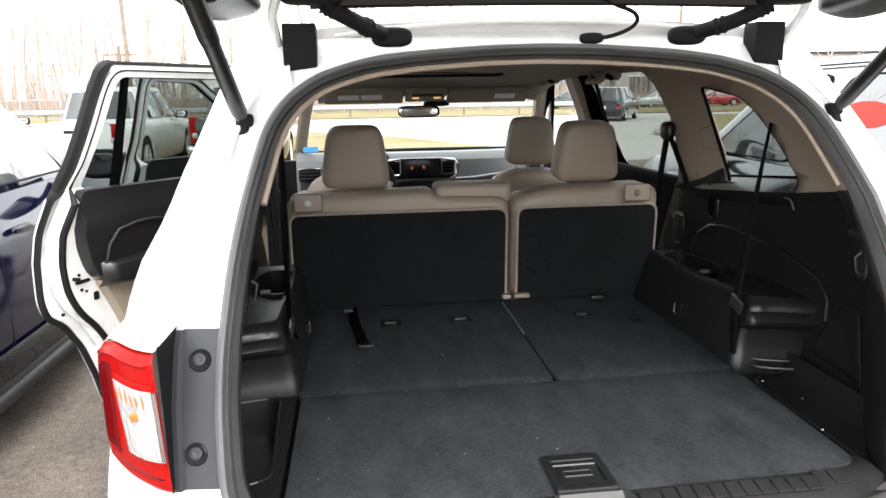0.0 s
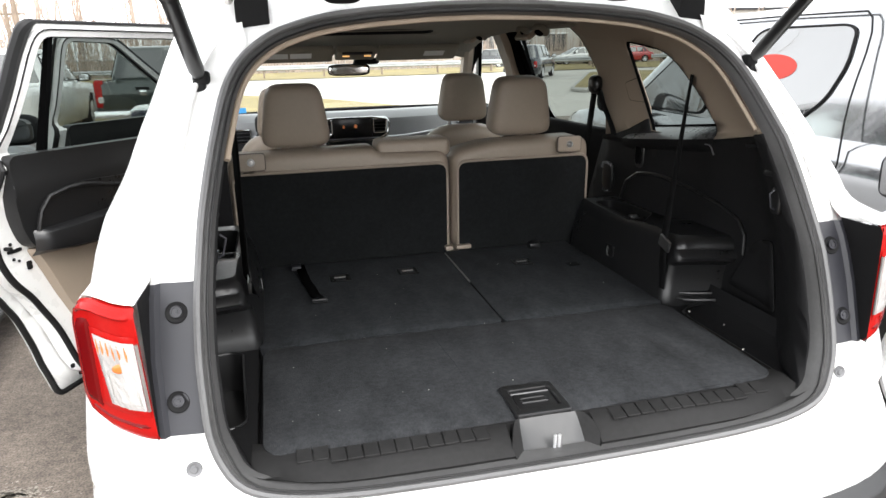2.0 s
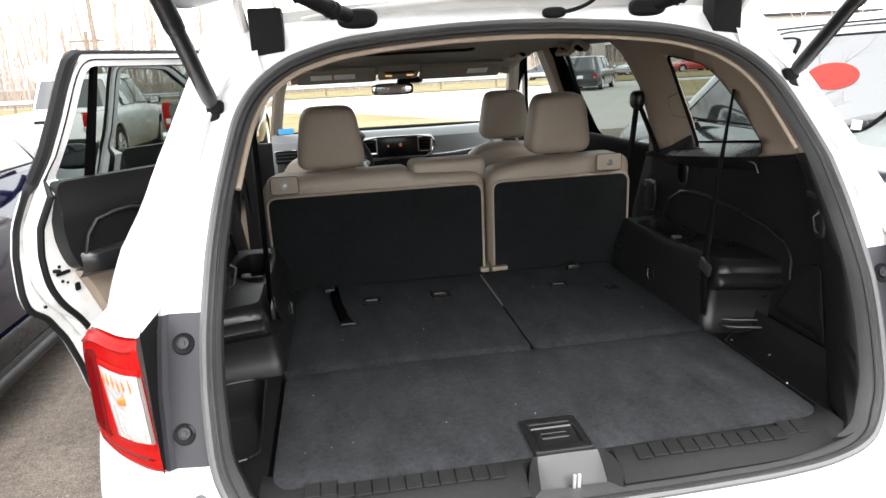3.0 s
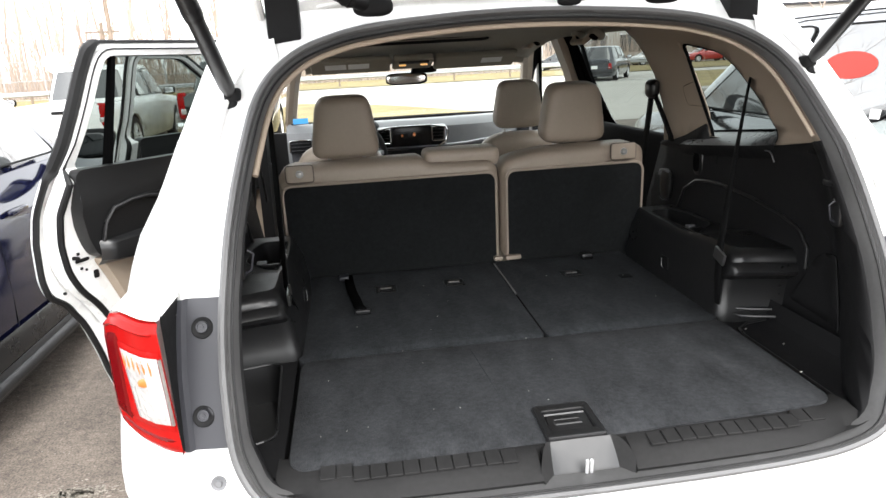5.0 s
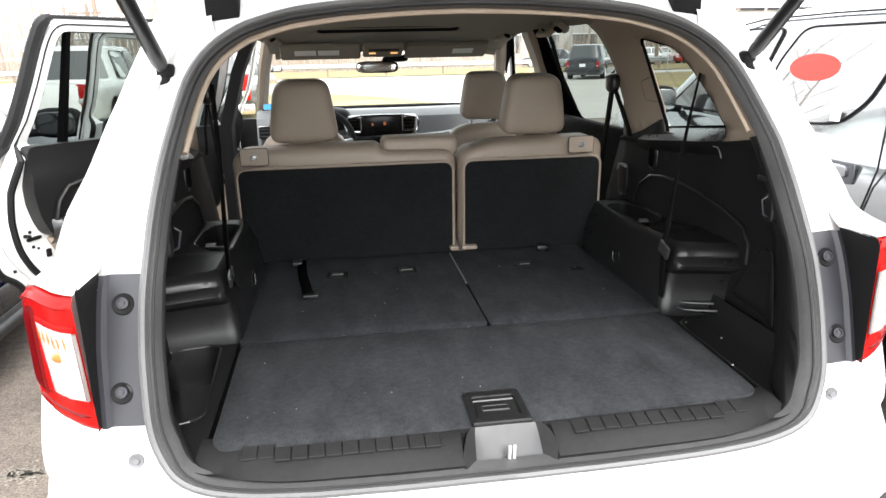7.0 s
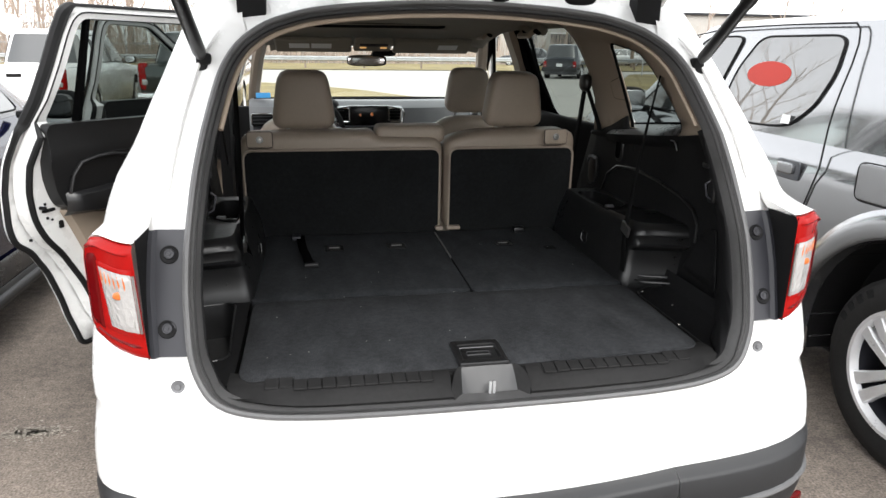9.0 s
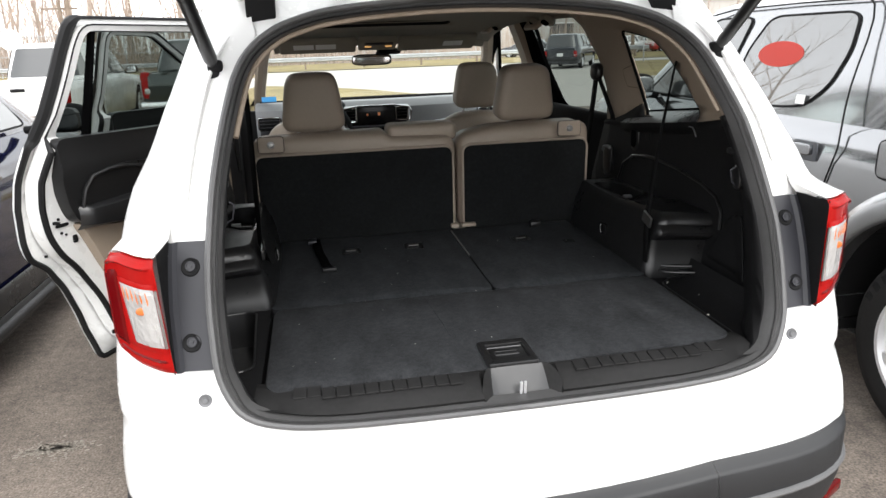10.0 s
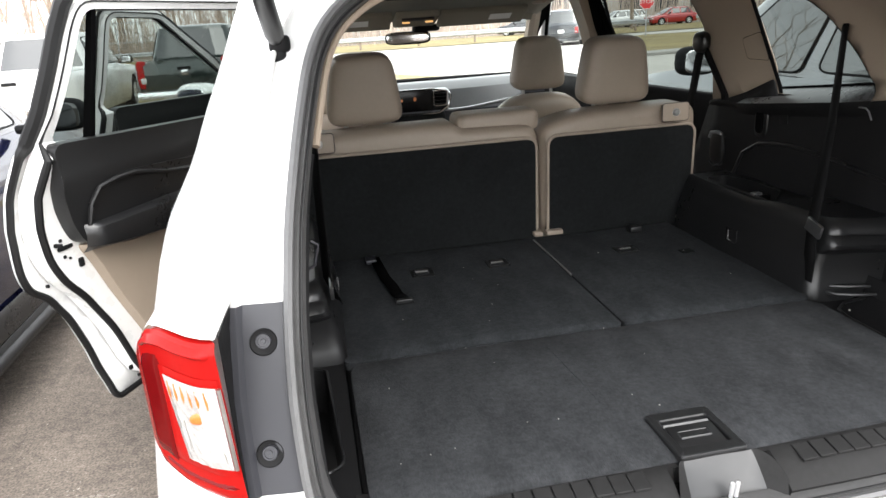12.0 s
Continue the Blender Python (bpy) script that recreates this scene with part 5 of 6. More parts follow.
wing = [(-0.235, 1.172), (-0.25, 1.15), (-0.235, 1.095), (-0.17, 1.062), (0.17, 1.062), (0.235, 1.095), (0.25, 1.15), (0.235, 1.172), (0.13, 1.186), (-0.13, 1.186)]
part("screen_surround", tube([(-0.04 + x * 0.83, 2.806, z) for x, z in wing + wing[:1]], 0.0055, 8), CHROME, dash)
part("instrument_hood", pad((-0.39, 2.90, 1.165), (0.36, 0.22, 0.13), 0.5, 0.5), BLACK, dash)
part("cowl_edge", tube([(x, 3.16 + 0.09 * (1 - (x / 0.72) ** 2), 1.203) for x in frange(-0.72, 0.72, 0.09)], 0.011, 6), BLACK, dash)
for sgn in (1, -1):
    vt = part("centre_vent", rbox((-0.04 + sgn * 0.153, 2.825, 1.135), (0.078, 0.03, 0.084), 0.012, 3), BLACK, dash)
    part("vent_frame", tube([(-0.04 + sgn * (0.153 + a), 2.808, 1.135 + b) for a, b in rounded([(-0.037, -0.036), (0.030, -0.036), (0.038, 0.040), (-0.037, 0.040)], 0.01) + [(-0.037, -0.03)]], 0.0032, 6), CHROME, vt)
    for k in range(4):
        part("vent_slat", rbox((-0.04 + sgn * 0.153, 2.81, 1.107 + 0.018 * k), (0.062, 0.008, 0.004), 0.001, 1), SATIN, vt)
    vt = part("side_vent", rbox((sgn * 0.66, 2.93, 1.10), (0.13, 0.03, 0.075), 0.012, 3), BLACK, dash)
    part("vent_frame", tube([(sgn * 0.66 + a, 2.914, 1.10 + b) for a, b in rounded([(-0.062, -0.035), (0.062, -0.035), (0.062, 0.035), (-0.062, 0.035)], 0.012) + [(-0.062, -0.024)]], 0.003, 6), CHROME, vt)
    for k in range(3):
        part("vent_slat", rbox((sgn * 0.66, 2.913, 1.08 + 0.02 * k), (0.11, 0.008, 0.004), 0.001, 1), GREYP, vt)
part("centre_stack", rbox((-0.03, 2.86, 0.95), (0.34, 0.10, 0.24), 0.03, 3), BLACK, dash)
wm = pose(-0.38, 2.66, 1.06, 68, 0, 0)
sw = part("steering_wheel", tube([wm @ Vector((0.18 * math.cos(a), 0.18 * math.sin(a), 0)) for a in frange(0, 2 * math.pi, 0.2)], 0.016, 10), BLACK, suv, "black steering wheel")
part("wheel_hub", pad(wm @ Vector((0, -0.02, -0.02)), (0.2, 0.06, 0.14), 0.5, 0.5), BLACK, sw)
for a in (0.05, math.pi - 0.05, -math.pi / 2):
    part("wheel_spoke", tube([wm @ Vector((0, -0.02, -0.01)), wm @ Vector((0.175 * math.cos(a), 0.175 * math.sin(a), 0))], 0.018, 8), SILVER, sw)


# seats
def headrest(c, parent, w=0.235, h=0.215):
    hr = part("headrest", pad(c, (w * 1.03, 0.115, h), 0.36, 0.42, rot(6, 0, 0), 0.26, 28, 18), LEATHER, parent)
    for sgn in (1, -1):
        part("headrest_post", tube([Vector(c) + Vector((sgn * 0.06, 0.01, -h / 2 - 0.05)), Vector(c) + Vector((sgn * 0.06, 0.01, -h / 2 + 0.02))], 0.007, 8), STEEL, hr)
    return hr


def row_back(x0, x1, parent_name, label):
    """A second-row backrest: leather front and rim, carpeted rear face."""
    w, c = x1 - x0, (x0 + x1) / 2
    wide = w > 0.6
    top = [(x0, 1.226), (x1 - 0.26, 1.233), (x1 - 0.235, 1.212), (x1, 1.206)] if wide else [(x0, 1.198), (x0 + 0.13, 1.228), (x1, 1.232)]
    shape = rounded([(x1, 0.85), (x0, 0.85)] + top, 0.05, 6)
    zc = 1.04
    rows = []
    for y, k in ((1.172, 0.030), (1.174, 0.018), (1.181, 0.008), (1.195, 0.0), (1.31, 0.0), (1.325, 0.008), (1.335, 0.030)):
        rows.append([Vector((c + (a - c) * (1 - 2 * k / w), y - 0.044 * (b - zc), zc + (b - zc) * (1 - k / 0.19))) for a, b in shape])
    s = part(parent_name, loft(rows, True, True), LEATHER, suv, label)
    poly = rounded([(x0 + 0.014, 0.846), (x1 - 0.014, 0.846), (x1 - 0.014, 1.172), (x0 + 0.014, 1.172)], 0.035, 6)
    face = lambda a, b, off=0.0: Vector((a, 1.185 - 0.045 * (b - 0.868) - off, b))
    bm = sheet(poly, (), lambda a, b: face(a, b, 0.022), frange(x0 + 0.05, x1 - 0.05, 0.1), frange(0.9, 1.15, 0.08))
    a, b = [face(*p, 0.022) for p in poly], [face(*p, -0.03) for p in poly]
    skin(bm, [a + a[:1], b + b[:1]])
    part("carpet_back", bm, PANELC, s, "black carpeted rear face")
    a = [face(*p, 0.018) for p in poly]
    k0 = min(range(len(a)), key=lambda i: (a[i].z, -a[i].x))
    a = a[k0 + 1:] + a[:k0 + 1]
    part("back_piping", tube([p for p in a if p.z > 0.872], 0.0055, 8), LEATHER, s)
    return s


s60 = row_back(-0.615, 0.107, "rear_seat_wide", "beige leather rear seat back with a carpeted rear face")
s40 = row_back(0.115, 0.615, "rear_seat_narrow", "beige leather rear seat back with a carpeted rear face")
headrest((-0.390, 1.335, 1.335), s60, h=0.206)
headrest((0.410, 1.335, 1.335), s40, h=0.206)
part("middle_headrest", box(bmesh.new(), (-0.008, 1.262, 1.217), (0.256, 0.13, 0.064), 0.028, 5), LEATHER, s60)
for s, x in ((s60, -0.54), (s40, 0.525)):
    pl = part("release_plate", pad((x, 1.142, 1.212), (0.086, 0.020, 0.054), 0.22, 0.22), LEATHER, s)
    part("plate_gap", tube([(x + a, 1.136, 1.212 + b) for a, b in rounded([(-0.043, -0.027), (0.043, -0.027), (0.043, 0.027), (-0.043, 0.027)], 0.010) + [(-0.043, -0.017)]], 0.0016, 5), BLACK, pl)
    part("release_button", lathe([(0.0, 0.009), (0.007, 0.008), (0.009, 0.003), (0.0115, 0.005), (0.0130, 0.0)], 18, pose(x, 1.135, 1.212, 90, 0, 0)), STEEL, pl)
for s, x0, x1 in ((s60, 0.078, 0.107), (s40, 0.118, 0.172), (s40, 0.555, 0.60)):
    part("hinge_cover", rbox(((x0 + x1) / 2, 1.158, 0.874), (x1 - x0, 0.03, 0.015), 0.006), LEATHER, s)
for x, rest_z in ((-0.425, 1.295), (0.375, 1.33)):
    fs = part("front_seat", box(bmesh.new(), (x, 2.06, 0.90), (0.50, 0.17, 0.46), 0.07, 5, rot(12, 0, 0)), LEATHER, suv, "beige leather front seat")
    part("seat_bolster", pad((x, 1.99, 1.09), (0.50, 0.13, 0.24), 0.6, 0.5, rot(12, 0, 0), 0.36), LEATHER, fs)
    headrest((x, 1.99, rest_z), fs, 0.225, 0.205)
    part("seat_cushion", box(bmesh.new(), (x, 2.36, 0.68), (0.52, 0.52, 0.18), 0.06, 4), LEATHER, fs)
for x0, x1 in ((-0.615, 0.107), (0.115, 0.615)):
    part("rear_cushion", box(bmesh.new(), ((x0 + x1) / 2, 1.55, 0.72), (x1 - x0, 0.5, 0.18), 0.05, 4), LEATHER, suv)
part("centre_console", rbox((0, 2.45, 0.72), (0.24, 0.8, 0.4), 0.04, 3), BLACK, suv)
part("cabin_floor", rbox((0, 2.2, 0.44), (1.5, 2.4, 0.04), 0.01), CARPET, suv)

# cargo floor
FZ = 0.862


def frame_ring(c, outer, inner, z0, z1):
    """A flat rectangular frame with bevelled edges."""
    rows = []
    for a, b, h in ((outer[0], outer[1], z0), (outer[0], outer[1], z1 - 0.002), (outer[0] - 0.002, outer[1] - 0.002, z1), (inner[0] + 0.002, inner[1] + 0.002, z1), (inner[0], inner[1], z1 - 0.002), (inner[0], inner[1], z0)):
        rows.append([Vector((c[0] + sx * a, c[1] + sy * b, h)) for sx, sy in rounded([(-1, -1), (1, -1), (1, 1), (-1, 1)], 0.12, 3)])
    return loft(rows, True)


def floor_board(name, poly, r, crown=0.0):
    rp = rounded(poly, r, 5)
    x0, x1 = min(p[0] for p in poly), max(p[0] for p in poly)
    y0, y1 = min(p[1] for p in poly), max(p[1] for p in poly)
    def z(x, y):
        e = min(x - x0, x1 - x, y - y0, y1 - y)
        return FZ - 0.006 * (1 - smooth(e / 0.02)) + 0.0015 * noise.noise((x * 6, y * 6, 1))
    bm = sheet(rp, (), None, frange(x0 + 0.008, x1 - 0.008, 0.055), frange(y0 + 0.008, y1 - 0.008, 0.055))
    for v in bm.verts:
        v.co.z = z(v.co.x, v.co.y)
    a = [Vector((*p, z(*p))) for p in rp]
    skin(bm, [a + a[:1], [v + Vector((0, 0, -0.02)) for v in a + a[:1]]])
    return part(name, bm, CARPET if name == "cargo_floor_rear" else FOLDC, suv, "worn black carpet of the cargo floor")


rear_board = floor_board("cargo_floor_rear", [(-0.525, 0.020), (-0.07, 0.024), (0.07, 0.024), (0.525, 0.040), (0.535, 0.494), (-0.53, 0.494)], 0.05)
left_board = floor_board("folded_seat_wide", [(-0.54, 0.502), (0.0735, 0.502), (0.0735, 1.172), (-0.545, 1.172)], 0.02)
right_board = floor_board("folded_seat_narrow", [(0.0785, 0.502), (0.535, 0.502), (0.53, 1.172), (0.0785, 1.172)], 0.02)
part("seat_gap", rbox((0.076, 0.99, FZ - 0.006), (0.005, 0.32, 0.006)), RUBBERG, left_board)
part("underfloor", rbox((0.0425, 0.6, 0.815), (1.155, 1.2, 0.04), 0.004), BLACK, suv)
for ob, x, y in ((left_board, -0.302, 0.967), (left_board, -0.088, 0.970), (right_board, 0.287, 0.952)):
    cup = part("tether_cup", frame_ring((x, y), (0.031, 0.030), (0.021, 0.020), FZ - 0.012, FZ + 0.003), SATIN, ob)
    part("cup_floor", rbox((x, y - 0.002, FZ - 0.002), (0.038, 0.034, 0.004), 0.001, 1, rot(20, 0, 0)), TROUGH, cup)
    part("anchor_bar", tube([(x - 0.017, y + 0.004, FZ + 0.002), (x + 0.017, y + 0.004, FZ + 0.002)], 0.0025, 6), STEEL, cup)
strap = part("strap", loft([[Vector((x - 0.014, y, z)), Vector((x + 0.014, y, z))] for x, y, z in ((-0.418, 1.13, FZ + 0.004), (-0.412, 1.02, FZ + 0.009), (-0.405, 0.95, FZ + 0.005), (-0.396, 0.88, FZ + 0.010), (-0.388, 0.82, FZ + 0.006), (-0.379, 0.775, FZ + 0.012))]), MATTE, left_board)
thicken(strap, 0.004)
part("strap_buckle", rbox((-0.377, 0.765, FZ + 0.008), (0.042, 0.014, 0.012), 0.003), SATIN, left_board)
part("strap_anchor", rbox((-0.43, 1.10, FZ + 0.008), (0.03, 0.04, 0.014), 0.004), GREYP, left_board)
part("belt_stub", rbox((0.385, 1.10, FZ + 0.010), (0.04, 0.035, 0.02), 0.006), SATIN, right_board)
part("carpet_patch", rbox((0.435, 0.88, FZ + 0.001), (0.035, 0.03, 0.002)), PANELC, right_board)
part("carpet_seam", tube([(-0.126, 0.46, FZ + 0.0004), (-0.12, 0.38, FZ + 0.0002), (-0.112, 0.28, FZ + 0.0002), (-0.108, 0.20, FZ)], 0.0008, 5), FOLDC, rear_board)
# handle of the floor hatch
HX, HY = -0.004, 0.076
hd = part("hatch_handle", frame_ring((HX, HY), (0.056, 0.060), (0.042, 0.037), FZ - 0.01, FZ + 0.008), SATIN, rear_board, "black plastic floor hatch handle")
part("front_edge", rbox((HX, HY - 0.0585, FZ + 0.006), (0.108, 0.004, 0.005), 0.0015), TROUGH, hd)
# lit back face: a lighter grey than the handle paints its highlight
part("handle_back", rbox((HX, HY + 0.031, FZ - 0.001), (0.080, 0.017, 0.006), 0.002, 2, rot(-38, 0, 0)), RUBBERG, hd)
part("handle_floor", rbox((HX, HY, FZ - 0.006), (0.084, 0.074, 0.004)), BLACK, hd)
pdl = part("handle_paddle", rbox((HX, HY - 0.008, FZ + 0.001), (0.080, 0.058, 0.006), 0.002, 2, rot(5, 0, 0)), SATIN, hd)
part("paddle_edge", rbox((HX, HY - 0.0365, FZ + 0.004), (0.079, 0.0025, 0.004), 0.001, 1), TROUGH, pdl)
part("finger_slot", frame_ring((HX - 0.002, HY - 0.004), (0.027, 0.0095), (0.024, 0.0065), FZ + 0.002, FZ + 0.0065), TROUGH, pdl)
# scuff plate with ribs and latch trough
rows = []
for x in frange(-0.545, 0.545, 0.01):
    w, w2 = smooth((0.082 - abs(x)) / 0.010), smooth((0.064 - abs(x)) / 0.010)
    n = smooth((0.20 - abs(x)) / 0.12)
    zl = interp(abs(x), RIM[:8])
    k = max(0.0, (abs(x) - 0.40) / 0.145)
    rows.append([Vector((x, back(zl) + 0.006 + 0.02 * k, zl + 0.008)), Vector((x, -0.046 + 0.02 * k, zl + 0.020 - 0.040 * w)), Vector((x, -0.032 + 0.02 * k, 0.842 - 0.005 * n - 0.075 * w)), Vector((x, -0.012 + 0.02 * k, 0.854 - 0.005 * n - 0.085 * w)), Vector((x, 0.012 + 0.03 * k, 0.858 - 0.06 * w2)), Vector((x, 0.042 + 0.04 * k, 0.853 - 0.03 * w2)), Vector((x, 0.055 + 0.05 * k, 0.838))])
scuff = part("scuff_plate", loft(rows), SCUFF, suv, "black ribbed scuff plate along the sill")
rows, walls = [], []
for k in (0, 0.08, 0.2, 0.4, 0.6, 0.8, 0.92, 1.0):
    o, f = Vector((0.061 + 0.026 * k ** 0.7, 0.015 - 0.050 * k, 0.864 - 0.026 * k ** 2.5)), Vector((0.052 - 0.008 * k, 0.015 - 0.043 * k, 0.8625 - 0.066 * k))
    g = Vector((f.x + (o.x - f.x) * 0.4, f.y + (o.y - f.y) * 0.55, f.z + (o.z - f.z) * 0.25))
    rows.append([flip(g, -1), flip(f, -1) + Vector((0.004, 0, 0)), flip(f, -1) * 0.5 + f * 0.5 + Vector((0, 0.001, 0)), f - Vector((0.004, 0, 0)), g])
    walls.append([o, o.lerp(g, 0.5), g])
rows.append([Vector((x, -0.048, 0.790)) for x in (-0.055, -0.04, 0, 0.04, 0.055)])
walls.append([Vector((0.084, -0.046, 0.815)), Vector((0.068, -0.047, 0.80)), Vector((0.055, -0.048, 0.790))])
part("latch_trough", loft(rows), TROUGH, scuff, "grey plastic latch trough")
for sgn in (1, -1):
    part("trough_wall", loft([[flip(p, sgn) for p in row] for row in walls]), SCUFF, scuff)
for dx in (-0.0038, 0.0048):
    part("striker", tube([(0.002 + dx, -0.016, 0.800), (0.002 + dx, -0.026, 0.812), (0.002 + dx, -0.030, 0.846)], 0.0032, 8), ALLOY, scuff)
for sgn in (1, -1):
    for k in range(12):
        x = sgn * (0.136 + 0.029 * k)
        dip = 0.004 * smooth((0.2 - abs(x)) / 0.12)
        part("scuff_pad", rbox((x, -0.002 + (0.012 if abs(x) > 0.4 else 0), 0.8575 - dip), (0.0272, 0.034, 0.005), 0.0012, 1, rot(9, 0, 0)), SCUFF, scuff)


# ---- other vehicles ----
def vehicle(name, label, paint, m, L, W, H, belt, top, cabin, roof, axles, r=0.35, bed=None, lamps=None, rim=None, group="parked cars", clad=None, windows=(), pane=None, tum=0.20, mirror=None, gap=0.055, shoulder=0.0, E=0.30):
    """A car in its own frame: y forwards, rear at 0. top: (y, z) of the body's upper line; cabin: y of rear and front foot of the glasshouse,
    roof: y of the roof's rear and front end. windows: per side (y0, y1) at the belt."""
    car = thing(name, label, "pickup" if bed else "car", group, m)
    hw = W / 2
    zb = r * 0.62

    def width(y):
        e = min(y, L - y)
        return hw * (1 - 0.16 * (1 - smooth(e / 0.55)) ** 2) * (0.94 if e < 0.001 else 1)
    rows = []
    for y in [0, 0.04, 0.12, 0.25, 0.45, 0.7] + frange(0.95, L - 0.95, 0.25) + [L - 0.7, L - 0.45, L - 0.25, L - 0.12, L - 0.04, L]:
        w, zt = width(y), interp(y, top)
        e = smooth(min(y, L - y) / 0.15)
        b = zb + 0.10 * (1 - e)
        half = [(0, b), (0.80 * w, b), (0.93 * w, b + 0.05), (0.985 * w, b + 0.20), (w, 0.52 * zt + 0.06), (0.995 * w, 0.72 * zt), ((0.99 - 0.008 * shoulder) * w, zt - 0.17 + 0.04 * shoulder), ((0.965 - 0.03 * shoulder) * w, zt - 0.05 - 0.01 * shoulder), ((0.92 - 0.025 * shoulder) * w, zt - 0.008), (0.5 * w, zt + 0.025), (0, zt + 0.035)]
        rows.append([Vector((x, y, z)) for x, z in half] + [Vector((-x, y, z)) for x, z in reversed(half[1:-1])])
    body = part("body", loft(rows, True, True), paint, car)
    for ay in axles:
        bm = bmesh.new()
        for sg in (1, -1):
            lathe([(r + gap, -0.17), (r + gap, 0.17)], 28, pose(sg * (hw - 0.08), ay, r, 0, 90, 0), bm, True)
        bool_cut(body, part("cutter", bm, BLACK, car))
        for sg in (1, -1):
            wh = wheel(pose(sg * (hw - 0.125), ay, r, 0, 0, 0 if sg > 0 else 180), r, 0.22, car, rim)
            part("arch_liner", loft([[Vector((sg * (hw - o), ay + k * math.cos(a), r + k * math.sin(a))) for k, o in ((0.03, 0.242), (r + gap - 0.003, 0.242), (r + gap - 0.003, 0.04))] for a in frange(-0.2, math.pi + 0.2, 0.1)]), BLACK, car)
            if clad:
                part("arch_flare", loft([[Vector((sg * (hw + o), ay + k * math.cos(a), r + k * math.sin(a))) for k, o in ((r + gap - 0.004, -0.03), (r + gap - 0.002, 0.026), (r + gap + 0.02, 0.032), (r + gap + 0.07, 0.028), (r + gap + 0.11, 0.004), (r + gap + 0.12, -0.03))] for a in frange(-0.12, math.pi + 0.12, 0.1)]), clad, car)
    if bed:
        bm = rbox((0, (bed[0] + bed[1]) / 2, belt + 0.1), (W - 0.30, bed[1] - bed[0] - 0.12, 0.8))
        bool_cut(body, part("cutter", bm, BLACK, car))
    # glasshouse, squarer at its corners with a small E

    def shell(t):
        y0, y1 = cabin[0] + (roof[0] - cabin[0]) * t, cabin[1] + (roof[1] - cabin[1]) * t
        return (y0 + y1) / 2, (y1 - y0) / 2, hw * (0.93 - 0.04 * shoulder - tum * t ** 1.15), belt - 0.04 + (H - 0.05 - belt + 0.04) * t

    def gh_x(y, t):
        yc, hl, w, z = shell(t)
        s = min(1, abs((y - yc) / hl))
        return w * (1 - s ** (2 / E)) ** (E / 2)

    def gh_y(x, t, sg):
        yc, hl, w, z = shell(t)
        s = min(1, abs(x / w))
        return yc + sg * hl * (1 - s ** (2 / E)) ** (E / 2)
    rows = []
    for t in (0, 0.2, 0.4, 0.6, 0.8, 0.92, 1.0):
        yc, hl, w, z = shell(t)
        rows.append([Vector((w * spow(math.cos(a), E), yc + hl * spow(math.sin(a), E), z)) for a in frange(0, 2 * math.pi - 2 * math.pi / 40, 2 * math.pi / 40)])
    yc, hl, w, z = shell(1.0)
    for k, up in ((0.93, 0.022), (0.75, 0.040), (0.4, 0.05), (0.02, 0.052)):
        rows.append([Vector((w * k * spow(math.cos(a), E), yc + hl * k * spow(math.sin(a), E), z + up)) for a in frange(0, 2 * math.pi - 2 * math.pi / 40, 2 * math.pi / 40)])
    part("glasshouse", loft(rows, True, False), paint, car)
    T0, T1 = 0.10, 0.90
    for sg in (1, -1):
        for win_pts in windows:
            def place(a, b, sg=sg, off=0.006):
                return Vector((sg * (gh_x(a, b) + off), a, shell(b)[3] + 0.0))
            if len(win_pts) == 4:
                w0, w1, w2, w3 = win_pts
                poly = rounded([(w0, T0), (w1, T0), (w2, T1), (w3, T1)], 0.07)
            else:
                poly = rounded(win_pts, 0.09, 6)
            win = part("side_window", sheet(poly, (), place, (), (0.25, 0.4, 0.55, 0.7, 0.82)), pane or DARKGLASS, car)
            edge = [place(*p) for p in poly]
            part("window_seal", tube(edge + edge[:1], 0.0055 if pane else 0.009, 6, caps=False), BLACK, win)
        mx = sg * (hw + (0.17 if mirror else 0.11))
        my = (windows[-1][1] if windows else cabin[1]) - 0.18
        mh = part("door_mirror", pad((mx, my, belt + 0.06), (0.24, 0.12, 0.16), 0.6, 0.6), mirror or BLACK, car)
        part("mirror_glass", pad((mx, my - 0.058, belt + 0.06), (0.20, 0.012, 0.125), 0.5, 0.5), DARKGLASS if mirror else CHROME, mh)
        part("mirror_foot", tube([(sg * (hw - 0.06), my + 0.03, belt), (mx, my, belt + 0.02)], 0.022, 8), BLACK, mh)
    for sg, nm in ((1, "windscreen"), (-1, "rear_window")):
        yc, hl, w, z = shell(0.5)
        def place(a, b, sg=sg):
            return Vector((a * shell(b)[2], gh_y(a * shell(b)[2], b, sg) + sg * 0.006, shell(b)[3]))
        part(nm, sheet(rounded([(-0.84, 0.10), (0.84, 0.10), (0.80, 0.92), (-0.80, 0.92)], 0.06), (), place, frange(-0.75, 0.75, 0.15), (0.25, 0.4, 0.55, 0.7, 0.82)), DARKGLASS, car)
    # lamps, bumper, plate
    zt = interp(0.1, top)
    lw, lh, lz = lamps or (0.16, 0.30, zt - 0.28)
    for sg in (1, -1):
        lp = part("tail_lamp", pad((sg * (width(0.05) * 0.985 - lw * 0.38), 0.055, lz), (lw, 0.17, lh), 0.35, 0.35), RED, car)
        part("clear_lens", pad((sg * (width(0.05) * 0.985 - lw * 0.45), -0.012, lz - lh * 0.22), (lw * 0.6, 0.05, lh * 0.22), 0.4, 0.4), CLEAR, lp)
        part("headlamp", pad((sg * (hw - 0.28), L - 0.10, interp(L - 0.2, top) - 0.16), (0.36, 0.22, 0.14), 0.4, 0.4), CLEAR, car)
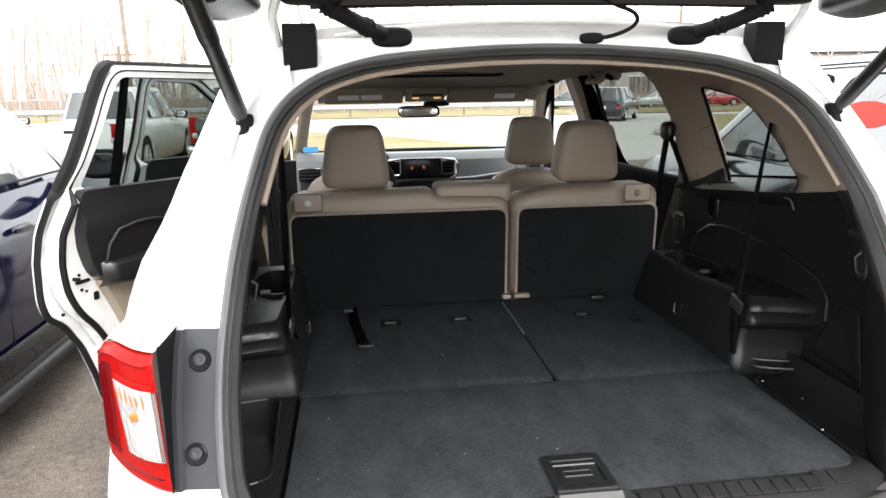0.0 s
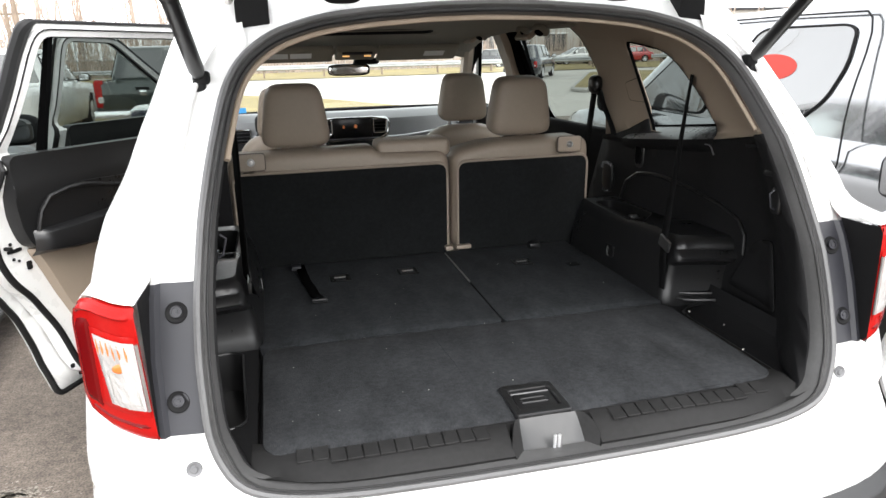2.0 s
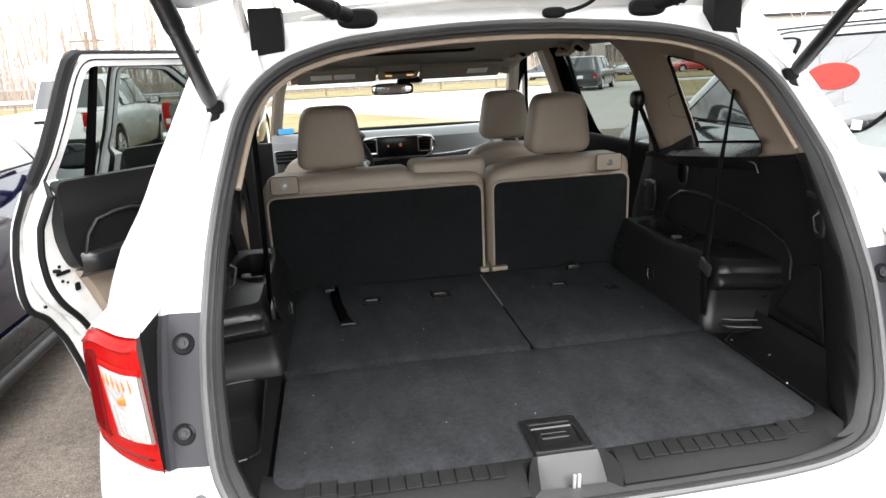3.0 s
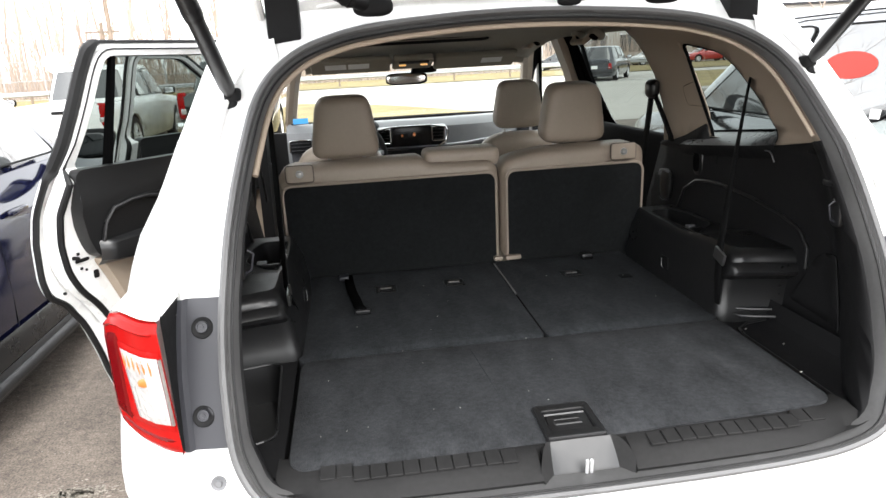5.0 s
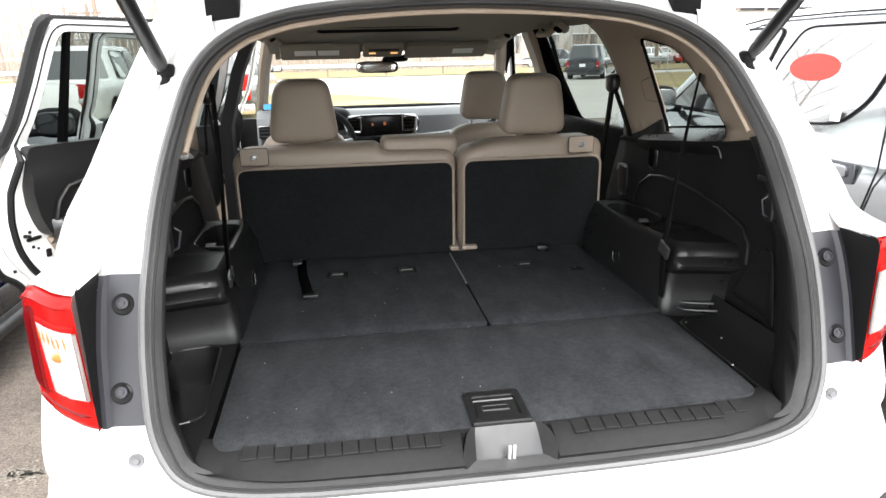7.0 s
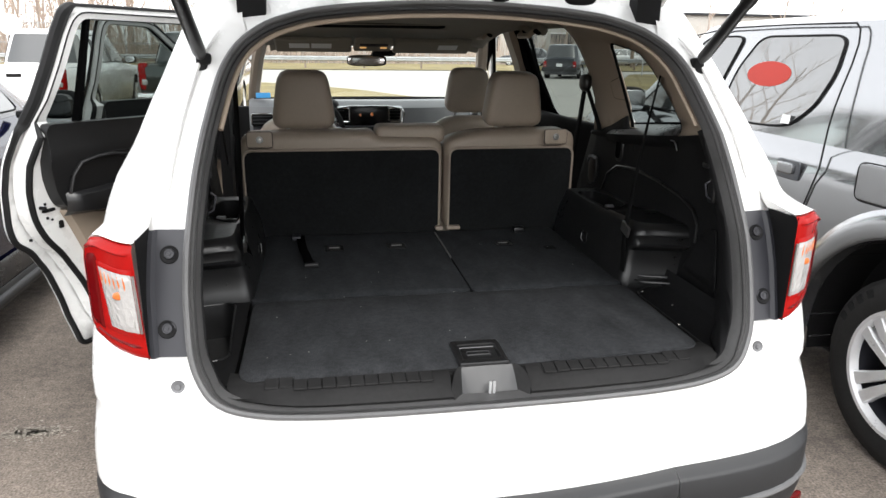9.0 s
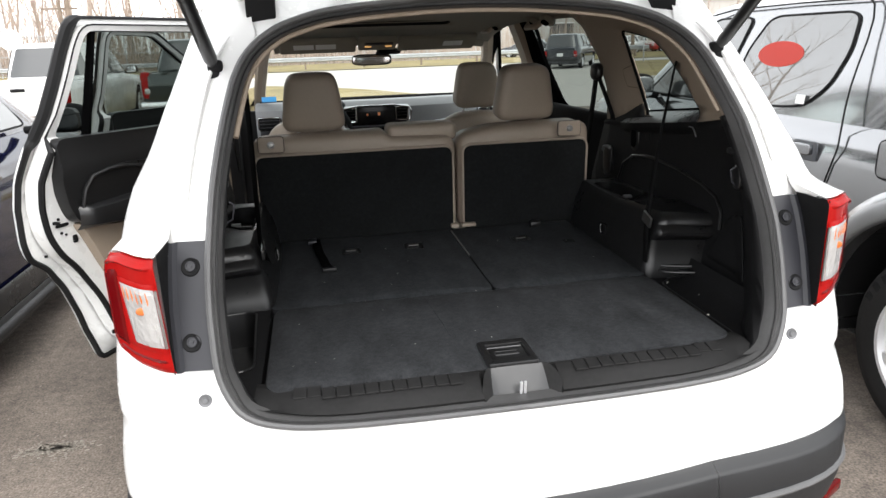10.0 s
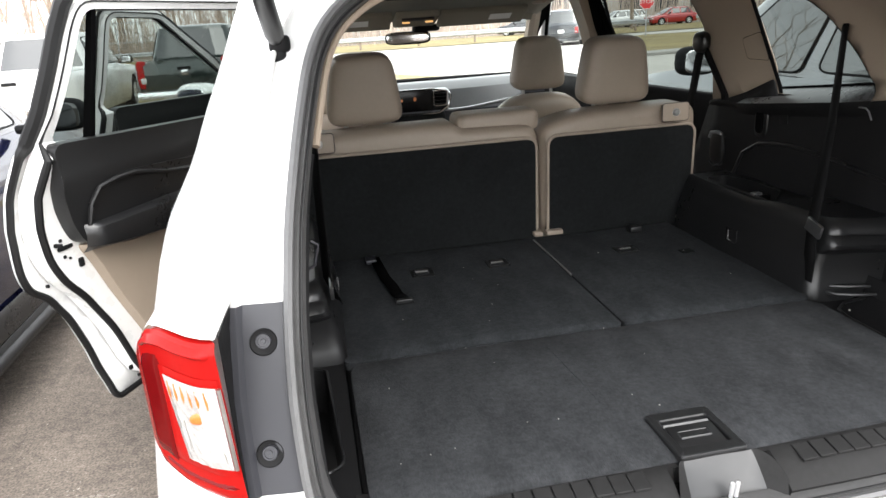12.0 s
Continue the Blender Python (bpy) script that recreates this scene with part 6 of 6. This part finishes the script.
    part("rear_bumper", box(bmesh.new(), (0, 0.0, zb + 0.28), (W * 0.92, 0.18, 0.20), 0.05, 3), CLAD if not bed else CHROME, car)
    part("number_plate", rbox((0, -0.055 if not bed else -0.10, zb + 0.30 if bed else zt - 0.32), (0.31, 0.02, 0.155), 0.006), PLAINW, car)
    if bed:
        tg = part("tailgate", box(bmesh.new(), (0, -0.004, zt - 0.26), (W * 0.74, 0.05, 0.46), 0.02, 2), paint, car)
        part("tailgate_handle", rbox((0, -0.035, zt - 0.13), (0.24, 0.02, 0.06), 0.012), BLACK, tg)
    return car


right_suv = vehicle("suv", "silver-grey suv with dark windows parked close beside", SILVERP, pose(2.64, -0.36, 0.0), 4.62, 1.88, 1.70, 1.16,
                    ((0, 1.02), (0.15, 1.15), (3.35, 1.17), (3.6, 1.16), (4.35, 1.06), (4.62, 0.85)), (0.06, 3.75), (0.30, 2.95), (1.005, 3.72), 0.375,
                    clad=SILVERP, gap=0.14, windows=((0.30, 0.72, 0.70, 0.42), ((2.07, 0.12), (1.89, 0.15), (1.765, 0.33), (1.703, 0.60), (1.712, 0.895), (2.29, 0.895), (2.41, 0.60), (2.48, 0.12)), (2.60, 3.40, 2.78, 2.44)), pane=PANEG, tum=0.12, E=0.16)
part("roof_gutter", tube([(-0.795, 1.66, 1.640), (-0.79, 2.1, 1.645), (-0.79, 2.6, 1.64), (-0.80, 2.95, 1.60)], 0.004, 6), BLACK, right_suv)
flap = part("fuel_flap", pad((-0.936, 1.255, 1.05), (0.010, 0.185, 0.14), 0.2, 0.3), SILVERP, right_suv)
part("flap_gap", tube([(-0.9385, 1.255 + 0.097 * spow(math.cos(a), 0.4), 1.05 + 0.075 * spow(math.sin(a), 0.4)) for a in frange(0, 2 * math.pi, 0.2)], 0.003, 5, caps=False), BLACK, flap)
part("door_gap", tube([(-0.795, 1.66, 1.640), (-0.797, 1.632, 1.615), (-0.810, 1.612, 1.56), (-0.830, 1.606, 1.48), (-0.862, 1.602, 1.38), (-0.885, 1.598, 1.30), (-0.905, 1.588, 1.22), (-0.924, 1.572, 1.14), (-0.935, 1.565, 1.06), (-0.939, 1.605, 0.93), (-0.94, 1.635, 0.84)], 0.004, 6), BLACK, right_suv)
hnd = part("handle_recess", pad((-0.934, 1.755, 1.025), (0.010, 0.15, 0.085), 0.2, 0.3), SLATE, right_suv)
part("door_handle", pad((-0.942, 1.765, 1.03), (0.022, 0.105, 0.05), 0.4, 0.4), SILVERP, hnd)
for k, a in enumerate((24, 34, 44, 54, 73, 82, 90)):
    ca, sa = math.cos(radians(a)), math.sin(radians(a))
    part("tyre_mark", rbox((-0.924, 1.005 + 0.325 * ca, 0.375 + 0.325 * sa), (0.006, 0.030, 0.034), 0.001, 1, rot(a - 90, 0, 0)), BLACK, right_suv)
part("window_tag", rbox((-0.874, 1.905, 1.228), (0.004, 0.055, 0.04), 0, 1, rot(0, 8, 0)), PLAINW, right_suv)
# reflection of something red in the pane, set on the glass as an oval
sticker = part("reflection_oval", pad((-0.8228, 2.15, 1.42), (0.0012, 0.335, 0.120), 1.0, 1.0, rot(0, 13, 0)), REDREFL, right_suv, "red oval painted on the window as a reflection")
left_car = vehicle("crossover", "dark blue crossover with glossy paint parked alongside", NAVY, pose(-2.87, 0.35, 0.0), 4.55, 1.84, 1.73, 1.13,
                   ((0, 0.98), (0.2, 1.10), (3.1, 1.13), (3.4, 1.09), (4.25, 0.92), (4.55, 0.72)), (0.15, 3.45), (0.55, 2.35), (0.92, 3.60), 0.345,
                   clad=None, windows=((0.45, 0.85, 0.85, 0.62), (0.92, 1.72, 1.72, 0.95), (1.80, 2.80, 2.30, 1.80)), pane=PANEG, tum=0.17, mirror=BLACK, shoulder=1.0)
for sg in (1, -1):
    part("sill_trim", loft([[Vector((sg * x, y, z)) for x, z in ((0.80, 0.20), (0.905, 0.21), (0.922, 0.25), (0.920, 0.31), (0.912, 0.325))] for y in (1.40, 1.6, 2.2, 2.9, 3.12)]), CLAD, left_car)
    part("door_cladding", loft([[Vector((sg * x, y, z)) for x, z in ((0.915, 0.33), (0.930, 0.345), (0.932, 0.44), (0.922, 0.46))] for y in (1.36, 1.6, 2.2, 2.9, 3.16)]), SATIN, left_car)
    part("sill_step", tube([(sg * 0.905, y, 0.265) for y in (1.38, 1.6, 2.2, 2.9, 3.14)], 0.036, 10), CLAD, left_car)
part("door_handle", pad((0.925, 1.98, 0.96), (0.03, 0.19, 0.032), 0.6, 0.6), NAVY, left_car)
part("door_gap", tube([(0.908, 1.76, 1.0), (0.917, 1.775, 0.85), (0.919, 1.78, 0.65), (0.91, 1.79, 0.42)], 0.0018, 5), BLACK, left_car)
PICK = ((0, 1.10), (3.3, 1.12), (4.0, 1.08), (4.9, 1.02), (5.3, 0.85))
vehicle("pickup", "white pickup with a closed tailgate parked facing away", WHITE, pose(-5.45, 12.0, 0.0), 5.35, 1.89, 1.78, 1.12, PICK, (1.55, 4.15), (1.75, 3.45), (1.15, 4.45), 0.39, bed=(0.08, 1.5),
        lamps=(0.17, 0.40, 0.90), windows=((1.80, 2.62, 2.6, 1.9), (2.72, 3.75, 3.4, 2.72)))
ridge = vehicle("pickup", "dark green pickup with a closed tailgate parked facing away", GREENP, pose(-2.82, 13.0, 0.0), 5.3, 1.97, 1.79, 1.14, ((0, 1.13), (3.3, 1.14), (4.0, 1.10), (4.9, 1.02), (5.3, 0.85)), (1.45, 4.15), (1.7, 3.45), (1.15, 4.35), 0.38, bed=(0.08, 1.4),
                lamps=(0.18, 0.50, 0.92), windows=((1.75, 2.6, 2.6, 1.85), (2.7, 3.75, 3.4, 2.7)))
part("emblem", rbox((0, -0.035, 0.93), (0.12, 0.012, 0.10), 0.01), CHROME, ridge)
vehicle("minivan", "slate blue minivan standing at the junction", SLATE, pose(12.0, 33.5, 0.0, 0, 0, -32), 5.1, 1.98, 1.74, 1.08, ((0, 0.98), (0.2, 1.06), (3.8, 1.06), (4.7, 0.95), (5.1, 0.75)), (0.1, 4.4), (0.35, 3.2), (1.05, 4.1), 0.34,
        windows=((0.4, 1.5, 1.45, 0.55), (1.6, 2.5, 2.5, 1.6), (2.6, 3.8, 3.15, 2.6)))
for k, (x, y, a, c) in enumerate(((24, 60, 90, 3), (29.5, 60.5, 90, 0), (35, 61, 90, 1), (41, 61, 92, 2), (47, 62, 90, 4), (27, 67, 90, 1), (34, 68, 90, 3), (20, 58, 60, 2), (-13, 15, 0, 3), (-9.2, 13.5, 0, 0))):
    vehicle("car", "car parked in the distance", OTHERP[c], pose(x, y, 0, 0, 0, a), 4.6, 1.82, 1.55, 1.0, ((0, 0.9), (0.4, 0.98), (3.2, 0.98), (4.2, 0.85), (4.6, 0.7)), (0.3, 3.6), (0.9, 2.5), (0.95, 3.65), 0.33,
            group="far parked cars", windows=((0.75, 1.75, 1.75, 1.0), (1.85, 3.1, 2.5, 1.85)))


# ---- ground, road and surroundings ----
ground = tagged(part("ground", loft([[Vector((x, y, 0)) for x in (-900, -60, 60, 900)] for y in (-900, -60, 60, 900)]), ASPHALT), "worn dark grey asphalt of the parking lot", "ground", kind="structure")

# pale grit on the asphalt beside the car
rs = random.Random(12)
bm = bmesh.new()
for k in range(420):
    near = k < 90
    x, y = (rs.gauss(-1.53, 0.07), rs.gauss(1.42, 0.05)) if near else (rs.uniform(-2.3, -1.05), rs.uniform(0.4, 2.9))
    r = rs.uniform(0.002, 0.007 if near else 0.005)
    ring = [Vector((x + r * rs.uniform(0.6, 1.3) * math.cos(a), y + r * rs.uniform(0.6, 1.3) * math.sin(a), 0.001)) for a in (0, 1.2, 2.4, 3.7, 5.0)]
    tip = bm.verts.new((x, y, 0.001 + r * 0.4))
    vs = [bm.verts.new(p) for p in ring]
    for i in range(5):
        bm.faces.new((vs[i], vs[(i + 1) % 5], tip))
for k in range(260):
    x, y = rs.gauss(-1.545, 0.06), rs.gauss(1.415, 0.022)
    r = rs.uniform(0.002, 0.006)
    vs = [bm.verts.new((x + r * 2.2 * math.cos(a), y + r * math.sin(a), 0.0012)) for a in (0, 1.2, 2.4, 3.7, 5.0)]
    bm.faces.new(vs)
tagged(part("grit", bm, STAIN), "pale grit scattered on the asphalt", "grit", kind="stuff")


def strip(name, x0, x1, y0, y1, z, material, label, r=1.0):
    bm = sheet(rounded([(x0, y0), (x1, y0), (x1, y1), (x0, y1)], r, 6), (), lambda a, b: Vector((a, b, z)))
    return tagged(part(name, bm, material), label, name.split("_")[0], kind="structure")


strip("road", -400, 400, 14.0, 45, 0.006, CONCRETE, "light grey road across the lot's front", 0.1)
rp = rounded([(-60, 11.0), (3.6, 11.0), (4.6, 12.5), (3.4, 16.5), (0.9, 22.5), (-2.5, 27.0), (-60, 32.0)], 1.2)
bm = sheet(rp, (), lambda a, b: Vector((a, b, 0.14)), frange(-58, 8, 3))
a = [Vector((*p, 0.14)) for p in rp]
skin(bm, [a + a[:1], [Vector((v.x, v.y, 0)) for v in a + a[:1]]])
tagged(part("verge", bm, GRASS), "raised verge of yellow dead grass", "grass", kind="structure")
strip("far_verge", -300, 300, 45, 62, 0.05, GRASS, "dead grass beyond the road", 0.2)
strip("paint_line", 9, 60, 33.5, 33.7, 0.012, PLAINW, "white line painted along the road's edge", 0.02)
for y in (38.5,):
    strip("paint_line", -120, 120, y, y + 0.12, 0.012, PLAINW, "white lane line on the road", 0.02)


# guard rail
def guard_rail(x0, x1, y):
    g = thing("guard_rail", "galvanised steel guard rail along the far side of the road", "guard rail", m=pose(0, y, 0))
    prof = [(0.0, 0.53), (-0.03, 0.56), (-0.07, 0.59), (-0.07, 0.63), (-0.02, 0.67), (-0.02, 0.70), (-0.07, 0.74), (-0.07, 0.78), (-0.03, 0.81), (0.0, 0.84)]
    thicken(part("rail", loft([[Vector((x, a, b)) for a, b in prof] for x in frange(x0, x1, 8)]), GALV, g), 0.006)
    post = None
    for x in frange(x0 + 1, x1 - 1, 4):
        if post is None:
            post = part("post", rbox((0, 0.08, 0.37), (0.12, 0.14, 0.78), 0.01), WOODP, g)
            post.location.x = x
        else:
            o = new("post", post.data)
            o.parent = g
            o.location.x = x
    return g


guard_rail(-110, 24, 48)
guard_rail(30, 110, 52)

# stop sign
sg = thing("stop_sign", "red octagonal stop sign on a steel post", "stop sign", m=pose(17.2, 34.8, 0, 0, 0, -22))
part("post", rbox((0, 0.02, 1.05), (0.06, 0.04, 2.1), 0.01), GALV, sg)
octo = [(0.40 * math.cos(a), 0.40 * math.sin(a)) for a in frange(math.pi / 8, 2 * math.pi + math.pi / 8 - math.pi / 4, math.pi / 4)]
plate = part("plate", loft([[Vector((x, -0.012, 1.88 + z)) for x, z in octo], [Vector((x, 0.0, 1.88 + z)) for x, z in octo]], True, True), STOPRED, sg, flat=True)
part("white_border", loft([[Vector((x * k, -0.0145, 1.88 + z * k)) for x, z in octo + octo[:1]] for k in (0.93, 0.985)]), PLAINW, plate, flat=True)
cu = bpy.data.curves.new("word", "FONT")
cu.body, cu.align_x, cu.align_y, cu.size, cu.extrude = "STOP", "CENTER", "CENTER", 0.30, 0.002
tmp = new("word", cu)
bpy.context.view_layer.update()
wme = bpy.data.meshes.new_from_object(tmp.evaluated_get(bpy.context.evaluated_depsgraph_get()))
bpy.data.objects.remove(tmp)
wme.transform(pose(0, -0.017, 1.88, 90, 0, 0))
wme.materials.clear()
wme.materials.append(PLAINW)
word = new("lettering", wme)
word.parent = plate


# bare trees
def tree_mesh(seed, h):
    rnd = random.Random(seed)
    trunk, crown = bmesh.new(), bmesh.new()

    def limb(p, d, length, r, level):
        pts, rs = [p.copy()], [r]
        n = 4 if level < 2 else 3
        for i in range(n):
            d = (d + Vector((rnd.uniform(-1, 1), rnd.uniform(-1, 1), rnd.uniform(-0.3, 0.6))) * (0.10 if level == 0 else 0.22)).normalized()
            p = p + d * length / n
            pts.append(p.copy())
            rs.append(r * (1 - 0.75 * (i + 1) / n))
        tube(pts, rs, 6 if level == 0 else (4 if level == 1 else 3), trunk if level == 0 else crown, False)
        if level < 3:
            k = (9, 5, 4)[level]
            for j in range(k):
                t = (0.35 if level == 0 else 0.25) + (0.62 if level == 0 else 0.7) * (j + rnd.random()) / k
                i = min(n - 1, int(t * n))
                q = pts[i].lerp(pts[i + 1], t * n - i)
                a = rnd.uniform(0, 2 * math.pi)
                side_d = Vector((math.cos(a), math.sin(a), rnd.uniform(0.5, 1.3))).normalized()
                nd = (d * 0.5 + side_d).normalized()
                limb(q, nd, length * rnd.uniform(0.34, 0.55) * (1.1 - 0.4 * t), r * (1 - 0.7 * t) * 0.55, level + 1)
    limb(Vector((0, 0, -0.1)), Vector((0, 0, 1)), h, h * 0.013, 0)
    return trunk, crown


TREES = []
for k in range(5):
    t = thing("tree", "tall bare deciduous tree without leaves", "tree", "woods beyond the lot", m=pose(-30 + 5 * k, 75 + 3 * k, 0))
    a, b = tree_mesh(k + 3, 13 + 1.5 * k)
    part("trunk", a, BARK, t)
    part("crown", b, TWIG, t)
    TREES.append(t)
rnd = random.Random(9)
for k in range(150):
    x = rnd.uniform(-85, 10) if k < 125 else rnd.uniform(10, 90)
    y = 62 + rnd.random() ** 1.3 * 40 + (10 if x > 10 else 0)
    m = pose(x, y, 0, 0, 0, rnd.uniform(0, 360)) @ Matrix.Scale(rnd.uniform(0.45, 0.85), 4)
    o = copy_thing(TREES[k % 5], pose(0, 0, 0))
    o.matrix_world = m
for x, y, s in ((-17.5, 33.0, 0.75), (-24, 40, 0.9)):
    o = copy_thing(TREES[1], pose(0, 0, 0))
    o.matrix_world = pose(x, y, 0, 0, 0, 40) @ Matrix.Scale(s, 4)
# undergrowth
bm = bmesh.new()
for k in range(5200):
    x, y = rnd.uniform(-95, 60), rnd.uniform(60, 85)
    p = Vector((x, y, 0))
    tube([p, p + Vector((rnd.uniform(-0.6, 0.6), rnd.uniform(-0.6, 0.6), rnd.uniform(1.2, 4.5)))], [0.035, 0.008], 3, bm, False)
for k in range(900):
    x, y, h = rnd.uniform(-70, 0), rnd.uniform(60, 78), rnd.uniform(3.5, 8)
    p, q = Vector((x, y, 0)), Vector((x + rnd.uniform(-0.8, 0.8), y, h))
    tube([p, p.lerp(q, 0.5) + Vector((rnd.uniform(-0.2, 0.2), 0, 0)), q], [0.035, 0.024, 0.006], 3, bm, False)
    for j in range(6):
        a = p.lerp(q, rnd.uniform(0.3, 0.9))
        tube([a, a + Vector((rnd.uniform(-0.9, 0.9), rnd.uniform(-0.4, 0.4), rnd.uniform(0.5, 1.6)))], [0.02, 0.006], 3, bm, False)
tagged(part("undergrowth", bm, TWIG), "tangle of bare brown brush under the trees", "brush", kind="stuff")
# utility poles
for x, y, h in ((-15.1, 47.0, 12.5), (-16.2, 49.0, 5.0), (26, 55, 10)):
    p = thing("utility_pole", "weathered wooden utility pole", "pole", "utility poles", m=pose(x, y, 0))
    part("shaft", tube([(0, 0, -0.1), (0, 0, h)], [0.16, 0.11], 10), WOODP, p)
    part("crossarm", rbox((0, 0, h - 0.6), (2.2, 0.1, 0.12), 0.01), WOODP, p)
# round white dish and a wire fence beyond the road
ds = thing("dish", "round white dish on a steel post beyond the road", "dish", m=pose(-19.3, 48.6, 0, 0, 0, 18))
part("bowl", lathe([(0.02, 0.10), (0.30, 0.07), (0.52, 0.03), (0.66, 0.0), (0.67, -0.012), (0.50, 0.012), (0.02, 0.08)], 28, pose(0, 0, 2.55, 90, 0, 0)), PLAINW, ds)
part("post", tube([(0, 0.10, -0.1), (0, 0.10, 2.6)], 0.05, 8), GALV, ds)
fence = thing("fence", "tall grey chain-link fence before the woods", "fence", m=pose(-45, 54, 0))
for z in (0.15, 1.5, 2.85):
    part("rail", tube([(0, 0, z), (34, 0, z)], 0.03, 6), GALV, fence)
post = part("post", tube([(0, 0, -0.1), (0, 0, 2.95)], 0.04, 8), GALV, fence)
for k in range(1, 13):
    o = new("post", post.data)
    o.parent = fence
    o.location.x = k * 34 / 12
bm = bmesh.new()
for k in range(150):
    x = k * 34 / 150
    for lean in (0.9, -0.9):
        tube([(x, 0.03, 0.15), (max(0, min(34, x + lean)), 0.03, 2.85)], 0.008, 3, bm, False)
part("wire_mesh", bm, GALV, fence)
# low building at the far right
b = thing("building", "pale low commercial building in the distance", "building", m=pose(44, 96, 0))
part("wall", rbox((0, 0, 3.0), (60, 16, 6.0), 0.05, 1), BRICKW, b)
part("roof", rbox((0, 0, 6.15), (61, 17, 0.3), 0.05, 1), GREYP, b)
for k in range(12):
    w = part("window", rbox((-27.5 + 5 * k, -8.02, 2.2), (3.2, 0.1, 2.2), 0.02, 1), DARKGLASS, b)
    part("frame", rbox((-27.5 + 5 * k, -8.04, 3.4), (3.4, 0.12, 0.15), 0.01, 1), PLAINW, w)

# kerbed island by the junction
rp = rounded([(9.5, 21.5), (14.0, 22.0), (22.0, 36.0), (17.5, 37.0)], 1.5, 8)
bm = sheet(rp, (), lambda a, b: Vector((a, b, 0.15)))
a = [Vector((*p, 0.15)) for p in rp]
skin(bm, [a + a[:1], [Vector((v.x, v.y, 0)) for v in a + a[:1]]])
isl = tagged(part("island", bm, GRASS), "kerbed island of dead grass", "island", kind="structure")
part("kerb", tube([Vector((*p, 0.09)) for p in rp + rp[:1]], 0.09, 6, caps=False), KERB, isl)
# pale lint on the cargo carpet
rl = random.Random(4)
bm = bmesh.new()
for k in range(22):
    x, y = rl.uniform(-0.48, 0.50), rl.uniform(0.08, 1.05)
    r = rl.uniform(0.0005, 0.0011)
    box(bm, (x, y, 0.8645), (r * rl.uniform(1, 2.5), r * 1.6, 0.001), 0, 1, rot(0, 0, rl.uniform(0, 180)))
for x, y, z in ((0.548, 0.40, 0.8655), (0.61, 0.34, 0.8445), (0.53, 0.16, 0.8655)):
    box(bm, (x, y, z), (0.006, 0.004, 0.002), 0.0006, 1, rot(0, 0, 40))
tagged(part("lint", bm, KERB), "pale lint specks scattered on the carpet", "lint", kind="stuff")
